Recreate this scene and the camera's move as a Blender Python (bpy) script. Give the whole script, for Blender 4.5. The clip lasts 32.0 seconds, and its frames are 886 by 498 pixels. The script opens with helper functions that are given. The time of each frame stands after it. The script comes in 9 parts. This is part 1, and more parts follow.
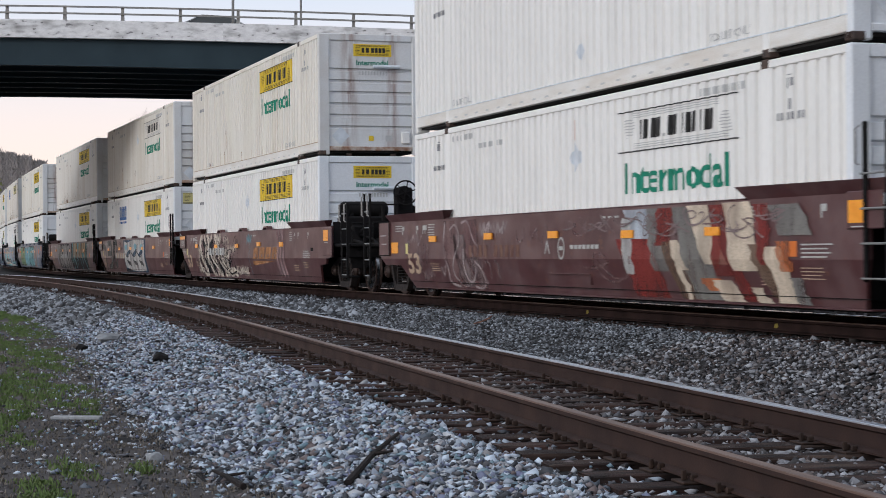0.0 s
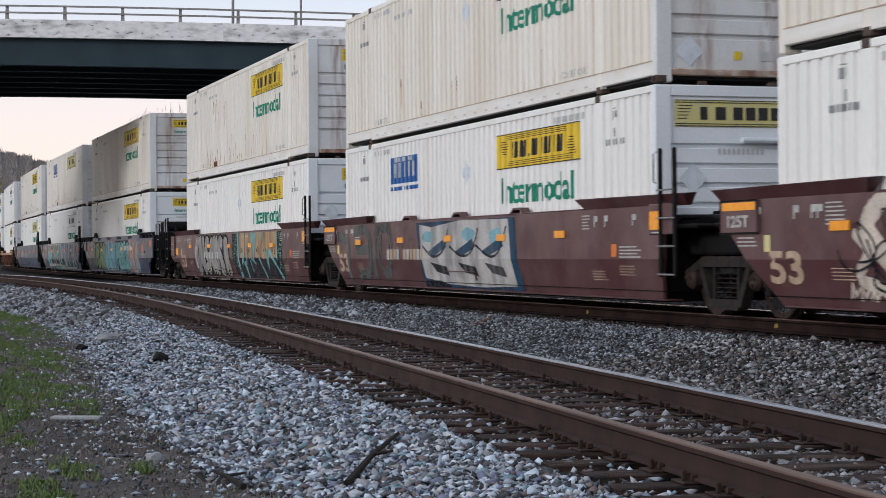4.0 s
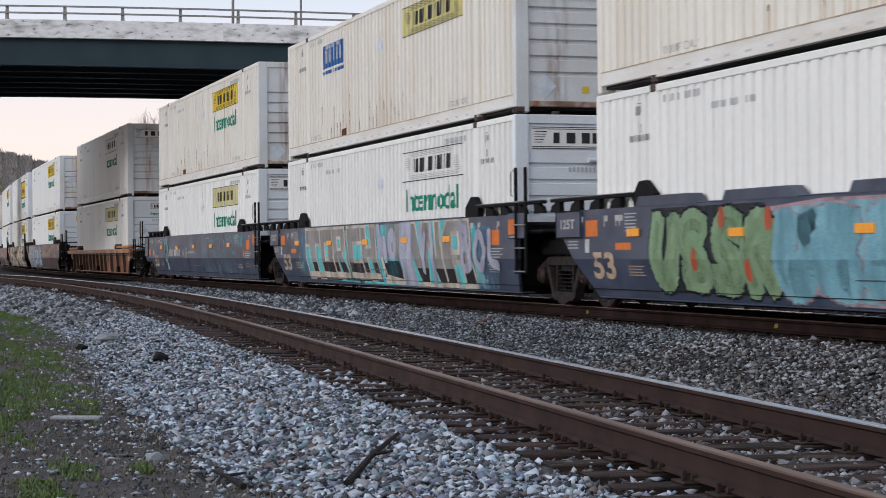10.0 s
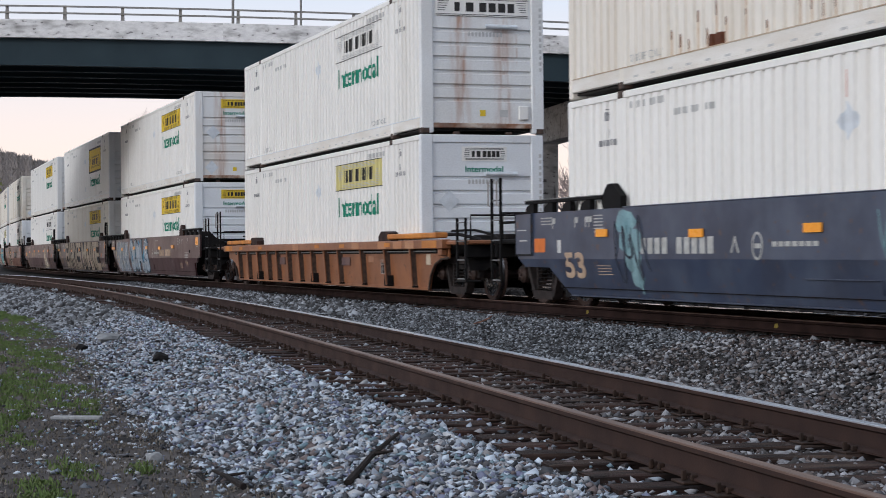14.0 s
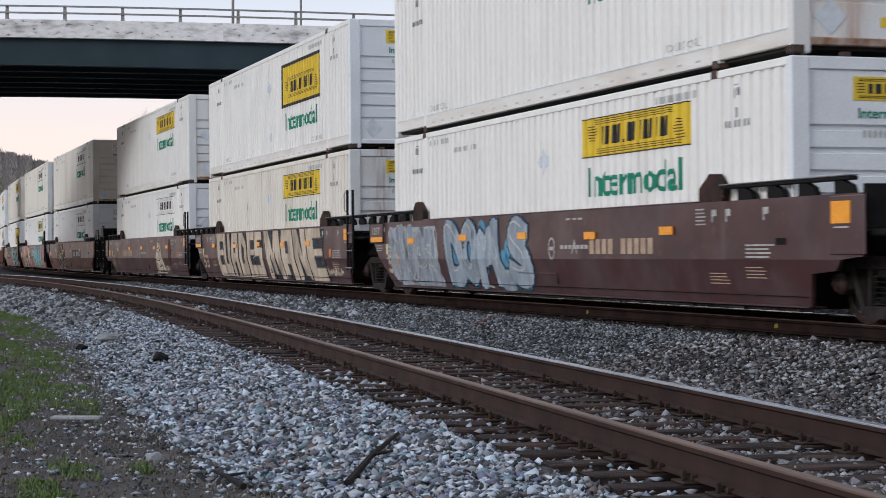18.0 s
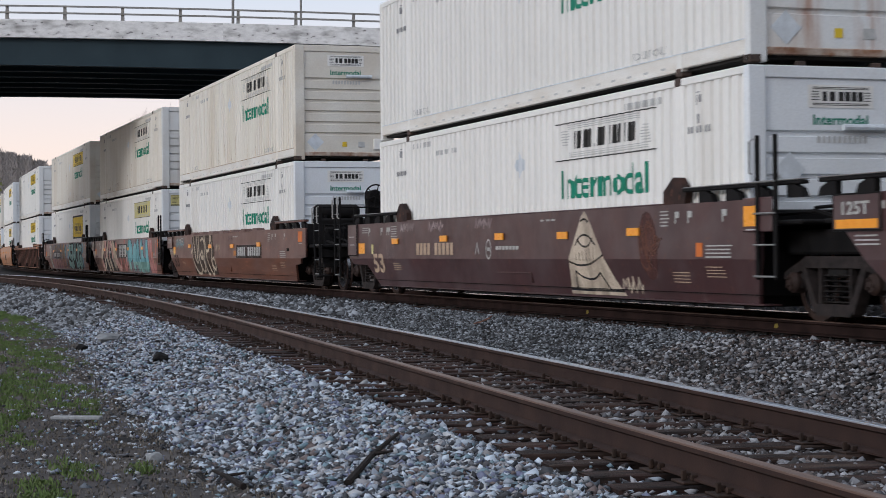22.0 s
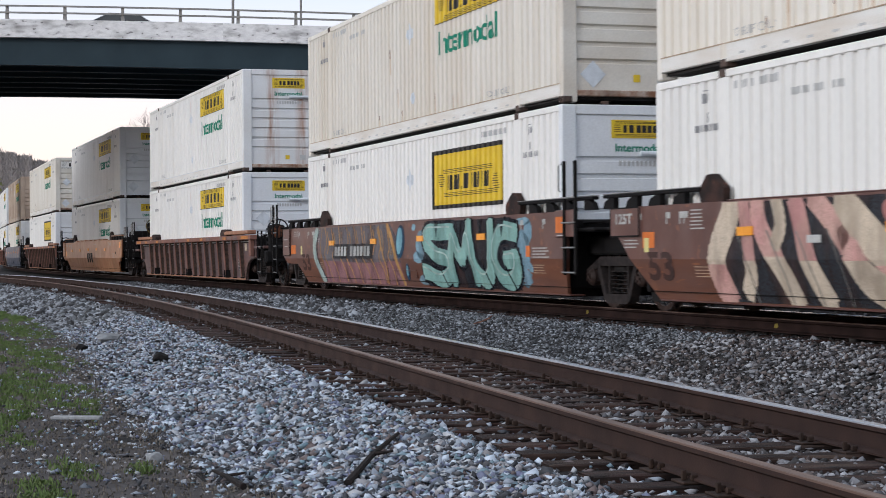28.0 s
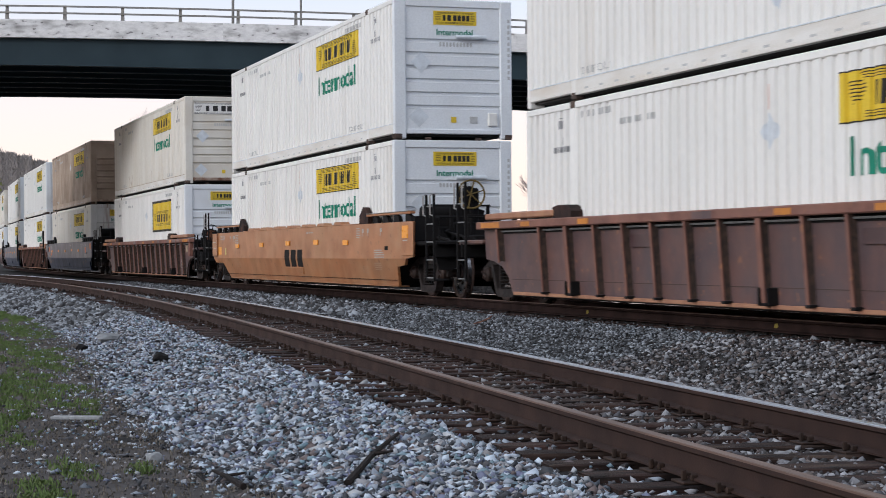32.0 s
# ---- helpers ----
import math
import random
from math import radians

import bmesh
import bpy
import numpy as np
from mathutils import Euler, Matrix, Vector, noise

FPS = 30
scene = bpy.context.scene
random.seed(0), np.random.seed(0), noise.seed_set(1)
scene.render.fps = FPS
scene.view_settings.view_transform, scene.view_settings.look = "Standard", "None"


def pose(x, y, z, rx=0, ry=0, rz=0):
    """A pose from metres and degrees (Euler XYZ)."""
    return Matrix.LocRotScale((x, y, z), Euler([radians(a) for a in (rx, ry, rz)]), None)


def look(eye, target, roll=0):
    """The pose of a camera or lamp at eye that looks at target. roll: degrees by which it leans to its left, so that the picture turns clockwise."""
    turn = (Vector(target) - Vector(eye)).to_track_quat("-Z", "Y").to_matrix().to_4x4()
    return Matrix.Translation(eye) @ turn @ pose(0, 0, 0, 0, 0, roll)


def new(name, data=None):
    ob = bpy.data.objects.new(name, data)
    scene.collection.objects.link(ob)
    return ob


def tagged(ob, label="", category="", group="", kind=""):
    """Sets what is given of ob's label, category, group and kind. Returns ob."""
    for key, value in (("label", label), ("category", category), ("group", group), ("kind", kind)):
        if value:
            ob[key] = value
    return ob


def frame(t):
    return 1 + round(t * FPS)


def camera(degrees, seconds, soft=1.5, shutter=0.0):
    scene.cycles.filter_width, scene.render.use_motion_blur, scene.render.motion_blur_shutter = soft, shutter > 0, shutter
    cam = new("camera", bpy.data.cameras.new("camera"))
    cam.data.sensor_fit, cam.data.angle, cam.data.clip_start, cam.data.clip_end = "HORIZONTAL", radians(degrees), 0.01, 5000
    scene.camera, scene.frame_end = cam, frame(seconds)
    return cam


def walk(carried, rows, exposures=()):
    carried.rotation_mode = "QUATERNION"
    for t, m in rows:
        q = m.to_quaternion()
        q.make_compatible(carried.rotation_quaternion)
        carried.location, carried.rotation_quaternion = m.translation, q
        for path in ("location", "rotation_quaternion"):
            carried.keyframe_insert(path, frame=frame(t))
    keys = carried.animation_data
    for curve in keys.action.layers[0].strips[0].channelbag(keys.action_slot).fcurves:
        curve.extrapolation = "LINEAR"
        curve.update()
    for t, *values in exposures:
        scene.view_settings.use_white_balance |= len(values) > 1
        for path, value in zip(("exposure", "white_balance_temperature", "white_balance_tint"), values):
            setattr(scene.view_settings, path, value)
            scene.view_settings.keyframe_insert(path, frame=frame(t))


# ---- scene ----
CLIP = 32.0
cam = camera(27.9, CLIP, soft=0.84, shutter=0.24)
EYE = Vector((0.0, 0.0, 0.802))
YAW, PITCH = radians(71.403), radians(0.2285)
AHEAD = Vector((-math.sin(YAW) * math.cos(PITCH), math.cos(YAW) * math.cos(PITCH), math.sin(PITCH)))
CAM_POSE = look(EYE, EYE + AHEAD * 10, -0.115)
walk(cam, [(0.0, CAM_POSE), (CLIP, CAM_POSE)], exposures=[(0.0, 1.54, 5580, 10), (12.0, 1.54, 5580, 10), (20.0, 1.51, 5580, 10), (22.6, 1.44, 5580, 10), (23.2, 1.47, 5580, 10), (24.0, 1.70, 5580, 10), (28.0, 1.70, 5580, 10), (CLIP, 1.64, 5580, 10)])

# ---- light: hazy evening sky, the bright side of it behind the camera ----
world = bpy.data.worlds.new("evening_sky")
scene.world = world
world.use_nodes = True
wn = world.node_tree
sky = wn.nodes.new("ShaderNodeTexSky")
sky.sky_type = "NISHITA"
sky.sun_disc = False
SUN_EL, SUN_AZ = radians(18.0), radians(163.0)
sky.sun_elevation, sky.sun_rotation = SUN_EL, SUN_AZ
sky.air_density, sky.dust_density, sky.ozone_density = 1.0, 1.6, 2.5
wn.nodes["Background"].inputs[1].default_value = 0.15
veil = wn.nodes.new("ShaderNodeMix")          # thin high haze over the clear sky
veil.data_type = "RGBA"
veil.inputs[0].default_value = 0.93
belt = wn.nodes.new("ShaderNodeValToRGB")      # the haze is peach low down and pale higher up
high = wn.nodes.new("ShaderNodeSeparateXYZ")
where = wn.nodes.new("ShaderNodeTexCoord")
wn.links.new(where.outputs["Generated"], high.inputs[0])
wn.links.new(high.outputs["Z"], belt.inputs[0])
belt.color_ramp.elements[0].position, belt.color_ramp.elements[0].color = 0.045, (2.72, 1.98, 1.50, 1)
belt.color_ramp.elements[1].position, belt.color_ramp.elements[1].color = 0.15, (1.82, 1.74, 1.66, 1)
wn.links.new(belt.outputs[0], veil.inputs[7])
wn.links.new(sky.outputs[0], veil.inputs[6])
wn.links.new(veil.outputs[2], wn.nodes["Background"].inputs[0])

sun = new("sun", bpy.data.lights.new("sun", "SUN"))
sun.data.energy, sun.data.angle, sun.data.color = 0.49, radians(12), (1.0, 0.92, 0.82)
SUN_DIR = Vector((math.sin(SUN_AZ) * math.cos(SUN_EL), math.cos(SUN_AZ) * math.cos(SUN_EL), math.sin(SUN_EL)))
sun.matrix_world = look(SUN_DIR * 60, (0, 0, 0))


# ---- materials ----
def surface(name, color, color2=None, rough=0.6, metal=0.0, scale=6.0, fine=60.0, bump=0.15, dirt=None, dirt_amount=0.0,
            streak=None, streak_amount=0.0, per_object=0.0, stretch=(1, 1, 1), island=0.0, spec=0.22, columns=None, palette=None, haze=None, chips=None, worn=0.0):
    """A painted, rusty or stony surface: two scales of variation, stains, upright streaks, relief."""
    mt = bpy.data.materials.new(name)
    mt.use_nodes = True
    nt = mt.node_tree
    n, l = nt.nodes, nt.links
    bs = n["Principled BSDF"]
    tc = n.new("ShaderNodeTexCoord")
    oi = n.new("ShaderNodeObjectInfo")
    shift = n.new("ShaderNodeVectorMath")
    shift.operation = "MULTIPLY_ADD"
    l.new(oi.outputs["Random"], shift.inputs[0])
    shift.inputs[1].default_value = (37.0, 19.0, 23.0)
    mp = n.new("ShaderNodeMapping")
    mp.inputs["Scale"].default_value = stretch
    l.new(tc.outputs["Object"], mp.inputs["Vector"])
    l.new(mp.outputs["Vector"], shift.inputs[2])
    vec = shift.outputs[0]

    def noise_tex(sc, detail, vector=vec):
        t = n.new("ShaderNodeTexNoise")
        t.inputs["Scale"].default_value = sc
        t.inputs["Detail"].default_value = detail
        l.new(vector, t.inputs["Vector"])
        return t.outputs["Fac"]

    def ramp(fac, a, b):
        r = n.new("ShaderNodeMapRange")
        r.inputs["From Min"].default_value, r.inputs["From Max"].default_value = a, b
        l.new(fac, r.inputs["Value"])
        return r.outputs["Result"]

    def mix(fac, a, b, k=1.0):
        m = n.new("ShaderNodeMix")
        m.data_type = "RGBA"
        if isinstance(fac, float):
            m.inputs[0].default_value = fac
        elif k != 1.0:
            mm = n.new("ShaderNodeMath")
            mm.operation = "MULTIPLY"
            l.new(fac, mm.inputs[0])
            mm.inputs[1].default_value = k
            l.new(mm.outputs[0], m.inputs[0])
        else:
            l.new(fac, m.inputs[0])
        for sock, v in ((m.inputs[6], a), (m.inputs[7], b)):
            if isinstance(v, tuple):
                sock.default_value = (*v, 1)
            else:
                l.new(v, sock)
        return m.outputs[2]

    color2 = color2 or tuple(c * 0.8 for c in color)
    coarse = noise_tex(scale, 4.0)
    grain = noise_tex(fine, 3.0)
    c = mix(ramp(coarse, 0.35, 0.65), color, color2)
    c = mix(ramp(grain, 0.3, 0.7), c, mix(0.75, (0.0, 0.0, 0.0), c), 0.45)
    if island:
        ge = n.new("ShaderNodeNewGeometry")
        tone = n.new("ShaderNodeMath")
        tone.operation = "POWER"
        l.new(ge.outputs["Random Per Island"], tone.inputs[0])
        tone.inputs[1].default_value = 2.0
        pick = mix(tone.outputs[0], color2, color)
        if palette:
            cr = n.new("ShaderNodeValToRGB")
            cr.color_ramp.interpolation = "CONSTANT"
            for k, tint in enumerate(palette):
                e = cr.color_ramp.elements[k] if k < 2 else cr.color_ramp.elements.new(1.0)
                e.position, e.color = k / len(palette), (*tint, 1)
            l.new(ge.outputs["Random Per Island"], cr.inputs[0])
            pick = cr.outputs[0]
        c = mix(float(island), c, pick)
    if per_object:
        hv = n.new("ShaderNodeHueSaturation")
        vv = n.new("ShaderNodeMapRange")
        vv.inputs["To Min"].default_value, vv.inputs["To Max"].default_value = 1 - per_object, 1 + per_object
        l.new(oi.outputs["Random"], vv.inputs["Value"])
        l.new(vv.outputs["Result"], hv.inputs["Value"])
        l.new(c, hv.inputs["Color"])
        c = hv.outputs["Color"]
    if dirt:
        d = ramp(noise_tex(scale * 0.35, 6.0), 0.62 - dirt_amount * 0.3, 0.8 - dirt_amount * 0.2)
        c = mix(d, c, dirt, min(1.0, 0.25 + dirt_amount))
    if haze:
        # dusty bloom in broad patches
        c = mix(ramp(noise_tex(1.7, 9.0), 0.46, 0.66), c, haze, 0.60)
        c = mix(ramp(noise_tex(0.55, 5.0), 0.50, 0.70), c, haze, 0.45)
    if chips:
        # scattered chips and scrapes down to rust
        c = mix(ramp(noise_tex(7.0, 8.0), 0.63, 0.68), c, chips, 0.75)
    if streak:
        sm = n.new("ShaderNodeMapping")
        sm.inputs["Scale"].default_value = (5.0, 5.0, 0.45)
        l.new(vec, sm.inputs["Vector"])
        sfac = ramp(noise_tex(1.0, 5.0, sm.outputs["Vector"]), 0.72 - 0.22 * streak_amount, 0.82 - 0.12 * streak_amount)
        if columns:
            # rust gathers in two upright bands
            sep = n.new("ShaderNodeSeparateXYZ")
            l.new(tc.outputs["Object"], sep.inputs[0])
            fold = n.new("ShaderNodeMath")
            fold.operation = "ABSOLUTE"
            l.new(sep.outputs["Y"], fold.inputs[0])
            off = n.new("ShaderNodeMath")
            off.operation = "SUBTRACT"
            l.new(fold.outputs[0], off.inputs[0])
            off.inputs[1].default_value = columns
            dist = n.new("ShaderNodeMath")
            dist.operation = "ABSOLUTE"
            l.new(off.outputs[0], dist.inputs[0])
            band = ramp(dist.outputs[0], 0.26, 0.03)
            both = n.new("ShaderNodeMath")
            both.operation = "MULTIPLY"
            l.new(band, both.inputs[0])
            drip = n.new("ShaderNodeMapping")
            drip.inputs["Scale"].default_value = (4.0, 9.0, 1.1)
            l.new(vec, drip.inputs["Vector"])
            l.new(ramp(noise_tex(1.0, 4.0, drip.outputs["Vector"]), 0.36, 0.70), both.inputs[1])
            c = mix(both.outputs[0], c, streak, 0.78)
        c = mix(sfac, c, streak, 0.85)
    if worn:
        # thin paint, rubbed through in places
        rubbed = n.new("ShaderNodeMapping")
        rubbed.inputs["Scale"].default_value = (2.6, 2.6, 0.9)
        l.new(vec, rubbed.inputs["Vector"])
        rub = n.new("ShaderNodeMath")
        rub.operation = "MULTIPLY"
        l.new(ramp(noise_tex(1.0, 9.0, rubbed.outputs["Vector"]), 0.66, 0.42), rub.inputs[0])
        l.new(ramp(noise_tex(45.0, 3.0), 0.85, 0.45), rub.inputs[1])
        lay = n.new("ShaderNodeMapRange")
        lay.inputs["To Min"].default_value = 1.0 - worn
        l.new(rub.outputs[0], lay.inputs["Value"])
        l.new(lay.outputs["Result"], bs.inputs["Alpha"])
    l.new(c, bs.inputs["Base Color"])
    rr = n.new("ShaderNodeMapRange")
    rr.inputs["To Min"].default_value, rr.inputs["To Max"].default_value = max(0.05, rough - 0.12), min(1.0, rough + 0.12)
    l.new(coarse, rr.inputs["Value"])
    l.new(rr.outputs["Result"], bs.inputs["Roughness"])
    bs.inputs["Metallic"].default_value = metal
    bs.inputs["Specular IOR Level"].default_value = spec
    if bump:
        bp = n.new("ShaderNodeBump")
        bp.inputs["Strength"].default_value = bump
        bp.inputs["Distance"].default_value = 0.01
        l.new(grain, bp.inputs["Height"])
        l.new(bp.outputs["Normal"], bs.inputs["Normal"])
    return mt


GRIME = (0.30, 0.24, 0.17)
RUST = (0.17, 0.06, 0.025)
M = {}
M["box_white"] = surface("white_container_paint", (0.80, 0.785, 0.75), (0.75, 0.735, 0.70), 0.5, scale=1.2, fine=40, bump=0.05, dirt=(0.55, 0.50, 0.43), dirt_amount=0.15, per_object=0.04, stretch=(2.2, 2.2, 0.22))
M["box_grime"] = surface("dirty_white_container_paint", (0.76, 0.725, 0.655), (0.70, 0.655, 0.575), 0.6, scale=1.0, fine=35, bump=0.06, dirt=(0.56, 0.49, 0.39), dirt_amount=0.35, streak=(0.46, 0.36, 0.25), streak_amount=0.25, per_object=0.05, stretch=(2.2, 2.2, 0.22))
M["box_rusty"] = surface("rust_streaked_white_paint", (0.77, 0.735, 0.67), (0.71, 0.665, 0.59), 0.6, scale=1.0, fine=35, bump=0.06, dirt=(0.56, 0.47, 0.36), dirt_amount=0.3, streak=(0.45, 0.32, 0.20), streak_amount=0.3, stretch=(2.2, 2.2, 0.22))
M["box_brown"] = surface("grimy_brown_paint", (0.50, 0.40, 0.31), (0.37, 0.28, 0.21), 0.7, scale=0.9, bump=0.08, dirt=(0.08, 0.05, 0.035), dirt_amount=0.3)
# white paint of the front ends, tinted blue for the skylight on them
M["box_end"] = surface("skylight_tinted_white_paint", (0.74, 0.765, 0.79), (0.68, 0.70, 0.72), 0.45, scale=1.0, fine=35, bump=0.05, dirt=GRIME, dirt_amount=0.10)
M["box_end_rusty"] = surface("rust_stained_end_paint", (0.68, 0.69, 0.69), (0.61, 0.60, 0.58), 0.55, scale=1.0, fine=35, bump=0.06, dirt=GRIME, dirt_amount=0.2, streak=RUST, streak_amount=0.18, columns=0.52)
M["box_rail"] = surface("worn_cream_rail_paint", (0.74, 0.72, 0.68), (0.66, 0.62, 0.56), 0.6, scale=2.0, fine=45, bump=0.08, dirt=(0.50, 0.39, 0.28), dirt_amount=0.2, stretch=(0.5, 1, 3))
M["box_end_cream"] = surface("cream_stained_end_paint", (0.72, 0.69, 0.62), (0.63, 0.58, 0.50), 0.55, scale=1.0, fine=35, bump=0.06, dirt=(0.40, 0.30, 0.20), dirt_amount=0.3, streak=(0.30, 0.19, 0.11), streak_amount=0.2)
M["box_end_patina"] = surface("orange_stained_end_paint", (0.74, 0.75, 0.75), (0.68, 0.68, 0.67), 0.5, scale=1.0, fine=35, bump=0.05, dirt=(0.55, 0.46, 0.36), dirt_amount=0.2, streak=(0.33, 0.14, 0.055), streak_amount=0.2, columns=0.45)
M["dark_gap"] = surface("dark_floor_frame", (0.03, 0.027, 0.025), rough=0.8)
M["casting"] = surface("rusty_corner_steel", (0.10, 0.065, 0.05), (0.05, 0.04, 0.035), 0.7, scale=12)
M["yellow"] = surface("yellow_sign_paint", (0.72, 0.52, 0.03), (0.66, 0.46, 0.03), 0.5, scale=3, bump=0.03)
M["pale_yellow"] = surface("faded_yellow_sign_paint", (0.62, 0.55, 0.20), (0.55, 0.50, 0.25), 0.55, scale=3, bump=0.03)
M["ink"] = surface("black_sign_ink", (0.02, 0.02, 0.02), (0.035, 0.033, 0.03), 0.5, scale=8, bump=0.02)
M["green_ink"] = surface("green_lettering_paint", (0.01, 0.17, 0.10), (0.015, 0.22, 0.14), 0.5, scale=6, bump=0.02)
M["blue_ink"] = surface("blue_sign_paint", (0.03, 0.12, 0.35), (0.03, 0.10, 0.30), 0.5, scale=6, bump=0.02)
M["white_ink"] = surface("white_stencil_paint", (0.46, 0.46, 0.44), (0.34, 0.34, 0.32), 0.55, scale=9, bump=0.02)
M["grey_ink"] = surface("faded_grey_stencil", (0.43, 0.43, 0.42), (0.52, 0.52, 0.51), 0.55, scale=9, bump=0.02)
M["dark_ink"] = surface("worn_dark_stencil", (0.22, 0.22, 0.23), (0.36, 0.36, 0.36), 0.55, scale=9, bump=0.02)
M["ghost_red"] = surface("faded_red_paint", (0.66, 0.42, 0.35), (0.72, 0.55, 0.48), 0.55, scale=7, bump=0.02)
M["sill_rust"] = surface("rust_eaten_sill_paint", (0.52, 0.45, 0.38), (0.25, 0.13, 0.075), 0.7, scale=5, fine=40, bump=0.15, dirt=(0.11, 0.045, 0.022), dirt_amount=0.55)
M["placard"] = surface("grey_placard", (0.66, 0.70, 0.74), (0.55, 0.58, 0.61), 0.4, scale=6, bump=0.02)
M["guide_rust"] = surface("dark_rusty_guide_steel", (0.050, 0.024, 0.018), (0.018, 0.013, 0.012), 0.75, scale=4, fine=40, bump=0.2, spec=0.2, chips=(0.12, 0.05, 0.03))
M["reflector"] = surface("amber_reflector", (0.85, 0.36, 0.03), (0.78, 0.30, 0.02), 0.3, scale=9, bump=0.02)
M["orange_patch"] = surface("orange_panel_paint", (0.62, 0.17, 0.03), (0.52, 0.14, 0.03), 0.5, scale=6, bump=0.02)
M["maroon"] = surface("maroon_wagon_paint", (0.078, 0.026, 0.027), (0.064, 0.023, 0.024), 0.40, scale=1.5, fine=40, bump=0.08, dirt=(0.045, 0.017, 0.017), dirt_amount=0.16, streak=(0.1052, 0.0584, 0.0593), streak_amount=0.3, spec=0.5, haze=(0.125, 0.075, 0.075), chips=(0.11, 0.045, 0.03))
M["maroon_brown"] = surface("faded_maroon_wagon_paint", (0.062, 0.0250, 0.0260), (0.047, 0.0205, 0.0215), 0.40, scale=1.5, fine=40, bump=0.08, dirt=(0.036, 0.018, 0.017), dirt_amount=0.16, streak=(0.0908, 0.0611, 0.0607), streak_amount=0.3, spec=0.5, haze=(0.088, 0.060, 0.062), chips=(0.1, 0.045, 0.032))
# slate grey with the blue of the reflected sky mixed into its colours
M["slate"] = surface("sky_tinted_slate_wagon_paint", (0.034, 0.047, 0.085), (0.029, 0.037, 0.064), 0.40, scale=1.5, fine=40, bump=0.08, dirt=(0.0405, 0.0338, 0.0270), dirt_amount=0.16, streak=(0.062, 0.076, 0.112), streak_amount=0.3, spec=0.5, haze=(0.070, 0.086, 0.125), chips=(0.09, 0.05, 0.035))
M["oxide"] = surface("oxide_brown_wagon_paint", (0.112, 0.043, 0.031), (0.084, 0.035, 0.027), 0.40, scale=1.4, fine=40, bump=0.08, dirt=(0.0540, 0.0225, 0.0135), dirt_amount=0.16, streak=(0.1502, 0.0782, 0.0647), streak_amount=0.3, spec=0.5, haze=(0.115, 0.066, 0.06), chips=(0.2, 0.075, 0.035))
M["oxide_rust"] = surface("rust_bloomed_oxide_paint", (0.150, 0.054, 0.026), (0.110, 0.042, 0.024), 0.50, scale=1.4, fine=40, bump=0.08, dirt=(0.065, 0.028, 0.018), dirt_amount=0.2, streak=(0.20, 0.085, 0.045), streak_amount=0.4, stretch=(0.35, 1, 2.5), spec=0.4, haze=(0.115, 0.060, 0.048), chips=(0.22, 0.085, 0.035))
M["orange"] = surface("weathered_orange_wagon_paint", (0.40, 0.165, 0.060), (0.31, 0.125, 0.050), 0.40, scale=1.6, fine=40, bump=0.08, dirt=(0.0720, 0.0338, 0.0158), dirt_amount=0.16, streak=(0.395, 0.1835, 0.089), streak_amount=0.3, spec=0.5, haze=(0.36, 0.2, 0.1), chips=(0.16, 0.07, 0.035))
M["rib_brown"] = surface("rusty_brown_wagon_paint", (0.142, 0.076, 0.066), (0.090, 0.057, 0.058), 0.50, scale=2.2, fine=40, bump=0.08, dirt=(0.150, 0.068, 0.040), dirt_amount=0.35, streak=(0.062, 0.044, 0.046), streak_amount=0.4, spec=0.4, haze=(0.082, 0.066, 0.072), chips=(0.24, 0.115, 0.065))
M["rib_orange"] = surface("rusty_orange_wagon_paint", (0.265, 0.105, 0.042), (0.185, 0.075, 0.034), 0.45, scale=1.6, fine=40, bump=0.08, dirt=(0.055, 0.026, 0.015), dirt_amount=0.28, streak=(0.16, 0.070, 0.036), streak_amount=0.35, spec=0.4, haze=(0.21, 0.092, 0.046), chips=(0.085, 0.035, 0.02))
M["rust_edge"] = surface("rust_pink_chord_paint", (0.245, 0.118, 0.086), (0.165, 0.080, 0.062), 0.65, scale=3.0, fine=40, bump=0.1, dirt=(0.115, 0.060, 0.050), dirt_amount=0.4, haze=(0.20, 0.105, 0.080), chips=(0.30, 0.14, 0.07))
M["rust_pale"] = surface("pale_orange_rust_paint", (0.38, 0.20, 0.115), (0.29, 0.145, 0.090), 0.65, scale=3.0, fine=40, bump=0.1, dirt=(0.14, 0.07, 0.05), dirt_amount=0.3)
M["amber_worn"] = surface("worn_amber_paint", (0.56, 0.22, 0.035), (0.38, 0.15, 0.042), 0.55, scale=3, bump=0.05)
M["brake_yellow"] = surface("rusty_yellow_paint", (0.17, 0.115, 0.03), (0.12, 0.085, 0.03), 0.6, scale=6, bump=0.05)
M["seam_rust"] = surface("rust_stained_seam", (0.36, 0.27, 0.18), (0.50, 0.42, 0.32), 0.7, scale=2, bump=0.05)
M["drip_dark"] = surface("dark_rust_flake", (0.085, 0.032, 0.018), (0.14, 0.055, 0.028), 0.85, scale=14, bump=0.2)
M["drip_pale"] = surface("pale_rust_run", (0.56, 0.43, 0.31), (0.66, 0.56, 0.44), 0.65, scale=5, bump=0.03)
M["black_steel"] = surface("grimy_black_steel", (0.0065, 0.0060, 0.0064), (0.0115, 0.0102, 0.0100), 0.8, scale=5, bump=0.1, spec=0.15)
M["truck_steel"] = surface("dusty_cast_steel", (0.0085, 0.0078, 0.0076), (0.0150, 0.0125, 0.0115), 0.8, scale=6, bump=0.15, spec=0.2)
M["truck_dust"] = surface("dusty_brown_cast_steel", (0.032, 0.0240, 0.0220), (0.014, 0.0115, 0.0110), 0.75, scale=9, bump=0.3)
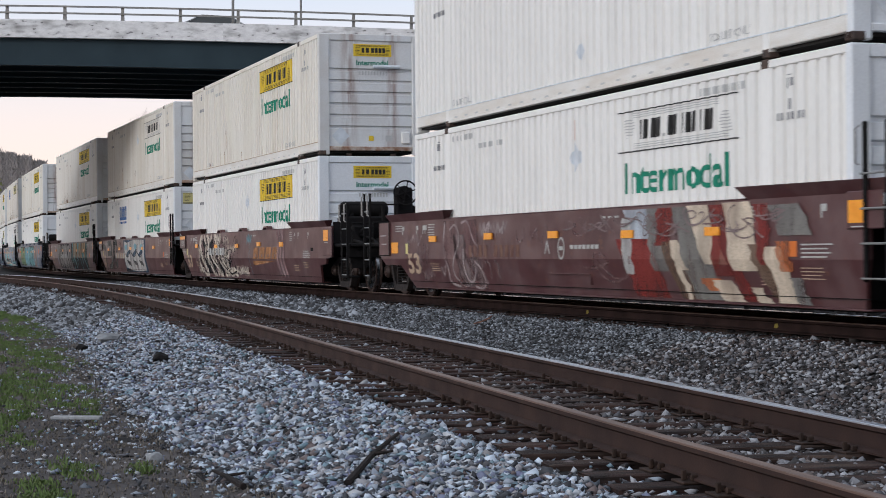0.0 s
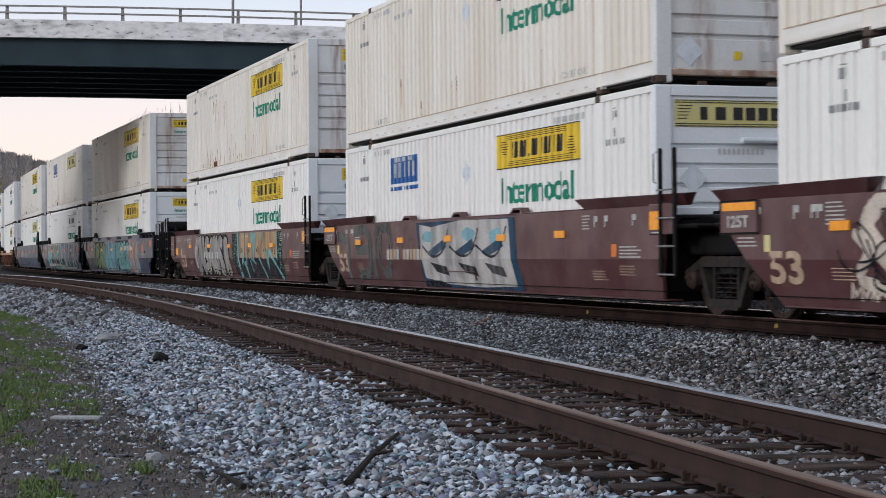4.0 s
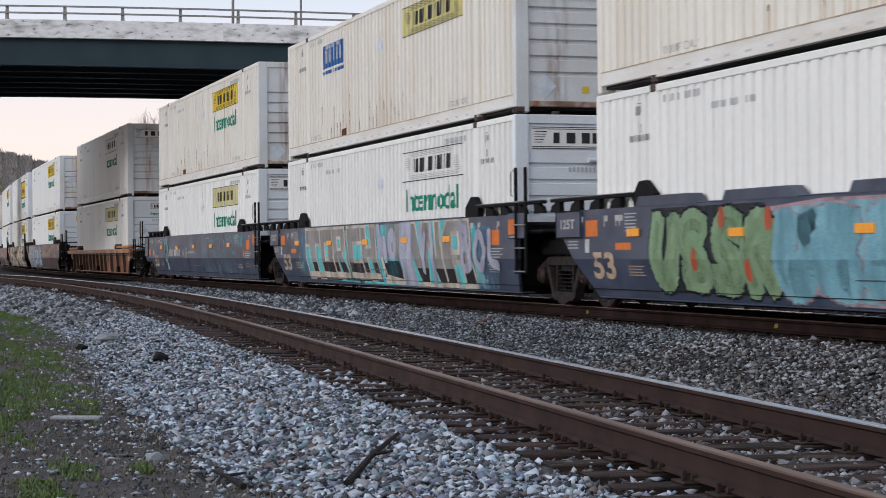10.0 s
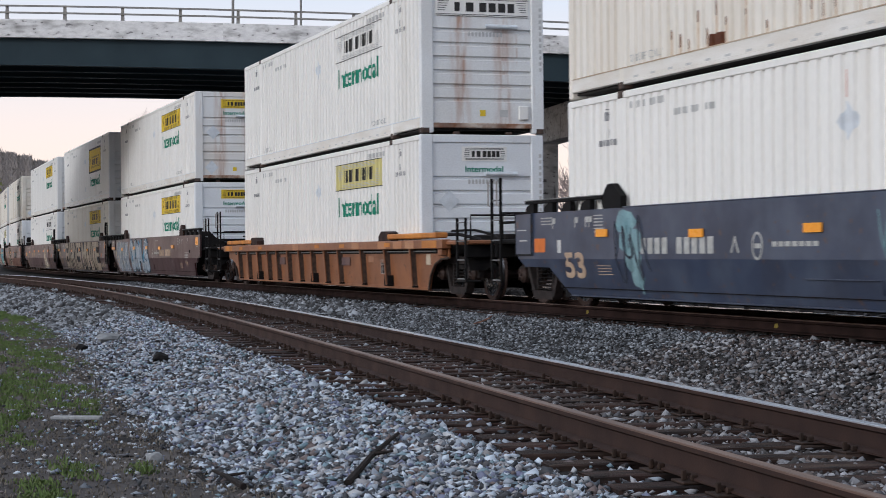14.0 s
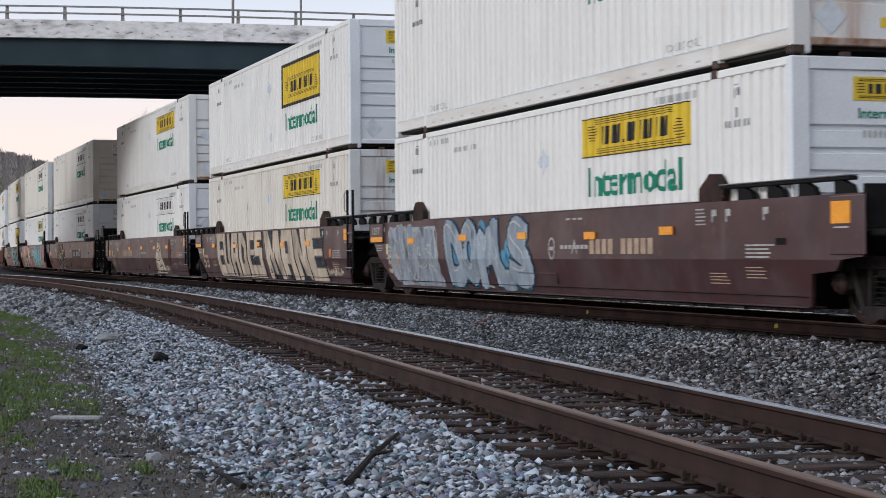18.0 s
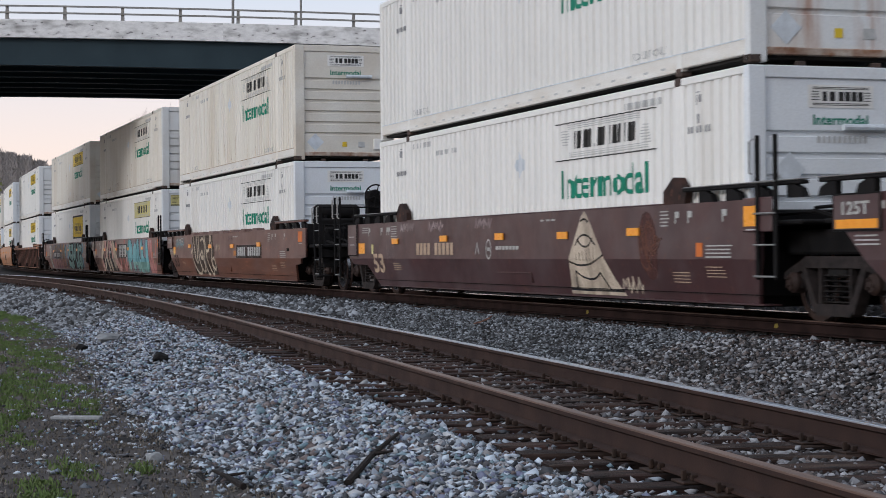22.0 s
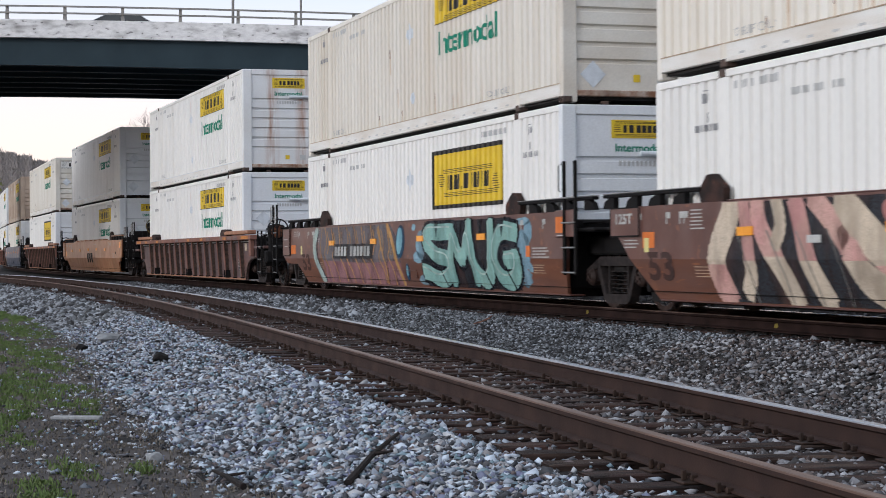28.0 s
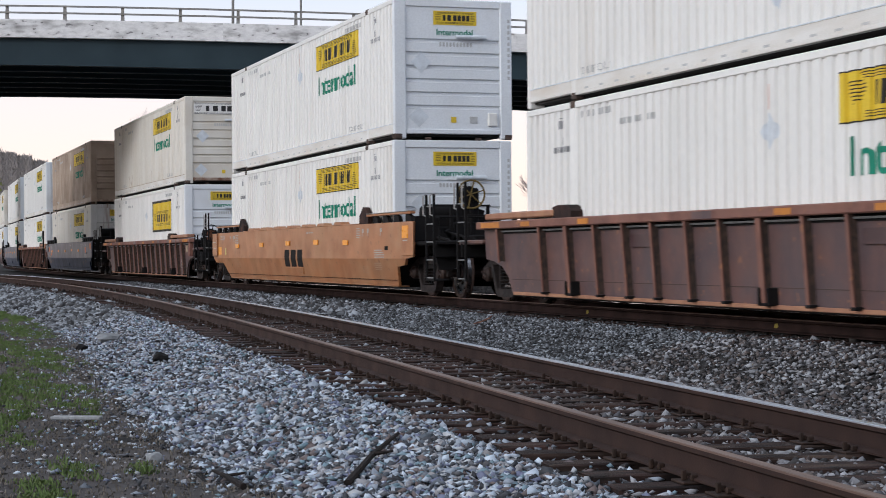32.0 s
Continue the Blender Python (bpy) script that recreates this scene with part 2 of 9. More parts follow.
M["spring_steel"] = surface("mud_flecked_spring_steel", (0.044, 0.036, 0.033), (0.006, 0.0055, 0.0055), 0.7, scale=14, bump=0.2)
M["wheel_steel"] = surface("worn_wheel_steel", (0.046, 0.028, 0.023), (0.028, 0.018, 0.015), 0.65, metal=0.1, scale=8, bump=0.08)
M["tread"] = surface("polished_wheel_tread", (0.35, 0.36, 0.38), (0.28, 0.28, 0.3), 0.28, metal=1.0, scale=8, bump=0.02)
M["rail_rust"] = surface("rusty_rail_steel", (0.038, 0.0195, 0.0145), (0.025, 0.0135, 0.0110), 0.75, scale=3, fine=90, bump=0.15)
M["rail_dark"] = surface("dark_rail_steel", (0.030, 0.0180, 0.0160), (0.017, 0.0108, 0.0098), 0.9, scale=3, fine=90, bump=0.15, spec=0.06)
M["rail_head"] = surface("polished_rail_head", (0.50, 0.57, 0.67), (0.40, 0.46, 0.56), 0.3, metal=1.0, scale=2, fine=120, bump=0.03, stretch=(0.2, 4, 4))
M["rail_head_bright"] = surface("mirror_worn_rail_head", (0.80, 0.82, 0.85), (0.70, 0.72, 0.76), 0.12, metal=1.0, scale=2, fine=120, bump=0.01, stretch=(0.2, 4, 4))
M["rail_head_dull"] = surface("dull_brown_rail_head", (0.15, 0.095, 0.072), (0.10, 0.065, 0.052), 0.5, metal=0.3, scale=2, fine=120, bump=0.05, stretch=(0.2, 4, 4))
M["tie"] = surface("weathered_timber", (0.046, 0.024, 0.019), (0.013, 0.0095, 0.009), 0.85, scale=4, fine=60, bump=0.6, per_object=0.5, stretch=(6, 1, 6), dirt=(0.12, 0.085, 0.065), dirt_amount=0.3)
M["spike"] = surface("rusty_spike_iron", (0.0360, 0.0204, 0.0144), (0.0240, 0.0156, 0.0120), 0.8, scale=14)
M["ballast"] = surface("crushed_grey_stone", (0.55, 0.60, 0.665), (0.028, 0.027, 0.029), 0.85, scale=10, fine=120, bump=0.25, island=0.9,
                       palette=((0.019, 0.019, 0.022), (0.136, 0.149, 0.230), (0.064, 0.061, 0.066), (0.314, 0.353, 0.414), (0.162, 0.235, 0.280), (0.526, 0.594, 0.683), (0.038, 0.039, 0.046), (0.246, 0.241, 0.252), (0.403, 0.459, 0.538), (0.128, 0.098, 0.093), (0.093, 0.106, 0.128), (0.403, 0.414, 0.437), (0.025, 0.026, 0.031), (0.269, 0.302, 0.353)))
M["ballast_worn"] = surface("worn_brown_grey_stone", (0.34, 0.325, 0.325), (0.022, 0.019, 0.018), 0.85, scale=10, fine=120, bump=0.25, island=0.9,
                            palette=((0.025, 0.023, 0.023), (0.121, 0.115, 0.121), (0.067, 0.052, 0.048), (0.196, 0.198, 0.213), (0.345, 0.351, 0.374), (0.044, 0.040, 0.041), (0.144, 0.121, 0.113), (0.253, 0.253, 0.265), (0.092, 0.092, 0.103), (0.032, 0.029, 0.029)))
M["ballast_far"] = surface("distant_grey_stone", (0.36, 0.385, 0.42), (0.026, 0.025, 0.026), 0.85, scale=10, fine=120, bump=0.25, island=0.9)
# stone colour darkened to stand for the shade under the train
M["ballast_shade"] = surface("shade_dark_stone", (0.040, 0.035, 0.032), (0.010, 0.009, 0.0085), 0.85, scale=10, fine=120, bump=0.25, island=0.9)
M["dark_bark"] = surface("dark_wet_bark", (0.008, 0.0065, 0.006), (0.018, 0.013, 0.012), 0.9, scale=9, bump=0.4)
# bed colour is near black to deepen the shade between stones
M["ballast_bed"] = surface("gap_shade_ballast_bed", (0.018, 0.0165, 0.0165), (0.010, 0.0095, 0.0095), 0.95, scale=8, fine=40, bump=0.8)
M["concrete"] = surface("weathered_concrete", (0.74, 0.73, 0.72), (0.60, 0.59, 0.585), 0.85, scale=7.0, fine=45, bump=0.3, dirt=(0.07, 0.06, 0.056), dirt_amount=0.36, streak=(0.16, 0.145, 0.135), streak_amount=0.35, stretch=(0.5, 0.5, 1.3), chips=(0.07, 0.06, 0.058))
M["green_steel"] = surface("dark_green_girder_paint", (0.0196, 0.036, 0.046), (0.0154, 0.029, 0.038), 0.6, scale=0.8, bump=0.06)
M["dull_steel"] = surface("galvanised_railing_steel", (0.28, 0.27, 0.25), (0.22, 0.21, 0.20), 0.5, metal=0.4, scale=3, bump=0.05)
M["numeral"] = surface("faded_cream_paint", (0.45, 0.335, 0.235), (0.35, 0.255, 0.18), 0.6, scale=6, bump=0.02)
M["numeral_faint"] = surface("almost_worn_off_paint", (0.17, 0.095, 0.065), (0.10, 0.045, 0.038), 0.6, scale=6, bump=0.02)
M["grit"] = surface("mixed_grit", (0.20, 0.19, 0.19), (0.026, 0.024, 0.024), 0.9, scale=20, bump=0.0, island=0.9)
M["rung"] = surface("worn_grey_steel", (0.24, 0.24, 0.235), (0.17, 0.165, 0.16), 0.5, metal=0.2, scale=9, bump=0.05)
M["handle"] = surface("scuffed_white_handle_paint", (0.42, 0.40, 0.38), (0.30, 0.28, 0.26), 0.5, scale=9, bump=0.05)
M["numeral_dark"] = surface("ghosted_dark_paint", (0.045, 0.025, 0.022), (0.06, 0.03, 0.025), 0.6, scale=6, bump=0.02)
M["blue_sheet"] = surface("blue_sheet_metal", (0.02, 0.17, 0.55), (0.02, 0.155, 0.50), 0.45, scale=0.8, bump=0.03)
M["pale_sheet"] = surface("pale_sheet_metal", (0.66, 0.68, 0.70), (0.60, 0.62, 0.64), 0.5, scale=0.8, bump=0.03)
# bark colour paled to include the haze before distant trees
M["bark"] = surface("haze_paled_bark", (0.27, 0.215, 0.21), (0.21, 0.17, 0.165), 0.9, scale=3, bump=0.4)
M["pole_wood"] = surface("pole_timber", (0.13, 0.10, 0.085), (0.10, 0.08, 0.07), 0.9, scale=3, bump=0.3)
M["grass"] = surface("spring_grass", (0.078, 0.130, 0.032), (0.120, 0.155, 0.056), 0.8, scale=3, bump=0.0, island=0.5)
M["dry_grass"] = surface("dry_grass", (0.17, 0.150, 0.125), (0.10, 0.088, 0.076), 0.85, scale=3, bump=0.0, island=0.4)
M["leaf"] = surface("young_leaves", (0.26, 0.27, 0.08), (0.18, 0.20, 0.065), 0.8, scale=2, bump=0.0, island=0.5)
# woodland colour lightened, with the haze of distance painted in
M["woods"] = surface("hazed_bare_woodland", (0.30, 0.265, 0.235), (0.21, 0.19, 0.185), 0.95, scale=0.4, fine=3, bump=0.0, island=0.5)
M["car_dark"] = surface("dark_car_paint", (0.012, 0.018, 0.022), (0.012, 0.018, 0.022), 0.2, scale=1, bump=0.0, spec=0.6)
M["car_grey"] = surface("grey_car_paint", (0.035, 0.038, 0.045), (0.035, 0.038, 0.045), 0.25, scale=1, bump=0.0, spec=0.6)
M["car_silver"] = surface("silver_car_paint", (0.45, 0.46, 0.47), (0.45, 0.46, 0.47), 0.25, scale=1, bump=0.0, spec=0.6)
M["rubber"] = surface("tyre_rubber", (0.02, 0.02, 0.02), rough=0.85, scale=9)
M["glass_dark"] = surface("tinted_glass", (0.012, 0.018, 0.02), (0.012, 0.018, 0.02), 0.08, scale=1, bump=0.0, spec=0.8)
M["tail_light"] = surface("red_lamp_lens", (0.35, 0.01, 0.01), rough=0.2, scale=9, bump=0.0)
M["asphalt"] = surface("asphalt", (0.05, 0.05, 0.052), rough=0.9, scale=2)
M["rock"] = surface("pale_rock", (0.25, 0.26, 0.27), (0.17, 0.175, 0.18), 0.9, scale=6, bump=0.4)
M["plank"] = surface("pale_weathered_board", (0.33, 0.34, 0.35), (0.25, 0.255, 0.26), 0.85, scale=5, bump=0.3, stretch=(1, 6, 1))
M["charred"] = surface("charred_wood", (0.009, 0.0085, 0.0085), rough=0.95, scale=12, bump=0.6)
M["yellow_paint"] = surface("yellow_mark_paint", (0.20, 0.155, 0.03), rough=0.7, scale=9)
M["insulator"] = surface("grey_transformer_paint", (0.16, 0.20, 0.23), rough=0.5, scale=3)


def dirt_material():
    """Bare earth with grit, dead matter and mossy patches, for the whole ground sheet."""
    mt = surface("gritty_earth", (0.090, 0.081, 0.079), (0.037, 0.033, 0.032), 0.95, scale=0.8, fine=45, bump=0.6, dirt=(0.19, 0.17, 0.155), dirt_amount=0.4)
    return mt


M["earth"] = dirt_material()


# ---- mesh helpers ----
class Shape:
    """Collects vertices and faces of one mesh."""

    def __init__(self):
        self.v, self.f = [], []

    def add(self, verts, faces):
        k = len(self.v)
        self.v += [tuple(p) for p in verts]
        self.f += [tuple(i + k for i in q) for q in faces]
        return self

    def box(self, x0, x1, y0, y1, z0, z1, bev=0.0):
        b = min(bev, 0.45 * min(x1 - x0, y1 - y0, z1 - z0))
        if b <= 0:
            v = [(x, y, z) for x in (x0, x1) for y in (y0, y1) for z in (z0, z1)]
            return self.add(v, [(0, 1, 3, 2), (4, 6, 7, 5), (0, 4, 5, 1), (2, 3, 7, 6), (0, 2, 6, 4), (1, 5, 7, 3)])
        bm = bmesh.new()
        bmesh.ops.create_cube(bm, size=1.0)
        for w in bm.verts:
            w.co = Vector((x0 if w.co.x < 0 else x1, y0 if w.co.y < 0 else y1, z0 if w.co.z < 0 else z1))
        bmesh.ops.bevel(bm, geom=bm.edges[:], offset=b, segments=1, affect="EDGES")
        bm.verts.index_update()
        self.add([w.co for w in bm.verts], [[w.index for w in q.verts] for q in bm.faces])
        bm.free()
        return self

    def prism(self, poly, a0, a1, axis="y"):
        """A polygon of (u, w) pulled from a0 to a1 along axis. y: (x, z); x: (y, z); z: (x, y)."""
        put = {"y": lambda u, w, a: (u, a, w), "x": lambda u, w, a: (a, u, w), "z": lambda u, w, a: (u, w, a)}[axis]
        n = len(poly)
        v = [put(u, w, a0) for u, w in poly] + [put(u, w, a1) for u, w in poly]
        f = [tuple(range(n))[::-1], tuple(range(n, 2 * n))] + [(i, (i + 1) % n, n + (i + 1) % n, n + i) for i in range(n)]
        return self.add(v, f)

    def tube(self, path, r, sides=8, r1=None):
        """A round bar along points; tapers from r to r1."""
        r1 = r if r1 is None else r1
        pts = [Vector(p) for p in path]
        rings = []
        for i, p in enumerate(pts):
            d = (pts[min(i + 1, len(pts) - 1)] - pts[max(i - 1, 0)]).normalized()
            a = d.cross(Vector((0, 0, 1)) if abs(d.z) < 0.9 else Vector((1, 0, 0))).normalized()
            b = d.cross(a)
            rr = r + (r1 - r) * i / max(1, len(pts) - 1)
            rings.append([p + (a * math.cos(2 * math.pi * k / sides) + b * math.sin(2 * math.pi * k / sides)) * rr for k in range(sides)])
        v = [q for ring in rings for q in ring]
        f = []
        for i in range(len(rings) - 1):
            for k in range(sides):
                f.append((i * sides + k, i * sides + (k + 1) % sides, (i + 1) * sides + (k + 1) % sides, (i + 1) * sides + k))
        f.append(tuple(range(sides))[::-1])
        f.append(tuple((len(rings) - 1) * sides + k for k in range(sides)))
        return self.add(v, f)

    def lathe(self, profile, sides=24, axis="y", at=(0, 0, 0)):
        """Turns (distance along the axis, radius) pairs round the axis."""
        v, f = [], []
        n = len(profile)
        for k in range(sides):
            c, s = math.cos(2 * math.pi * k / sides), math.sin(2 * math.pi * k / sides)
            for a, r in profile:
                p = {"y": (r * c, a, r * s), "x": (a, r * c, r * s), "z": (r * c, r * s, a)}[axis]
                v.append((p[0] + at[0], p[1] + at[1], p[2] + at[2]))
        for k in range(sides):
            for i in range(n - 1):
                f.append((k * n + i, ((k + 1) % sides) * n + i, ((k + 1) % sides) * n + i + 1, k * n + i + 1))
        f.append(tuple(k * n for k in range(sides))[::-1])
        f.append(tuple(k * n + n - 1 for k in range(sides)))
        return self.add(v, f)

    def mesh(self, name, smooth=False):
        me = bpy.data.meshes.new(name)
        me.from_pydata(self.v, [], self.f)
        bm = bmesh.new()
        bm.from_mesh(me)
        bmesh.ops.recalc_face_normals(bm, faces=bm.faces[:])
        bm.to_mesh(me)
        bm.free()
        if smooth:
            me.polygons.foreach_set("use_smooth", [True] * len(me.polygons))
            me.set_sharp_from_angle(angle=radians(35))
        return me


MESHES = {}


def shared(key, make, smooth=False):
    """One mesh for all alike parts."""
    if key not in MESHES:
        s = make()
        MESHES[key] = s if isinstance(s, bpy.types.Mesh) else s.mesh(key, smooth)
    return MESHES[key]


def part(name, mesh, material, parent, label="", at=None):
    """Links a mesh as one object under a thing or a part, with its own paint."""
    if isinstance(mesh, Shape):
        mesh = mesh.mesh(name)
    ob = new(name, mesh)
    if not mesh.materials:
        mesh.materials.append(material)
    if mesh.materials[0] != material:
        ob.material_slots[0].link = "OBJECT"
        ob.material_slots[0].material = material
    if parent is not None:
        ob.parent = parent
    if at is not None:
        ob.matrix_basis = at
    if label:
        tagged(ob, label)
    return ob


def empty(name, label, category, group="", at=None, kind=""):
    ob = new(name)
    ob.empty_display_size = 0.3
    if at is not None:
        ob.matrix_basis = at
    return tagged(ob, label, category, group, kind)


def word_mesh(text, height, width, bold=0.0):
    """Letters of the built-in font as a flat mesh in the x-z plane, from (0, 0) to (width, height)."""
    cu = bpy.data.curves.new("letters", "FONT")
    cu.body = text
    cu.resolution_u = 3
    cu.offset = bold
    ob = bpy.data.objects.new("letters", cu)
    me = bpy.data.meshes.new_from_object(ob)
    bpy.data.objects.remove(ob)
    xs = [v.co.x for v in me.vertices]
    ys = [v.co.y for v in me.vertices]
    x0, x1, y0, y1 = min(xs), max(xs), min(ys), max(ys)
    for v in me.vertices:
        v.co = Vector(((v.co.x - x0) / (x1 - x0) * width, 0.0, (v.co.y - y0) / (y1 - y0) * height))
    return me


# ---- the plan: main line, siding, road bridge ----
MAIN_Y = 12.054          # centre line of the main track, whose rail tops are z = 0
CANT = 0.44              # the main line leans a little to the inside
LEAF_X = -90.0           # west of here the main line bends away gently


def main_y(x):
    return MAIN_Y + (0.00045 * (x - LEAF_X) ** 2 if x < LEAF_X else 0.0)


def main_heading(x):
    return math.atan(0.0009 * (x - LEAF_X)) if x < LEAF_X else 0.0


def siding(x):
    """Centre line of the siding: y and rail-top height."""
    if x < -70:
        y70, k70, z70 = siding(-70)
        return y70 + k70 * (x + 70) - 0.0005 * (x + 70) ** 2, k70 - 0.001 * (x + 70), z70
    u = min(x, 25.0) / 50.0
    y = 4.5405 + u * (-3.4986 + u * (0.9509 + u * (2.0332 - 0.0308 * u)))
    dy = (-3.4986 + u * (1.9018 + u * (6.0996 - 0.1232 * u))) / 50.0
    if x > 25:
        y += dy * (x - 25)
    return y, dy, -0.2795 - 0.2697 * max(min(u, 0.5), -1.4)


def smooth(a, b, t):
    t = min(1.0, max(0.0, (t - a) / (b - a)))
    return t * t * (3 - 2 * t)


def ground_z(x, y):
    """Height of the ground sheet: two ballast beds over a low verge."""
    ys, _, zs = siding(x)
    ym = main_y(x)
    top_s, top_m = zs - 0.235, -0.235
    verge = min(-0.62, top_s - 0.22)
    if y < ys:
        h = top_s + (verge - top_s) * smooth(1.35, 3.0, ys - y)
    elif y < ym:
        w = smooth(0.25, 0.75, (y - ys) / max(0.5, ym - ys))
        dip = 0.16 * math.exp(-((((y - ys) / max(0.5, ym - ys)) - 0.45) / 0.16) ** 2)
        h = top_s + (top_m - top_s) * w - dip * smooth(2.6, 5.0, ym - ys)
    else:
        h = top_m + (-0.34 - top_m) * smooth(1.7, 4.0, y - ym)
    far = smooth(60, 200, math.hypot(x, y))
    h += -0.2 * far
    if y < ys - 2.2:
        h += 0.05 * (noise.noise(Vector((x * 0.5, y * 0.5, 0.3))) + 0.5 * noise.noise(Vector((x * 1.7, y * 1.7, 4.0))))
    return h


# ---- the train's make-up ----
ART, COUPLED = 19.595, 23.660
#  wagon kind, paint, joint behind it, container styles (lower, upper), end style, graffiti
TRAIN = [
    ("plated", "maroon", "art", ("black", "white"), ("plain", "white"), "none"),
    ("plated", "maroon", "coupled", ("black", "white"), ("none", "white"), "flames"),
    ("plated", "maroon", "art", ("yellow", "white"), ("yellow", "grime"), "scrawl"),
    ("plated", "maroon", "art", ("yellow_blue", "white"), ("black", "grime"), "face"),
    ("plated", "maroon", "coupled", ("yellow", "white"), ("yellow", "rusty"), "teal_drip"),
    ("open", "slate", "art", ("yellow", "white"), ("yellow", "grime_stained"), "bubbles"),
    ("open", "slate", "art", ("black", "white"), ("blue_yellow", "rusty"), "blocks"),
    ("open", "slate", "coupled", ("pale", "white"), ("yellow", "rusty"), "chalk"),
    ("ribbed", "rib_orange", "coupled", ("pale", "white"), ("black", "white_stained"), "none"),
    ("open", "maroon_brown", "art", ("yellow", "white"), ("yellow", "white_stained"), "silver"),
    ("open", "maroon_brown", "art", ("yellow", "grime"), ("yellow_big", "white"), "cream"),
    ("open", "maroon_brown", "coupled", ("black", "white"), ("yellow", "white_stained"), "cone"),
    ("smooth", "oxide", "art", ("black", "white"), ("black", "grime"), "loops"),
    ("open", "oxide", "art", ("pale", "white"), ("black", "grime"), "pink"),
    ("open", "oxide", "coupled", ("yellow_framed", "white"), ("yellow", "grime"), "mint"),
    ("ribbed", "rib_brown", "coupled", ("yellow", "white"), ("yellow", "white_stained"), "none"),
    ("smooth", "orange", "coupled", ("yellow", "white"), ("yellow", "white"), "none"),
    ("ribbed", "rib_brown", "coupled", ("yellow_framed", "white"), ("yellow", "grime"), "none"),
    ("open", "slate", "art", ("yellow", "grime"), ("yellow", "brown"), "none"),
    ("ribbed", "rib_brown", "art", ("yellow", "white"), ("yellow", "white"), "none"),
    ("open", "slate", "coupled", ("yellow", "white"), ("yellow", "white"), "none"),
    ("open", "maroon_brown", "art", ("yellow", "white"), ("yellow", "grime"), "none"),
]
FIRST_X = -25.72 + ART      # centre of the leading wagon at the clip's start


# slight surges of the train about its even pace, in metres
SURGE_T = [0, 0.5, 2.5, 3, 3.5, 8.5, 9, 9.5, 12.5, 13, 13.5, 18.5, 19, 19.5, 22.5, 23, 23.5, 27.5, 28, 28.5, 31.5, 32]
SURGE = [0.12, -0.05, 0.06, 0.19, 0.0, 0.06, 0.19, 0.08, 0.0, 0.13, 0.0, -0.04, -0.11, -0.04, 0.03, 0.12, 0.0, 0.05, -0.25, 0.04, 0.0, 0.1]


def rolled(t):
    """How far the train has come at t seconds."""
    return 9.5668 * t - 0.0621677 * t * t / 64 - 0.0186914 * t ** 3 / 2048 + float(np.interp(t, SURGE_T, SURGE))


TIMES = [0.5 * k for k in range(int(CLIP * 2) + 1)]


def train_pose(x, half=9.8, z=0.0):
    """A vehicle whose ends at +-half from x run on the main line."""
    xa, xb = x + half, x - half
    ya, yb = main_y(xa), main_y(xb)
    turn = Euler((0, 0, math.atan2(ya - yb, xa - xb))).to_matrix().to_4x4()
    return Matrix.Translation((x, (ya + yb) / 2, 0)) @ turn @ pose(0, 0, z, CANT, 0, 0)


MOVERS = []                 # (object, place in the train, half length)


# ---- containers, 53 ft ----
CL, CW, CH = 16.154, 2.591, 2.896
RIB, RIB_DEEP = 0.265, 0.040
POSTS = (-6.096, 6.096)


def rib_breaks(x0, x1):
    """Corners of the pressed side sheet between x0 and x1: (x, depth)."""
    n = max(1, round((x1 - x0) / RIB))
    p = (x1 - x0) / n
    out = [(x0, 0.0)]
    for k in range(n):
        a = x0 + k * p
        out += [(a + 0.27 * p, 0.0), (a + 0.33 * p, RIB_DEEP), (a + 0.67 * p, RIB_DEEP), (a + 0.73 * p, 0.0)]
    return out + [(x1, 0.0)]


SIDE_BREAKS = rib_breaks(-CL / 2 + 0.10, -6.096 - 0.09) + rib_breaks(-6.096 + 0.09, 6.096 - 0.09) + rib_breaks(6.096 + 0.09, CL / 2 - 0.10)
SIDE_X = [p[0] for p in SIDE_BREAKS]
SIDE_D = [p[1] for p in SIDE_BREAKS]


def side_depth(x):
    return float(np.interp(x, SIDE_X, SIDE_D))


def side_sheet():
    s = Shape()
    y0, z0, z1 = -CW / 2 + 0.012, 0.29, CH - 0.11
    n = len(SIDE_BREAKS)
    v = [(x, y0 + d, z) for z in (z0, z1) for x, d in SIDE_BREAKS] + [(x, y0 + 0.06, z) for z in (z0, z1) for x in (SIDE_X[0], SIDE_X[-1])]
    f = [(i, i + 1, n + i + 1, n + i) for i in range(n - 1)]
    f += [(2 * n, 2 * n + 2, 2 * n + 3, 2 * n + 1)]
    return s.add(v, f)


def draped(me, x_off, z_off, lift=0.005):
    """Lays a flat mesh of the x-z plane onto the pressed side sheet."""
    bm = bmesh.new()
    bm.from_mesh(me)
    for v in bm.verts:
        v.co.x += x_off
        v.co.z += z_off
    xs = [v.co.x for v in bm.verts]
    for bx in SIDE_X:
        if min(xs) < bx < max(xs):
            bmesh.ops.bisect_plane(bm, geom=bm.verts[:] + bm.edges[:] + bm.faces[:], plane_co=(bx, 0, 0), plane_no=(1, 0, 0), dist=1e-5)
    for v in bm.verts:
        v.co.y = -CW / 2 + 0.012 + side_depth(v.co.x) - lift
    for q in bm.faces:
        q.normal_update()
        if q.normal.y > 0:
            q.normal_flip()
    out = bpy.data.meshes.new("draped")
    bm.to_mesh(out)
    bm.free()
    return out


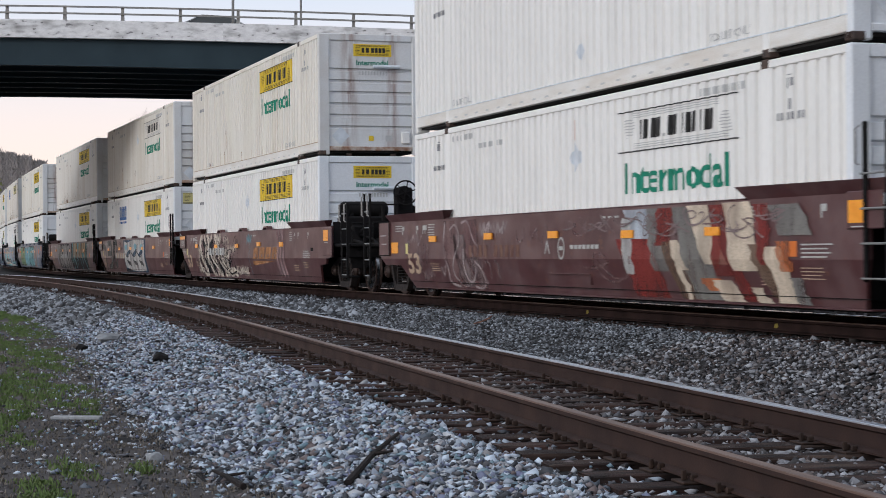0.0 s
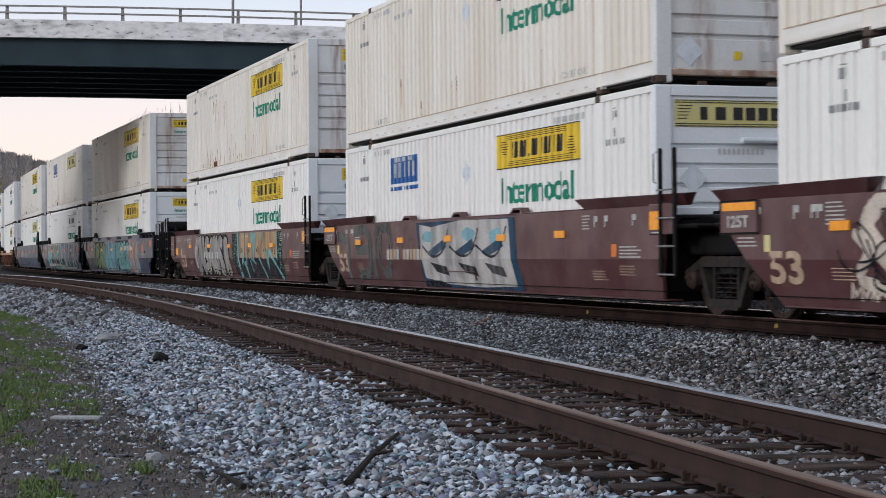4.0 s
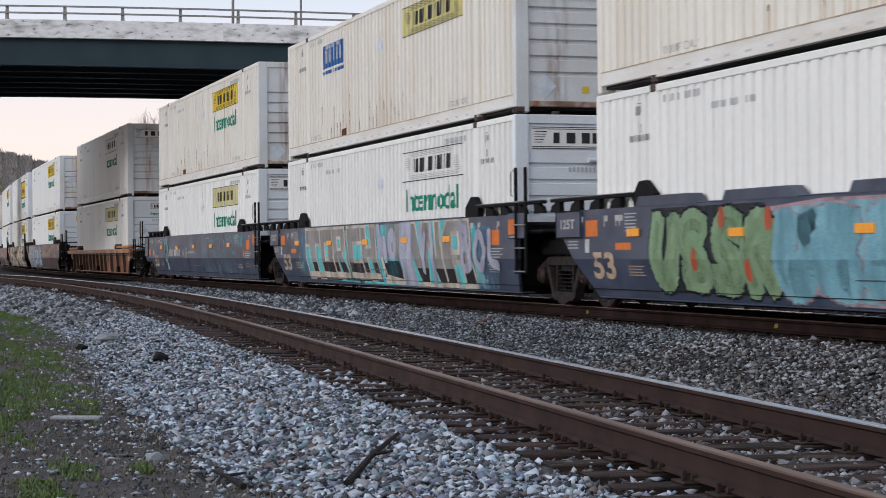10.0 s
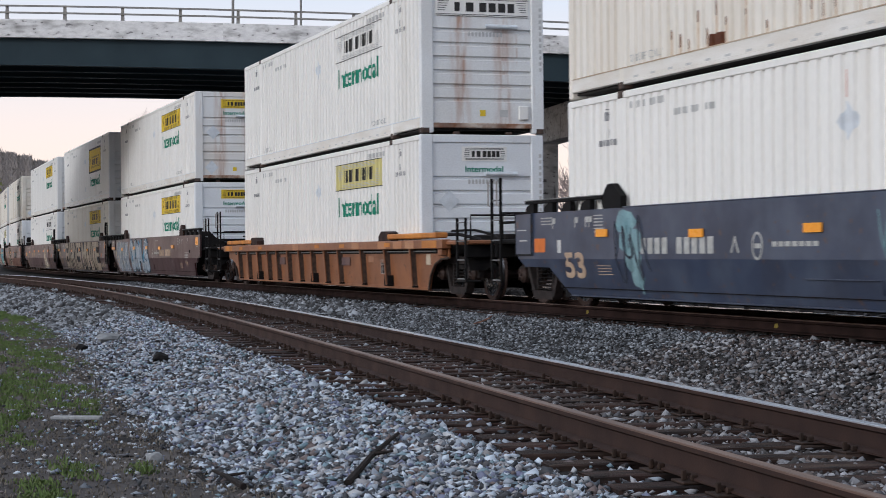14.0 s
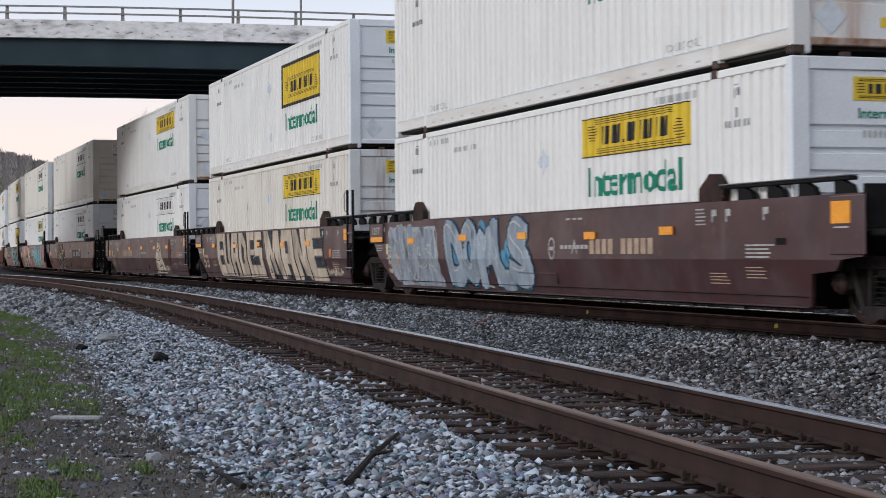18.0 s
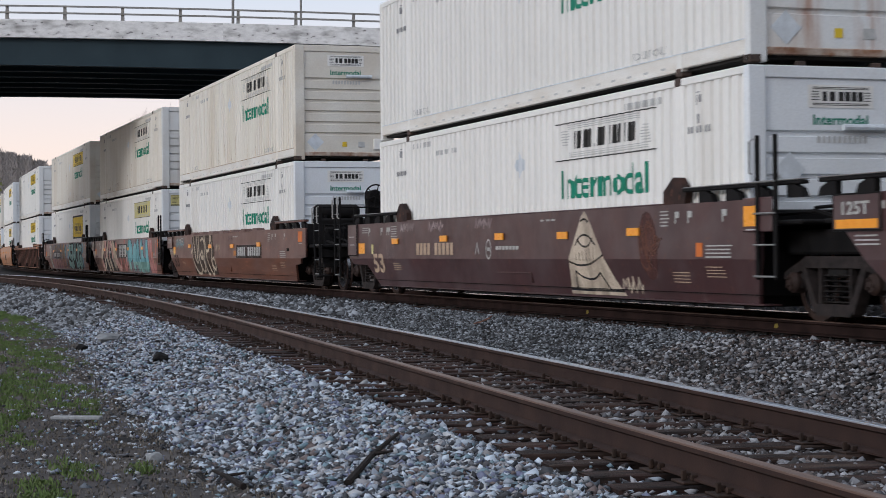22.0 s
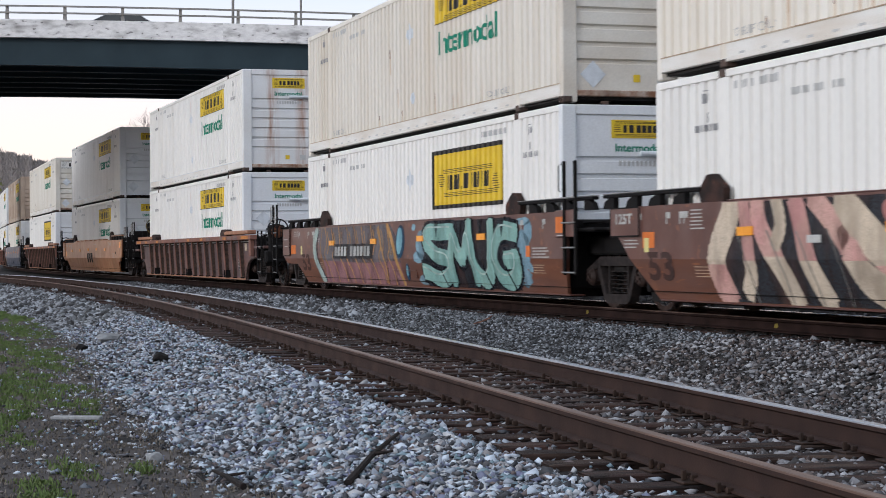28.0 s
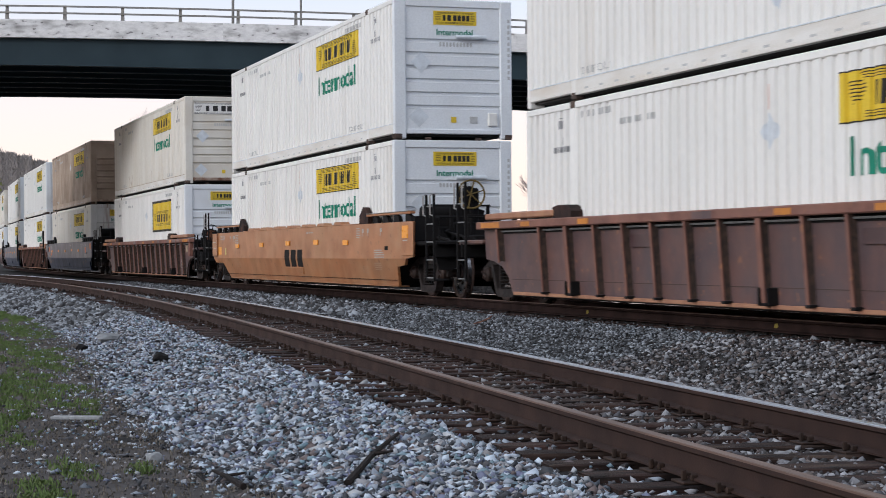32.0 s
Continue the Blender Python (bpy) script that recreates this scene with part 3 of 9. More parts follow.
def flat_rects(rects):
    """A flat mesh of rectangles (x0, x1, z0, z1), each possibly slanted by a fifth number."""
    me = bpy.data.meshes.new("rects")
    v, f = [], []
    for r in rects:
        x0, x1, z0, z1 = r[:4]
        sl = r[4] if len(r) > 4 else 0.0
        k = len(v)
        v += [(x0, 0, z0), (x1, 0, z0), (x1 + sl, 0, z1), (x0 + sl, 0, z1)]
        f.append((k, k + 1, k + 2, k + 3))
    me.from_pydata(v, [], f)
    return me


SIGN = (1.70, 5.33, 1.985, 2.58)         # side sign on a container
WORD = (1.92, 5.10, 1.385, 1.835)
GLYPHS = [[(a, a + 0.36 * w, 2.155, 2.43, 0.03), (a + 0.64 * w, a + w, 2.155, 2.43, 0.03)] for a, w in ((2.42, 0.20), (2.80, 0.30), (3.34, 0.27), (3.72, 0.26), (4.08, 0.27), (4.44, 0.24))]
DOTS = [(2.66, 2.71, 2.155, 2.20), (3.15, 3.21, 2.155, 2.20)]
SCROLLS = [(1.84 + 0.03 * k, 2.28 - 0.035 * (k - 2) ** 2 * 0.5, 2.44 - 0.042 * k, 2.455 - 0.042 * k) for k in range(7)] + \
          [(4.86 + 0.035 * abs(k - 3), 5.24 - 0.02 * k, 2.10 + 0.042 * k, 2.115 + 0.042 * k) for k in range(7)]
LINES = [(2.10, 4.86, 2.530, 2.542), (2.16, 4.86, 2.500, 2.510), (2.22, 4.86, 2.470, 2.480), (2.25, 5.00, 2.095, 2.105), (2.25, 5.06, 2.065, 2.075), (2.25, 5.12, 2.032, 2.044)]
FRAME = [(1.70, 5.33, 2.563, 2.58), (1.70, 5.33, 1.985, 2.003)]
HEAVY = [(1.52, 5.41, 2.42, 2.50), (1.52, 5.41, 1.39, 1.465), (1.52, 1.60, 1.465, 2.42), (5.33, 5.41, 1.465, 2.42)]


def decal(key, rects, lift):
    return shared(key, lambda: draped(flat_rects(rects), 0, 0, lift))


def diamond(cx, cz, r):
    me = bpy.data.meshes.new("diamond")
    me.from_pydata([(cx, 0, cz - r), (cx + r, 0, cz), (cx, 0, cz + r), (cx - r, 0, cz)], [], [(0, 1, 2, 3)])
    return me


def rust_runs(c, rng, count):
    """Rust flakes with pale runs below them, mostly low on the near side."""
    dark, pale = [], []
    spots = [-3.0 + rng.uniform(-1, 1), -0.6 + rng.uniform(-0.8, 0.8), 2.4 + rng.uniform(-1, 1)]
    for k in range(count):
        x = rng.choice(spots) + rng.gauss(0, 0.75) if rng.random() < 0.75 else rng.uniform(-5.8, 5.8)
        z = 0.34 + (abs(rng.gauss(0, 0.28)) if rng.random() < 0.8 else rng.uniform(0.3, 2.0))
        x = min(5.85, max(-5.85, x))
        x = round(x / RIB) * RIB + 0.04
        w, h = rng.uniform(0.018, 0.045), rng.uniform(0.06, 0.20)
        dark.append((x, x + w, z, z + h, rng.uniform(-0.01, 0.01)))
        pale.append((x - 0.02, x + w + 0.03, 0.295 if z < 0.8 else z - rng.uniform(0.2, 0.5), z + h * 0.8))
    if count > 20:
        x = spots[0]
        dark.append((x, x + 0.40, 0.31, 0.47, 0.02))
    tagged(part("rust_run", draped(flat_rects(pale), 0, 0, 0.003), M["drip_pale"], c, "pale rust runs"), kind="stuff")
    tagged(part("rust_flake", draped(flat_rects(dark), 0, 0, 0.0045), M["drip_dark"], c, "dark rust flakes"), kind="stuff")


def rail_slots():
    s = Shape()
    for k in range(21):
        x = -5.6 + 0.56 * k
        s.box(x - 0.07, x + 0.07, -CW / 2 - 0.001, -CW / 2 + 0.006, 0.13, 0.16)
    return s


def end_sheet():
    """The front wall: level pressings under a plain head panel."""
    s = Shape()
    x = CL / 2 - 0.03
    levels = [(0.16, 0), (0.62, 0)]
    z = 0.62
    while z < 2.0:
        levels += [(z + 0.012, -0.045), (z + 0.062, -0.045), (z + 0.085, 0), (z + 0.275, 0)]
        z += 0.275
    levels += [(CH - 0.12, 0)]
    n = len(levels)
    w = CW / 2 - 0.26
    v = [(x + d, -w, q) for q, d in levels] + [(x + d, w, q) for q, d in levels] + [(x - 0.05, -w, 0.16), (x - 0.05, w, 0.16), (x - 0.05, w, CH - 0.12), (x - 0.05, -w, CH - 0.12)]
    f = [(i, n + i, n + i + 1, i + 1) for i in range(n - 1)] + [(2 * n, 2 * n + 3, 2 * n + 2, 2 * n + 1)]
    return s.add(v, f)


def end_plate(y0, y1, z0, z1, out=0.004, thick=0.004):
    x = CL / 2 - 0.03
    return Shape().box(x + out, x + out + thick, y0, y1, z0, z1)


def word_on_end(text, y0, y1, z0, z1):
    me = word_mesh(text, z1 - z0, y1 - y0, bold=0.02)
    for v in me.vertices:
        v.co = Vector((CL / 2 - 0.03 + 0.006, y0 + v.co.x, z0 + v.co.z))
    return me


# containers whose front carries a wide board, by wagon and tier
BOARDS = {(3, False): "pale_yellow", (6, False): "box_white", (7, False): "box_white", (8, True): "box_white", (13, False): "pale_yellow", (17, True): "box_white"}


def container(style, paint, upper, rng, index=0):
    """One 53-foot container; its origin is the middle of its underside."""
    body = {"white": M["box_white"], "white_stained": M["box_white"], "grime_stained": M["box_grime"], "grime": M["box_grime"], "rusty": M["box_rusty"], "brown": M["box_brown"]}[paint]
    stained = paint.endswith("_stained")
    paint = paint.replace("_stained", "")
    end = {"white": M["box_end_patina"] if stained else M["box_end"], "grime": M["box_end_rusty"] if stained else M["box_end_cream"], "rusty": M["box_end_rusty"], "brown": M["box_brown"]}[paint]
    if paint == "grime" and rng.random() < 0.5:
        end = M["box_end_rusty"]
    sort = {"white": "clean white", "grime": "dirt-streaked white", "rusty": "rust-streaked white", "brown": "rust-browned dirty white"}[paint]
    sign = {"yellow": "a yellow side sign", "black": "a black-outlined side sign", "plain": "plain sides", "none": "plain sides", "pale": "a faded yellow sign",
            "yellow_big": "a yellow and black sign", "yellow_blue": "yellow and blue signs", "blue_yellow": "blue and yellow signs", "yellow_framed": "a black-framed yellow sign"}[style]
    c = empty("shipping_container", f"{sort} 53-foot {'upper' if upper else 'lower'} container with {sign}", "shipping container", "containers on the train")
    near = pose(0, 0, 0)
    back = pose(0, 0, 0, 0, 0, 180)
    sheet = shared("side_panel", side_sheet)
    part("side_panel", sheet, body, c)
    part("side_panel", sheet, body, c, at=back)
    br = shared("bottom_rail", lambda: Shape().box(-6.19, 6.19, -CW / 2 + 0.002, -CW / 2 + 0.10, 0.06, 0.30, 0.012).box(-6.19, 6.19, -CW / 2 - 0.006, -CW / 2 + 0.05, 0.06, 0.115, 0.008)
                .box(-CL / 2 + 0.12, -6.19, -CW / 2 + 0.002, -CW / 2 + 0.10, 0.10, 0.30, 0.012).box(6.19, CL / 2 - 0.12, -CW / 2 + 0.002, -CW / 2 + 0.10, 0.10, 0.30, 0.012))
    tr = shared("top_rail", lambda: Shape().box(-CL / 2 + 0.1, CL / 2 - 0.1, -CW / 2 + 0.004, -CW / 2 + 0.09, CH - 0.11, CH - 0.004, 0.012))
    for at in (near, back):
        part("bottom_rail", br, M["box_rail"] if paint != "brown" else body, c, at=at)
        part("top_rail", tr, body, c, at=at)
    post = shared("corner_post", lambda: Shape().box(CL / 2 - 0.13, CL / 2, -CW / 2, -CW / 2 + 0.26, 0.0, CH, 0.02))
    post_far = shared("corner_post_far", lambda: Shape().box(CL / 2 - 0.13, CL / 2, CW / 2 - 0.26, CW / 2, 0.0, CH, 0.02))
    part("corner_post", post, end, c)
    part("corner_post", post_far, end, c)
    part("corner_post", post, body, c, at=back)
    part("corner_post", post_far, body, c, at=back)
    ip = shared("lift_post", lambda: Shape().box(6.096 - 0.09, 6.096 + 0.09, -CW / 2 + 0.001, -CW / 2 + 0.08, 0.10, CH - 0.06, 0.012))
    ip2 = shared("lift_post_back", lambda: Shape().box(-6.096 - 0.09, -6.096 + 0.09, -CW / 2 + 0.001, -CW / 2 + 0.08, 0.10, CH - 0.06, 0.012))
    casting = shared("corner_casting", lambda: Shape().box(-0.09, 0.09, -0.004, 0.16, -0.06, 0.06, 0.015))
    for at in (near, back):
        part("lift_post", ip, body, c, at=at)
        part("lift_post", ip2, body, c, at=at)
        for x in POSTS:
            for z in (0.055, CH - 0.052):
                part("corner_casting", casting, M["casting"], c, at=at @ pose(x, -CW / 2 - 0.004, z))
    part("roof", shared("roof", lambda: Shape().box(-CL / 2 + 0.09, CL / 2 - 0.09, -CW / 2 + 0.085, CW / 2 - 0.085, CH - 0.06, CH - 0.02)), body, c)
    part("floor_frame", shared("floor_frame", lambda: Shape().box(-CL / 2 + 0.13, CL / 2 - 0.13, -CW / 2 + 0.09, CW / 2 - 0.09, 0.06, 0.16)), M["dark_gap"], c)
    part("front_wall", shared("front_wall", end_sheet), end, c)
    head = shared("end_header", lambda: Shape().box(CL / 2 - 0.09, CL / 2 - 0.004, -CW / 2 + 0.26, CW / 2 - 0.26, CH - 0.16, CH, 0.012))
    sill = shared("end_sill", lambda: Shape().box(CL / 2 - 0.09, CL / 2 - 0.004, -CW / 2 + 0.26, CW / 2 - 0.26, 0.10, 0.20, 0.012))
    part("end_header", head, end, c)
    part("end_sill", sill, M["sill_rust"] if upper and (stained or paint != "white") else end, c)
    for y in (-0.55, 0.55):
        part("lift_lug", shared("lift_lug", lambda: Shape().box(CL / 2 - 0.10, CL / 2 - 0.01, -0.06, 0.06, -0.03, 0.03, 0.01)), M["casting"], c, at=pose(0, y, 0.0))
    for y in (-CW / 2 + 0.09, CW / 2 - 0.09):
        part("corner_block", shared("corner_block", lambda: Shape().box(CL / 2 - 0.17, CL / 2 + 0.002, -0.09, 0.09, -0.002, 0.11, 0.015)), M["casting"], c, at=pose(0, y, 0.0))
    for y in (-0.62, 0.62):
        door = part("door", shared("door", lambda: Shape().box(-CL / 2 + 0.02, -CL / 2 + 0.07, -0.60, 0.60, 0.10, CH - 0.1, 0.01)), body, c, at=pose(0, y, 0))
        for dy in (-0.3, 0.3):
            part("lock_rod", shared("lock_rod", lambda: Shape().tube([(-CL / 2 + 0.0, 0, 0.12), (-CL / 2 + 0.0, 0, CH - 0.12)], 0.017, 6)), M["dull_steel"], door, at=pose(0, dy, 0))
    # side markings
    if style not in ("plain", "none"):
        framed = style in ("yellow_framed", "yellow_big")
        down = pose(0, 0, -0.42 if framed else 0.0)
        ground = {"yellow": "yellow", "yellow_big": "yellow", "yellow_framed": "yellow", "yellow_blue": "yellow", "blue_yellow": "pale_yellow", "pale": "pale_yellow"}.get(style)
        if ground:
            part("sign_ground", decal("sign_ground_tall", [(1.60, 5.33, 1.465, 2.42)], 0.004) if framed else decal("sign_ground", [SIGN], 0.004), M[ground], c, "yellow painted sign panel")
        part("sign_frame", decal("sign_heavy" if framed else "sign_frame", HEAVY if framed else FRAME, 0.007), M["ink"], c, "black sign border")
        for k, bars in enumerate(GLYPHS):
            part("sign_mark", decal(f"sign_mark_{k}", bars, 0.007), M["ink"], c, at=down)
        tagged(part("sign_scroll", decal("sign_scroll", SCROLLS + LINES + DOTS, 0.007), M["grey_ink"] if style in ("black", "pale") else M["ink"], c, at=down), kind="stuff")
        if style not in ("yellow_framed", "blue_yellow"):
            part("lettering", shared("side_word", lambda: draped(word_mesh("Intermodal", WORD[3] - WORD[2], WORD[1] - WORD[0], bold=0.016), WORD[0], WORD[2], 0.007)), M["green_ink"], c, "green painted word Intermodal", at=pose(0, 0, -0.60 if framed else 0.0))
    if style in ("yellow_blue", "blue_yellow"):
        part("blue_sign", decal("blue_sign", [(-4.6, -2.8, 1.98, 2.52)], 0.004), M["blue_ink"], c, "blue sign with white shapes")
        for k in range(5):
            part("blue_sign_mark", decal(f"blue_sign_mark_{k}", [(-4.38 + 0.30 * k, -4.20 + 0.30 * k, 2.10, 2.40)], 0.007), M["white_ink"], c)
        tagged(part("blue_caption", decal("blue_caption", [(-4.6 + 0.21 * k, -4.45 + 0.21 * k, 1.84, 1.92) for k in range(9)], 0.005), M["blue_ink"], c), kind="stuff")
    tagged(part("lift_note", shared("lift_note", lambda: draped(word_mesh("TOP LIFT ONLY", 0.11, 1.15), 4.55, 0.36, 0.006)), M["grey_ink"], c, "grey stencilled lifting note"), kind="stuff")
    tagged(part("lift_note", shared("lift_note_back", lambda: draped(word_mesh("TOP LIFT ONLY", 0.11, 1.15), -5.9, 0.36, 0.006)), M["grey_ink"], c, "grey stencilled lifting note"), kind="stuff")
    part("rail_seam", shared("rail_seam", lambda: Shape().box(-CL / 2 + 0.13, CL / 2 - 0.13, -CW / 2 - 0.001, -CW / 2 + 0.05, 0.296, 0.312)), M["seam_rust"] if paint != "white" else M["placard"], c, "stained seam along the bottom rail")
    if paint in ("rusty", "grime"):
        rust_runs(c, rng, 44 if paint == "rusty" else 9)
    tagged(part("fork_slot", shared("fork_slots", lambda: rail_slots()), M["grey_ink"], c, "row of slots in the bottom rail"), kind="stuff")
    tagged(part("painted_number", decal("number_bars", [(4.3 + 0.13 * k, 4.38 + 0.13 * k, 2.60, 2.70) for k in range(10)] + [(-5.78 + 0.13 * k, -5.70 + 0.13 * k, 2.62, 2.72) for k in range(9) if k != 4] +
                             [(-4.34 + 0.13 * k, -4.26 + 0.13 * k, 2.42, 2.51) for k in range(9) if k not in (3, 6)], 0.006), M["grey_ink"], c, "grey marks of a painted number"), kind="stuff")
    marks_ = []
    for x in (-6.59, 6.68):
        marks_ += [(x - 0.09, x - 0.02, 2.50, 2.63), (x + 0.02, x + 0.09, 2.53, 2.63), (x - 0.05, x + 0.06, 2.66, 2.675), (x - 0.02, x + 0.04, 2.25, 2.38)]
        marks_ += [(x - 0.30 + 0.085 * k, x - 0.25 + 0.085 * k, 2.13, 2.22) for k in range(8)]
    marks_ += [(7.60, 7.64, 2.56, 2.74)]
    tagged(part("clearance_note", decal("clearance_note", marks_, 0.006), M["dark_ink"], c, "dark stencilled marks beside a lift post"), kind="stuff")
    if not upper or rng.random() < 0.7:
        part("placard", shared("side_diamond", lambda: draped(diamond(0.08, 2.02, 0.23), 0, 0, 0.006)), M["placard"], c, "pale diamond placard")
        if index % 3 == 1 or index == 15:
            part("red_bar", decal("red_bar", [(-0.01, 0.09, 2.29, 2.60)], 0.006), M["ghost_red"], c, "faded red bar above a placard")
        if rng.random() < 0.4:
            part("placard", shared("side_diamond_low", lambda: draped(diamond(0.27, 0.72, 0.17), 0, 0, 0.006)), M["placard"], c, "grey diamond placard")
    # end markings
    if paint != "brown":
        board = BOARDS.get((index, upper))
        xe = CL / 2 - 0.03
        if board:
            part("end_board", shared("end_board", lambda: end_plate(-0.98, 0.98, 2.31, 2.69)), M[board], c, "wide end sign board")
            edge = Shape()
            for z in (2.315, 2.345, 2.645, 2.675):
                edge.box(xe + 0.009, xe + 0.012, -0.97, 0.97, z, z + 0.012)
            for k in range(5):
                edge.box(xe + 0.009, xe + 0.012, -0.93, -0.70 - 0.02 * k, 2.60 - 0.045 * k, 2.612 - 0.045 * k)
                edge.box(xe + 0.009, xe + 0.012, 0.72 + 0.02 * k, 0.93, 2.60 - 0.045 * k, 2.612 - 0.045 * k)
            tagged(part("board_line", shared("board_line", lambda: edge), M["ink"], c), kind="stuff")
            for k, (a, w_) in enumerate(((-0.58, 0.11), (-0.34, 0.16), (-0.06, 0.15), (0.14, 0.15), (0.34, 0.15), (0.54, 0.14))):
                part("board_mark", shared(f"board_mark_{k}", lambda: end_plate(a, a + w_, 2.41, 2.59, 0.010)), M["ink"], c)
        elif style != "none":
            ground = "box_white" if style == "black" or (index, upper) in ((8, False), (11, False)) else "pale_yellow" if style == "pale" else "yellow"
            part("end_sign", shared("end_sign", lambda: end_plate(-0.43, 0.52, 2.37, 2.66)), M[ground], c, "small end sign")
            bars = Shape()
            for a, w_ in ((-0.22, 0.06), (-0.12, 0.08), (0.01, 0.075), (0.105, 0.075), (0.20, 0.075), (0.295, 0.07)):
                bars.box(xe + 0.009, xe + 0.012, a, a + w_, 2.455, 2.575)
            for z in (2.40, 2.42, 2.605, 2.625):
                bars.box(xe + 0.009, xe + 0.012, -0.36, 0.45, z, z + 0.008)
            for k in range(4):
                bars.box(xe + 0.009, xe + 0.012, -0.38, -0.27, 2.57 - 0.035 * k, 2.58 - 0.035 * k)
                bars.box(xe + 0.009, xe + 0.012, 0.39, 0.48, 2.56 - 0.035 * k, 2.57 - 0.035 * k)
            tagged(part("end_sign_mark", shared("end_sign_mark", lambda: bars), M["ink"], c), kind="stuff")
            part("end_lettering", shared("end_word", lambda: word_on_end("Intermodal", -0.36, 0.44, 2.15, 2.28)), M["green_ink"], c, "small green word Intermodal")
        num = Shape()
        for k in range(10):
            num.box(xe + 0.004, xe + 0.006, -0.30 + 0.075 * k, -0.255 + 0.075 * k, 1.92, 2.01)
        tagged(part("end_number", shared("end_number_bars", lambda: num), M["grey_ink"], c), kind="stuff")
        col = Shape()
        for k in range(11):
            col.box(CL / 2 + 0.001, CL / 2 + 0.003, CW / 2 - 0.095, CW / 2 - 0.045, 2.45 - 0.12 * k, 2.52 - 0.12 * k)
        tagged(part("post_number", shared("post_number_bars", lambda: col), M["grey_ink"], c), kind="stuff")
        part("yellow_label", shared("yellow_label", lambda: end_plate(-0.06, 0.06, 0.34, 0.46)), M["yellow"], c, "small yellow label")
        part("grey_label", shared("grey_label", lambda: end_plate(0.36, 0.53, 0.33, 0.47)), M["grey_ink"], c, "small grey data plate")
        part("document_box", shared("document_box", lambda: Shape().box(xe - 0.01, xe + 0.045, 0.76, 0.96, 0.27, 0.55, 0.015)), M["box_white"], c, "small white document box")
        if rng.random() < 0.8:
            def dm(cy, cz, r=0.2):
                return Shape().prism([(cy, cz - r), (cy + r, cz), (cy, cz + r), (cy - r, cz)], xe + 0.004, xe + 0.008, "x")
            part("placard", shared("end_diamond", lambda: dm(-0.76, 0.45, 0.22)), M["placard"], c, "grey diamond placard")
            if rng.random() < 0.6:
                part("placard", shared("end_diamond_high", lambda: dm(-0.70, 1.58, 0.22)), M["placard"], c, "grey diamond placard")
        part("tube_holder", shared("tube_holder", lambda: Shape().tube([(xe + 0.05, 0.05, 2.12), (xe + 0.05, 0.72, 2.12)], 0.045, 8)), M["placard"], c, "grey document tube")
    return c


# ---- wagons ----
SIDE_Y, KNEE_Z, BASE_Y, SILL_Z = -1.50, 0.765, -1.385, 0.215


def wall_y(z):
    return SIDE_Y if z >= KNEE_Z else SIDE_Y + (BASE_Y - SIDE_Y) * (KNEE_Z - z) / (KNEE_Z - SILL_Z)


# outline of a smooth well side towards each end, from the top edge down to the sill: (x, z)
FRONT_EDGE = {"art": [(8.74, 1.50), (8.74, KNEE_Z), (8.64, 0.60), (8.50, SILL_Z)],
              "coupled": [(9.95, 1.50), (9.95, 0.80), (9.50, KNEE_Z), (9.36, 0.64), (8.82, 0.60), (8.66, SILL_Z)]}
BACK_EDGE = {"art": [(-9.06, 1.50), (-9.06, 1.10), (-8.92, 1.08), (-8.53, KNEE_Z), (-7.90, 0.30), (-7.80, SILL_Z)],
             "coupled": [(-9.80, 1.50), (-9.80, 0.82), (-9.72, KNEE_Z), (-9.50, 0.64), (-8.46, 0.63), (-7.78, SILL_Z)]}


def side_plate(front, behind, upper):
    """One plate of a smooth well side: upright above the knee, drawn in below it, cut away over the trucks."""
    a, b = BACK_EDGE[behind], FRONT_EDGE[front]
    ring = [q for q in a if (q[1] >= KNEE_Z if upper else q[1] <= KNEE_Z)] + [q for q in b if (q[1] >= KNEE_Z if upper else q[1] <= KNEE_Z)][::-1]
    n = len(ring)
    v = [(x, wall_y(z), z) for x, z in ring] + [(x, wall_y(z) + 0.05, z) for x, z in ring]
    return Shape().add(v, [tuple(range(n)), tuple(range(n, 2 * n))[::-1]] + [(i, n + i, n + (i + 1) % n, (i + 1) % n) for i in range(n)])


def ribbed_side(top):
    """Side sheet of a ribbed wagon, drawn in towards its foot and cut in an arch over the trucks."""
    s = Shape()
    ring = [(-9.95, top), (-9.95, 0.76), (-9.55, 0.72), (-9.15, 0.62), (-8.90, 0.45), (-8.72, 0.15), (8.66, 0.15), (8.84, 0.45), (9.10, 0.64), (9.50, 0.74), (9.95, 0.77), (9.95, top)]
    n = len(ring)
    v = [(x, SIDE_Y + 0.135 + 0.055 * (top - z), z) for x, z in ring] + [(x, SIDE_Y + 0.165 + 0.055 * (top - z), z) for x, z in ring]
    return s.add(v, [tuple(range(n)), tuple(range(n, 2 * n))[::-1]] + [(i, n + i, n + (i + 1) % n, (i + 1) % n) for i in range(n)])


def rib(top, foot, w=0.034, front=0.005, deep=0.022):
    """A flange (or the web behind it) of an upright stiffener, leaning in at its foot."""
    y0, y1 = SIDE_Y + front, SIDE_Y + front + 0.075 * (top - foot)
    s = Shape()
    return s.add([(-w, y1, foot), (w, y1, foot), (w, y0, top), (-w, y0, top), (-w, y1 + deep, foot), (w, y1 + deep, foot), (w, y0 + deep, top), (-w, y0 + deep, top)],
                 [(0, 1, 2, 3), (7, 6, 5, 4), (0, 4, 5, 1), (1, 5, 6, 2), (2, 6, 7, 3), (3, 7, 4, 0)])


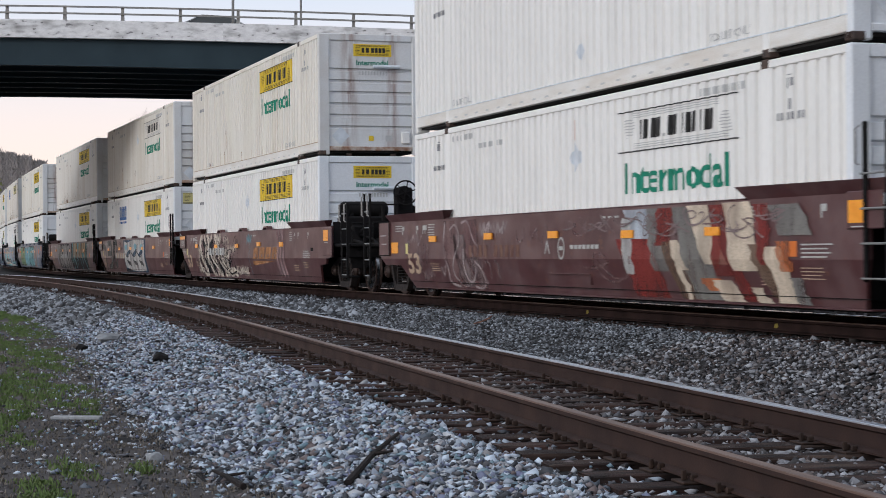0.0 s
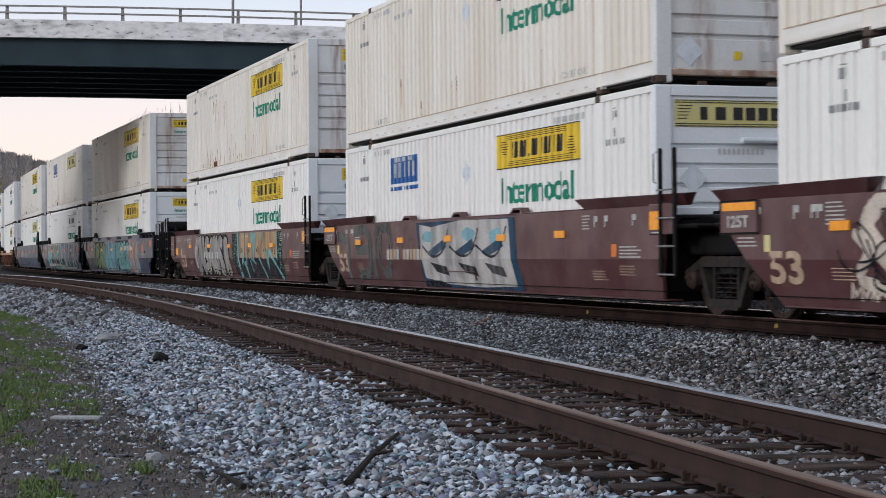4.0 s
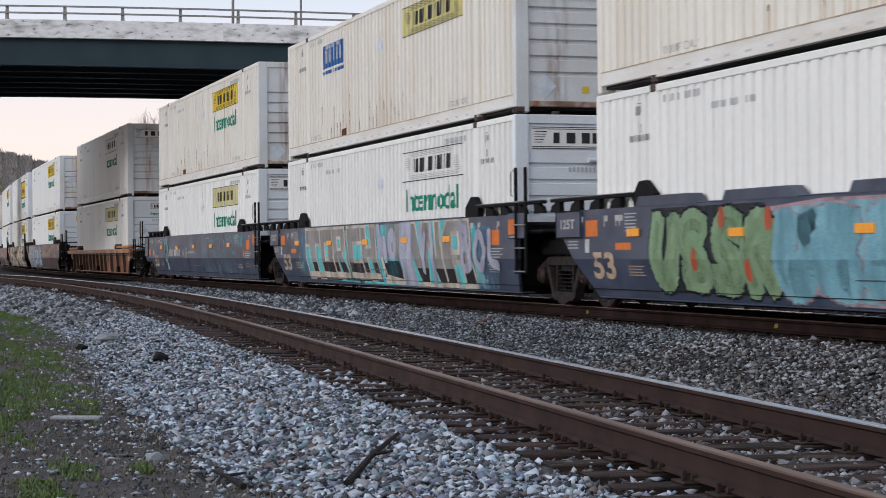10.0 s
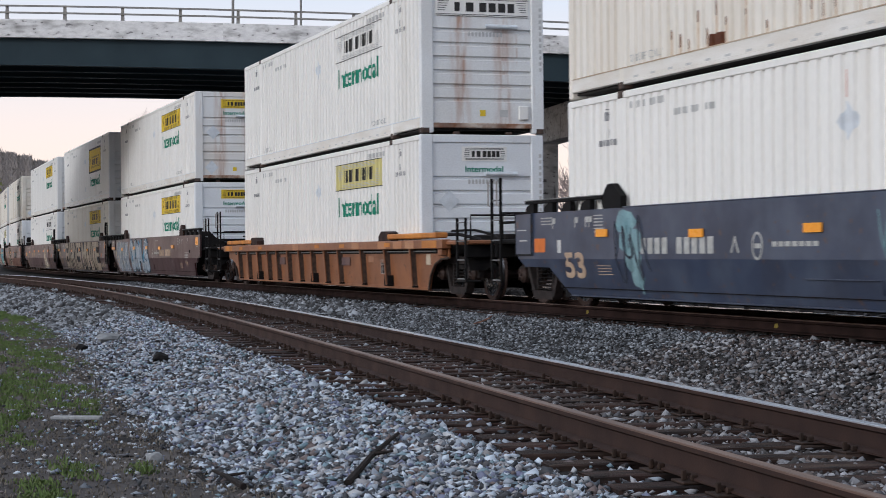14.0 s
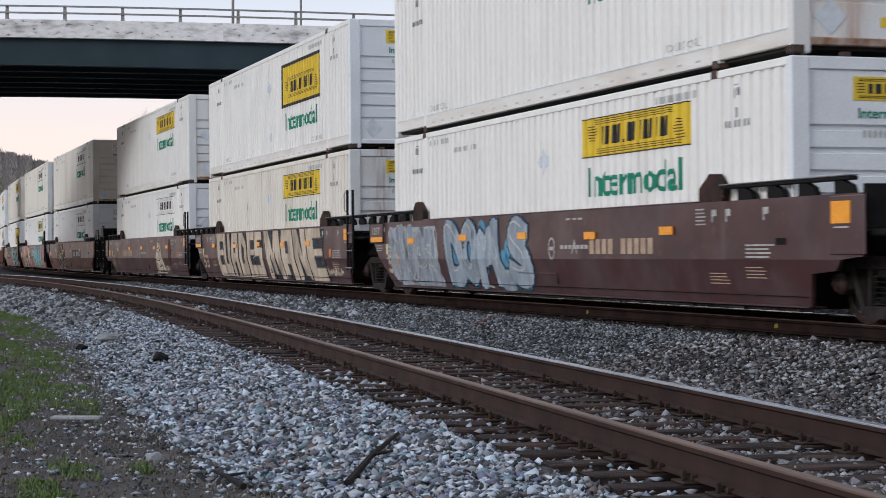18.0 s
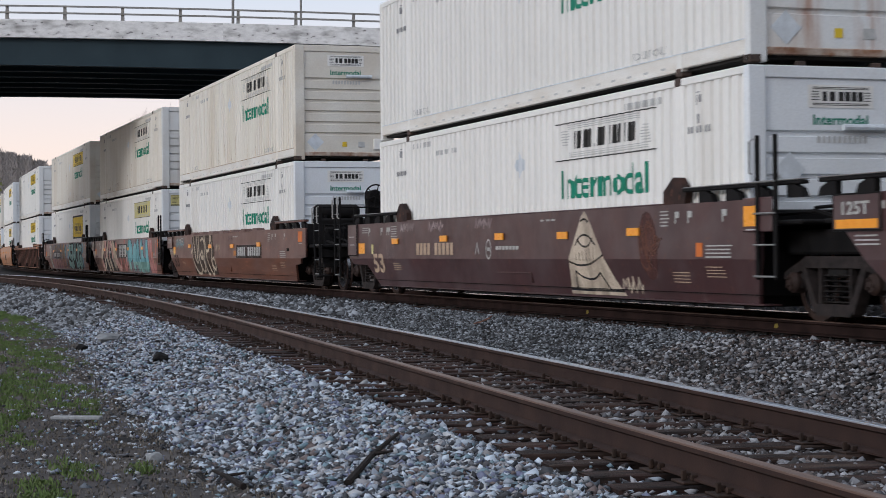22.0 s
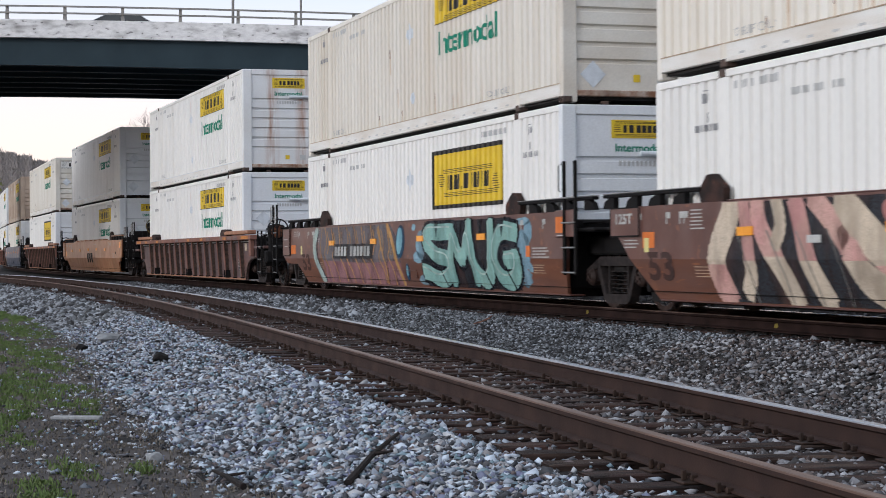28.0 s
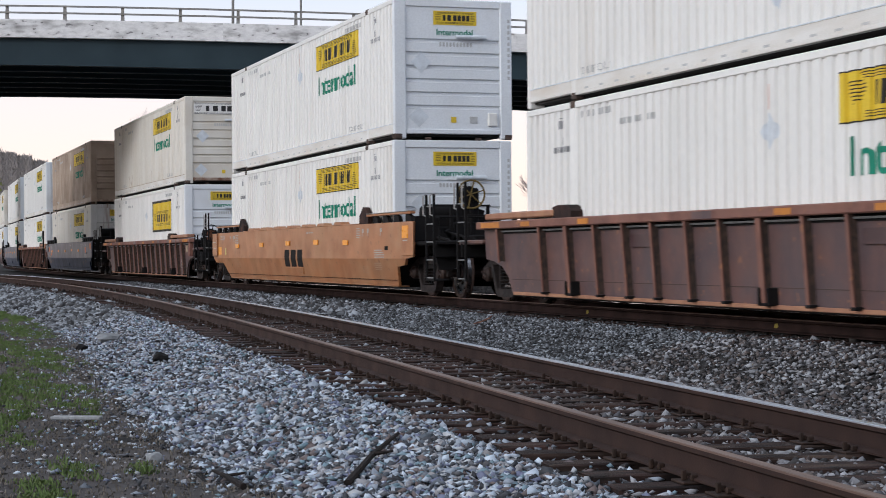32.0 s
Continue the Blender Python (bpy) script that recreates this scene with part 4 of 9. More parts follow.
def laid(rings, lift, lo=None, hi=None):
    """Flat shapes (lists of (x, z)) laid onto the well side, each a hair above the last; lo and hi cut them off at a height."""
    bm = bmesh.new()
    k = 0
    for ring in rings:
        vs = [bm.verts.new((x, lift + 0.00025 * (k % 12), z)) for x, z in ring]
        try:
            bm.faces.new(vs)
        except ValueError:
            pass
        k += 1
    for zc, up in ((lo, -1), (hi, 1)):
        if zc is not None:
            bmesh.ops.bisect_plane(bm, geom=bm.verts[:] + bm.edges[:] + bm.faces[:], plane_co=(0, 0, zc), plane_no=(0, 0, up), dist=1e-5, clear_outer=True)
    bmesh.ops.bisect_plane(bm, geom=bm.verts[:] + bm.edges[:] + bm.faces[:], plane_co=(0, 0, KNEE_Z), plane_no=(0, 0, 1), dist=1e-5)
    for v in bm.verts:
        v.co.y = wall_y(v.co.z) - v.co.y
    for q in bm.faces:
        q.normal_update()
        if q.normal.y > 0:
            q.normal_flip()
    me = bpy.data.meshes.new("laid")
    bm.to_mesh(me)
    bm.free()
    return me


def rect(x0, x1, z0, z1, sl=0.0):
    return [(x0, z0), (x1, z0), (x1 + sl, z1), (x0 + sl, z1)]


def ribbon(points, w):
    """Quads along a bent line of width w."""
    out = []
    for (xa, za), (xb, zb) in zip(points, points[1:]):
        d = math.hypot(xb - xa, zb - za) or 1e-6
        ux, uz = (xb - xa) / d, (zb - za) / d
        nx, nz = -uz * w / 2, ux * w / 2
        e = w * 0.35
        xa2, za2, xb2, zb2 = xa - ux * e, za - uz * e, xb + ux * e, zb + uz * e
        out.append([(xa2 + nx, za2 + nz), (xa2 - nx, za2 - nz), (xb2 - nx, zb2 - nz), (xb2 + nx, zb2 + nz)])
    return out


def clampz(z):
    return min(1.485, max(0.222, z))


def ribbons(strokes, w):
    return [q for st in strokes for q in ribbon(st, w)]


def blob(rng, cx, cz, rx, rz, n=14):
    return [(cx + rx * (1 + rng.uniform(-0.18, 0.18)) * math.cos(2 * math.pi * k / n), clampz(cz + rz * (1 + rng.uniform(-0.18, 0.18)) * math.sin(2 * math.pi * k / n))) for k in range(n)]


def spray(name, color, color2=None):
    key = "spray_" + name
    if key not in M:
        M[key] = surface(key + "_paint", color, color2, 0.6, scale=1.6, fine=14, bump=0.02, dirt=tuple(c * 0.6 for c in color), dirt_amount=0.12, worn=0.5)
    return M[key]


STROKES = {
    "A": [[(0, 0), (0.5, 1), (1, 0)], [(0.22, 0.38), (0.78, 0.38)]], "C": [[(1, 0.85), (0.6, 1), (0.1, 0.8), (0, 0.4), (0.3, 0), (1, 0.12)]],
    "D": [[(0, 0), (0, 1), (0.6, 0.95), (1, 0.6), (0.9, 0.2), (0.5, 0), (0, 0)]], "E": [[(1, 1), (0, 1), (0, 0), (1, 0)], [(0, 0.5), (0.8, 0.5)]],
    "H": [[(0, 0), (0, 1)], [(1, 0), (1, 1)], [(0, 0.5), (1, 0.5)]], "K": [[(0, 0), (0, 1)], [(1, 1), (0.05, 0.45), (1, 0)]],
    "M": [[(0, 0), (0.1, 1), (0.5, 0.3), (0.9, 1), (1, 0)]], "N": [[(0, 0), (0, 1), (1, 0), (1, 1)]], "O": [[(0.5, 1), (0.1, 0.85), (0, 0.5), (0.1, 0.15), (0.5, 0), (0.9, 0.15), (1, 0.5), (0.9, 0.85), (0.5, 1)]],
    "R": [[(0, 0), (0, 1), (0.8, 0.95), (0.9, 0.6), (0, 0.5)], [(0.4, 0.5), (1, 0)]], "S": [[(1, 0.9), (0.5, 1), (0.05, 0.8), (0.3, 0.55), (0.9, 0.4), (0.9, 0.1), (0.4, 0), (0, 0.12)]],
    "T": [[(0, 1), (1, 1)], [(0.5, 1), (0.5, 0)]], "U": [[(0, 1), (0.02, 0.2), (0.5, 0), (0.98, 0.2), (1, 1)]], "V": [[(0, 1), (0.5, 0), (1, 1)]],
    "J": [[(0.9, 1), (0.9, 0.2), (0.45, 0), (0, 0.2)]], "L": [[(0, 1), (0, 0), (1, 0)]], "P": [[(0, 0), (0, 1), (0.8, 0.95), (0.9, 0.6), (0, 0.45)]], "G": [[(1, 0.85), (0.5, 1), (0, 0.6), (0.1, 0.1), (0.7, 0), (1, 0.4), (0.5, 0.42)]],
    "Y": [[(0, 1), (0.5, 0.5), (1, 1)], [(0.5, 0.5), (0.45, 0)]], "W": [[(0, 1), (0.2, 0), (0.5, 0.7), (0.8, 0), (1, 1)]],
}


def fat(strokes, w):
    """Strokes as ribbons with round joints."""
    out = []
    for st in strokes:
        out += ribbon(st, w)
        for x, z in st:
            out.append([(x + w * 0.5 * math.cos(math.pi * k / 4 + 0.39), z + w * 0.5 * math.sin(math.pi * k / 4 + 0.39)) for k in range(8)])
    return [[(x, clampz(z)) for x, z in q] for q in out]


def supple(st, wob, ph):
    """A bent line with its corners rounded and a slow waver."""
    for _ in range(2):
        out = [st[0]]
        for (xa, za), (xb, zb) in zip(st, st[1:]):
            out += [(xa * 0.75 + xb * 0.25, za * 0.75 + zb * 0.25), (xa * 0.25 + xb * 0.75, za * 0.25 + zb * 0.75)]
        st = out + [st[-1]]
    return [(x + wob * math.sin(5.0 * z + 2.1 * x + ph), z + 0.6 * wob * math.sin(4.3 * x + ph)) for x, z in st]


def ragged(rng, x0, x1, z0, z1, lean=0.0, rough=0.07, n=7):
    """An upright patch with torn edges, its foot shifted by lean."""
    left, right = [], []
    for k in range(n + 1):
        t = k / n
        z, sh = z1 + (z0 - z1) * t, lean * t
        left.append((x0 + sh + rng.uniform(-rough, rough), z))
        right.append((x1 + sh + rng.uniform(-rough, rough), z))
    return left + right[::-1]


def leaf(cx, cz, rx, rz, lean=0.0, n=16):
    """A smooth slanted oval."""
    return [(cx + rx * math.cos(2 * math.pi * k / n) - lean * math.sin(2 * math.pi * k / n), cz + rz * math.sin(2 * math.pi * k / n)) for k in range(n)]


def cell(u0, u1, v0, v1):
    return [(u0, v0), (u1, v0), (u1, v1), (u0, v1)]


# what is cut out of a solid block to leave each letter, in units of its width and height
CUTS = {
    "E": [cell(0.46, 1.03, 0.62, 0.80), cell(0.46, 1.03, 0.26, 0.46)], "U": [cell(0.37, 0.63, 0.28, 1.03)],
    "A": [cell(0.40, 0.60, 0.54, 0.76), cell(0.38, 0.62, -0.03, 0.30), [(-0.03, 1.03), (0.20, 1.03), (-0.03, 0.66)]],
    "D": [[(0.38, 0.28), (0.66, 0.32), (0.66, 0.62), (0.38, 0.74)], [(0.62, 1.03), (1.03, 1.03), (1.03, 0.70)]],
    "S": [cell(0.42, 1.03, 0.66, 0.80), cell(-0.03, 0.58, 0.26, 0.44)],
    "T": [cell(-0.03, 0.30, -0.03, 0.64), cell(0.72, 1.03, -0.03, 0.64)], "O": [cell(0.38, 0.60, 0.38, 0.66)],
    "R": [cell(0.40, 0.62, 0.60, 0.78), [(0.38, -0.03), (0.60, -0.03), (0.40, 0.38)], [(1.03, 0.12), (1.03, 0.56), (0.80, 0.42)]],
    "C": [cell(0.42, 1.03, 0.34, 0.66)], "H": [cell(0.38, 0.62, -0.03, 0.34), cell(0.38, 0.62, 0.64, 1.03)],
    "M": [[(0.32, 1.03), (0.66, 1.03), (0.48, 0.56)], [(0.24, -0.03), (0.42, -0.03), (0.33, 0.56)], [(0.56, -0.03), (0.76, -0.03), (0.62, 0.56)]],
    "N": [[(0.34, -0.03), (0.60, -0.03), (0.34, 0.60)], [(0.42, 1.03), (0.66, 1.03), (0.66, 0.44)]],
    "V": [[(0.34, 1.03), (0.66, 1.03), (0.50, 0.42)], [(-0.03, -0.03), (0.28, -0.03), (-0.03, 0.62)], [(0.72, -0.03), (1.03, -0.03), (1.03, 0.62)]],
}


def grown(ring, d):
    """A convex ring pushed outwards by d."""
    cx, cz = sum(q[0] for q in ring) / len(ring), sum(q[1] for q in ring) / len(ring)
    return [(x + d * (1 if x > cx else -1), z + d * (1 if z > cz else -1)) for x, z in ring]


def graffiti(kind, wagon, rng):
    """Spray-painted letters and shapes over a well side."""
    cream, silver = spray("cream", (0.64, 0.535, 0.41), (0.54, 0.45, 0.35)), spray("silver", (0.38, 0.43, 0.49), (0.31, 0.36, 0.42))
    black, white = spray("black", (0.012, 0.014, 0.02)), spray("white", (0.52, 0.52, 0.50))
    teal, mint = spray("teal", (0.22, 0.43, 0.43), (0.17, 0.35, 0.35)), spray("mint", (0.27, 0.44, 0.39), (0.21, 0.38, 0.35))
    pale_blue, tan = spray("pale_blue", (0.23, 0.43, 0.50), (0.18, 0.36, 0.43)), spray("tan", (0.46, 0.31, 0.17), (0.40, 0.27, 0.15))
    olive, pink = spray("olive", (0.22, 0.31, 0.17), (0.17, 0.25, 0.14)), spray("pink", (0.50, 0.22, 0.20), (0.44, 0.20, 0.18))
    grey, red = spray("grey", (0.17, 0.16, 0.15), (0.21, 0.20, 0.18)), spray("red", (0.20, 0.03, 0.025), (0.14, 0.025, 0.02))
    chalk, lilac = spray("chalk", (0.28, 0.43, 0.46), (0.17, 0.30, 0.34)), spray("lilac", (0.46, 0.45, 0.54), (0.40, 0.39, 0.48))
    peach, deep_blue = spray("peach", (0.42, 0.29, 0.25), (0.35, 0.26, 0.23)), spray("deep_blue", (0.02, 0.06, 0.11))
    slate_grey, ghost = spray("shadow_slate", (0.038, 0.048, 0.060), (0.030, 0.038, 0.048)), spray("ghost_white", (0.26, 0.21, 0.205), (0.16, 0.10, 0.10))

    def shape(ring, mt, lift, label):
        return part("graffiti_shape", laid([[(x, clampz(z)) for x, z in ring]], lift), mt, wagon, label)

    def line(points, w, mt, lift, label="sprayed line", wob=0.02):
        return part("graffiti_line", laid(fat([supple(points, wob, points[0][0])], w), lift), mt, wagon, label)

    def scribble(x0, x1, z0, z1, n, w, mt, lift=0.005, label="thin sprayed scrawl"):
        loops = []
        for _ in range(2):
            ph, kx, kz = rng.uniform(0, 6.28), rng.uniform(0.5, 0.9), rng.uniform(0.75, 1.3)
            m = n * 27
            loops.append([(x0 + (x1 - x0) * (i / m) + kx * (x1 - x0) / n * 0.5 * math.cos(kz * i * 0.3 + ph), (z0 + z1) / 2 + (z1 - z0) * 0.48 * math.sin(i * 0.3 + ph) * (0.6 + 0.4 * math.sin(i * 0.123 + ph))) for i in range(m + 1)])
        quads = [q for st in loops for q in ribbon(st, w)]
        tagged(part("graffiti_tag", laid([[(x, clampz(z)) for x, z in q] for q in quads], lift), mt, wagon, label), kind="stuff")

    def scrawl_word(x0, x1, z0, z1, n, w, mt, lift=0.005, label="small sprayed tag"):
        """A row of small angular strokes."""
        step, rows = (x1 - x0) / n, []
        for k in range(n):
            a = x0 + step * k
            rows += ribbon([(a, z0 + rng.uniform(0, 0.3) * (z1 - z0)), (a + step * rng.uniform(0.1, 0.4), z1 - rng.uniform(0, 0.2) * (z1 - z0)), (a + step * rng.uniform(0.4, 0.7), z0 + rng.uniform(0, 0.5) * (z1 - z0)), (a + step * 0.95, z1 - rng.uniform(0.1, 0.6) * (z1 - z0))], w)
        tagged(part("graffiti_tag", laid([[(x, clampz(z)) for x, z in q] for q in rows], lift), mt, wagon, label), kind="stuff")

    def glyph(ch, x0, x1, z0, z1, w, fill, line_mt, lift=0.006, lean=0.0, edge=0.09, shine=None, low=None, low_z=0.7, ph=0.0):
        """One rounded letter: outline below fill, another tone at its foot and a shine on top. lean: how far its foot is pulled to +x."""
        st = [supple([(x0 + w / 2 + u * (x1 - x0 - w) + lean * (0.5 - v), z0 + w / 2 + v * (z1 - z0 - w)) for u, v in q], 0.05, ph) for q in STROKES[ch]]
        lt = part("graffiti_letter", laid(fat(st, w), lift + 0.008), fill, wagon, "sprayed letter")
        part("letter_outline", laid(fat(st, w + edge), lift + 0.003), line_mt, lt)
        if low:
            part("letter_foot", laid(fat(st, w), lift + 0.0112, hi=low_z), low, lt)
        if shine:
            part("letter_shine", laid(ribbons([[(x - w * 0.34, clampz(z + w * 0.30)) for x, z in q] for q in st], 0.032), lift + 0.0125), shine, lt)
        return lt

    def carved(ch, x0, x1, z0, z1, fill, gap, edge_mt, lift=0.006, lean=0.0, edge=0.03, low=None, low_z=0.7, rim=None):
        """One block letter: a leaning slab of paint with its counters painted over it."""
        def put(ring, d=0.0):
            return [(x0 + u * (x1 - x0) + lean * (0.5 - v), clampz(z0 + v * (z1 - z0))) for u, v in ring]
        slab = put(cell(0, 1, 0, 1))
        lt = part("graffiti_letter", laid([slab], lift + 0.002), fill, wagon, "sprayed block letter")
        part("letter_outline", laid([[(x, clampz(z)) for x, z in grown(slab, edge)]], lift), edge_mt, lt)
        if rim:
            part("letter_rim", laid([[(x, clampz(z)) for x, z in grown(slab, edge + 0.03)]], lift - 0.0012), rim, lt)
        if low:
            part("letter_foot", laid([slab], lift + 0.0035, hi=low_z), low, lt)
        for ring in CUTS[ch]:
            hole = put(ring)
            part("counter_edge", laid([[(x, clampz(z)) for x, z in grown(hole, edge)]], lift + 0.005), edge_mt, lt)
            part("counter", laid([hole], lift + 0.0068), gap, lt)
        return lt

    def lobes(x0, x1, n, fill, line_mt, w, z0=0.25, z1=1.46, lift=0.006, edge=0.08, shine=None, lean=0.0, inner=None):
        """Swollen letter-like lobes side by side, joined by turns at head or foot; they spell nothing."""
        step = (x1 - x0) / n
        for k in range(n):
            cx = x0 + step * (k + 0.5)
            h = step * 0.5 - w * 0.42
            wob = rng.uniform(-0.08, 0.08)
            top, bot = z1 - w / 2 - rng.uniform(0, 0.05), z0 + w / 2 + rng.uniform(0, 0.05)
            m = (top + bot) / 2
            st = [[[(-h, bot), (-h - 0.04, m), (-h * 0.4, top), (h, top - 0.12), (h * 0.9, m + 0.05), (-h * 0.3, m)], [(-h * 0.1, m), (h, bot)]],
                  [[(-h, top), (-h * 1.1, m), (-h * 0.7, bot), (h * 0.5, bot + 0.04), (h, m), (h * 0.9, top)]],
                  [[(h, top - 0.06), (0, top), (-h, m + 0.25), (-h * 0.5, m), (h, m - 0.15), (h * 0.7, bot), (-h, bot + 0.05)]],
                  [[(-h, bot), (-h * 0.6, top), (h * 0.1, m + 0.2), (h * 0.7, top), (h, bot)], [(-h * 0.5, m - 0.1), (h * 0.6, m - 0.12)]]][(k + rng.randrange(2)) % 4]
            st = [supple([(cx + x + wob + lean * (0.5 - (z - z0) / (z1 - z0)), z) for x, z in q], 0.04, 2.0 * k) for q in st]
            lt = part("graffiti_letter", laid(fat(st, w), lift + 0.006), fill, wagon, "sprayed bubble letter")
            part("letter_outline", laid(fat(st, w + edge), lift + 0.0005 * (k % 2)), line_mt, lt)
            if inner:
                part("letter_core", laid(fat([q[1:-1] for q in st], w * 0.38), lift + 0.0095), inner, lt)
            if shine:
                part("letter_shine", laid(ribbons([[(x - w * 0.30, clampz(z + w * 0.24)) for x, z in q] for q in st], 0.028), lift + 0.0125), shine, lt)

    if kind == "flames":
        faint = spray("faint_white", (0.17, 0.105, 0.10), (0.12, 0.06, 0.06))
        brown, sky = spray("brown", (0.12, 0.07, 0.045), (0.15, 0.10, 0.07)), spray("sky_white", (0.46, 0.50, 0.55), (0.38, 0.42, 0.47))
        orange = spray("bright_orange", (0.50, 0.16, 0.05), (0.42, 0.13, 0.05))
        pale = spray("pale_scrawl", (0.42, 0.36, 0.35), (0.28, 0.20, 0.20))
        for x, w_, z0, z1, mt in ((-5.75, 0.75, 0.30, 1.46, faint), (-5.15, 0.65, 0.26, 1.20, ghost), (-4.6, 0.75, 0.24, 1.46, faint), (-4.3, 0.55, 0.24, 0.80, ghost)):
            shape(ragged(rng, x, x + w_, z0, z1, 0.25, 0.10, 10), mt, 0.003, "faint white sprayed patch")
        for pts in ([(-5.65, 1.40), (-5.75, 0.95), (-5.45, 0.55), (-5.60, 0.30), (-5.0, 0.28)], [(-5.35, 1.30), (-5.0, 1.44), (-4.75, 1.15), (-5.1, 0.85), (-5.3, 0.50), (-4.9, 0.34)], [(-4.65, 1.40), (-4.35, 1.44), (-4.05, 1.10), (-3.8, 1.00)],
                    [(-4.6, 0.92), (-4.7, 0.50), (-4.35, 0.26), (-4.0, 0.60), (-4.1, 0.85)], [(-3.95, 0.72), (-3.7, 0.60), (-3.62, 0.34), (-3.9, 0.24), (-4.2, 0.27)], [(-5.9, 0.60), (-5.8, 0.42), (-5.62, 0.62)]):
            line(pts, 0.045, pale, 0.0065, "white sprayed outline", 0.03)
        scrawl_word(-8.0, -7.0, 1.00, 1.26, 3, 0.035, pale, 0.006)
        scrawl_word(-7.35, -6.55, 0.56, 1.10, 4, 0.030, ghost, 0.006)
        scrawl_word(-7.15, -6.35, 0.30, 0.62, 4, 0.028, ghost, 0.006)
        scrawl_word(-3.75, -2.35, 1.16, 1.42, 6, 0.045, pale, 0.006)
        for pts in ([(-1.95, 1.26), (-1.85, 1.02), (-1.62, 1.08), (-1.6, 1.30)], [(-1.35, 1.36), (-1.3, 1.02), (-1.05, 1.30), (-0.95, 1.04)], [(-0.8, 1.02), (-0.6, 1.38), (-0.45, 1.05)], [(-3.45, 0.70), (-3.2, 0.68), (-3.3, 0.40)], [(-3.0, 0.72), (-2.8, 0.64), (-2.95, 0.54), (-2.82, 0.44)]):
            line(pts, 0.035, ghost, 0.006, "thin white scrawl", 0.02)
        scribble(0.2, 1.9, 1.10, 1.42, 3, 0.022, ghost, 0.006)
        scribble(1.1, 2.1, 0.40, 1.02, 1, 0.04, faint, 0.006)
        for k, (x0, x1, z0, z1, lean, mt) in enumerate(((2.05, 3.15, 0.24, 1.05, 0.55, red), (2.35, 3.35, 1.05, 1.46, 0.1, sky), (2.25, 2.55, 0.55, 1.35, 0.1, white), (3.05, 3.55, 0.60, 1.46, 0.2, grey),
                                                        (3.45, 3.95, 0.95, 1.46, -0.1, red), (3.55, 4.05, 0.24, 1.0, 0.5, brown), (3.95, 4.75, 0.24, 1.46, 0.45, grey), (3.78, 4.08, 0.62, 1.02, 0.25, cream), (3.98, 4.16, 0.23, 0.66, 0.22, cream),
                                                        (4.35, 4.95, 0.70, 1.47, 0.5, cream), (4.62, 5.2, 0.36, 0.52, 0.2, orange), (5.0, 5.5, 0.55, 1.46, 0.1, red), (4.95, 5.5, 0.23, 0.50, 0.3, cream), (5.5, 5.8, 0.24, 0.62, 0.3, red),
                                                        (5.42, 6.12, 0.62, 1.48, 0.15, cream), (5.95, 6.25, 0.23, 0.42, 0.2, cream), (6.0, 6.45, 0.30, 0.95, 0.5, brown), (6.2, 6.5, 0.7, 1.44, 0.1, red),
                                                        (6.42, 6.85, 0.24, 0.92, 0.25, cream), (6.72, 7.0, 0.62, 0.98, 0.1, orange), (6.55, 7.3, 1.05, 1.42, 0.3, grey), (6.98, 7.25, 0.23, 0.55, 0.12, grey))):
            shape(ragged(rng, x0, x1, z0, z1, lean, 0.055), mt, 0.005 + 0.0007 * k, "torn sprayed colour patch")
        for k in range(7):
            scribble(2.2 + 0.7 * k, 2.8 + 0.7 * k, 1.2 - 0.12 * (k % 3), 1.45, 1, 0.02, ghost, 0.0215)
    elif kind == "scrawl":
        for x0, x1, z0, z1 in ((-5.3, -4.7, 0.3, 1.40), (-4.4, -3.9, 0.3, 1.40), (-3.2, -2.8, 0.24, 1.30), (-2.2, -1.6, 0.3, 1.0)):
            shape(ragged(rng, x0, x1, z0, z1, 0.35, 0.16, 9), black, 0.003, "black sprayed ground")
        bone = spray("bone", (0.62, 0.54, 0.45), (0.53, 0.46, 0.39))
        for k, (x, z, lean, w) in enumerate(((-5.95, 1.05, 0.4, 0.15), (-5.5, 1.40, 0.75, 0.26), (-5.0, 1.42, 0.9, 0.17), (-4.55, 1.40, 0.5, 0.24), (-4.0, 1.44, 0.95, 0.16), (-3.5, 1.42, 0.5, 0.27), (-3.05, 1.40, 0.9, 0.16), (-2.6, 1.42, 0.7, 0.24), (-2.2, 1.0, 0.6, 0.16), (-1.8, 0.92, 0.9, 0.22), (-1.4, 0.90, 0.5, 0.14))):
            b = -1 if k % 3 == 1 else 1
            line([(x, z), (x + 0.35 * b, z - 0.25), (x - 0.1, z - 0.5), (x + lean, 0.42), (x + lean + 0.3 * b, 0.26)], w, bone, 0.006 + 0.0006 * k, "curling cream sprayed stroke", 0.06)
            line([(x + 0.22, z - 0.1), (x + 0.45, z - 0.4), (x + 0.2, z - 0.62), (x + lean + 0.3, 0.36)], 0.035, black, 0.0145 + 0.0003 * k, "black sprayed line", 0.05)
        scribble(-6.0, -0.4, 0.28, 1.42, 7, 0.026, black, 0.020, "black sprayed lines")
        for k in range(11):
            if k != 4:
                shape(rect(-4.35 + 0.22 * k, -4.18 + 0.22 * k, 0.86, 1.06), white, 0.024, "white painted bar")
        scrawl_word(-1.7, -0.4, 0.90, 1.16, 5, 0.05, bone, 0.012)
        scrawl_word(-2.2, -1.3, 1.16, 1.42, 3, 0.04, bone, 0.012)
        scrawl_word(-0.6, 1.05, 0.27, 0.55, 7, 0.055, bone, 0.012)
        scrawl_word(-6.2, -5.6, 0.30, 0.50, 3, 0.045, bone, 0.012)
        rust = spray("faded_orange", (0.40, 0.19, 0.075), (0.33, 0.16, 0.07))
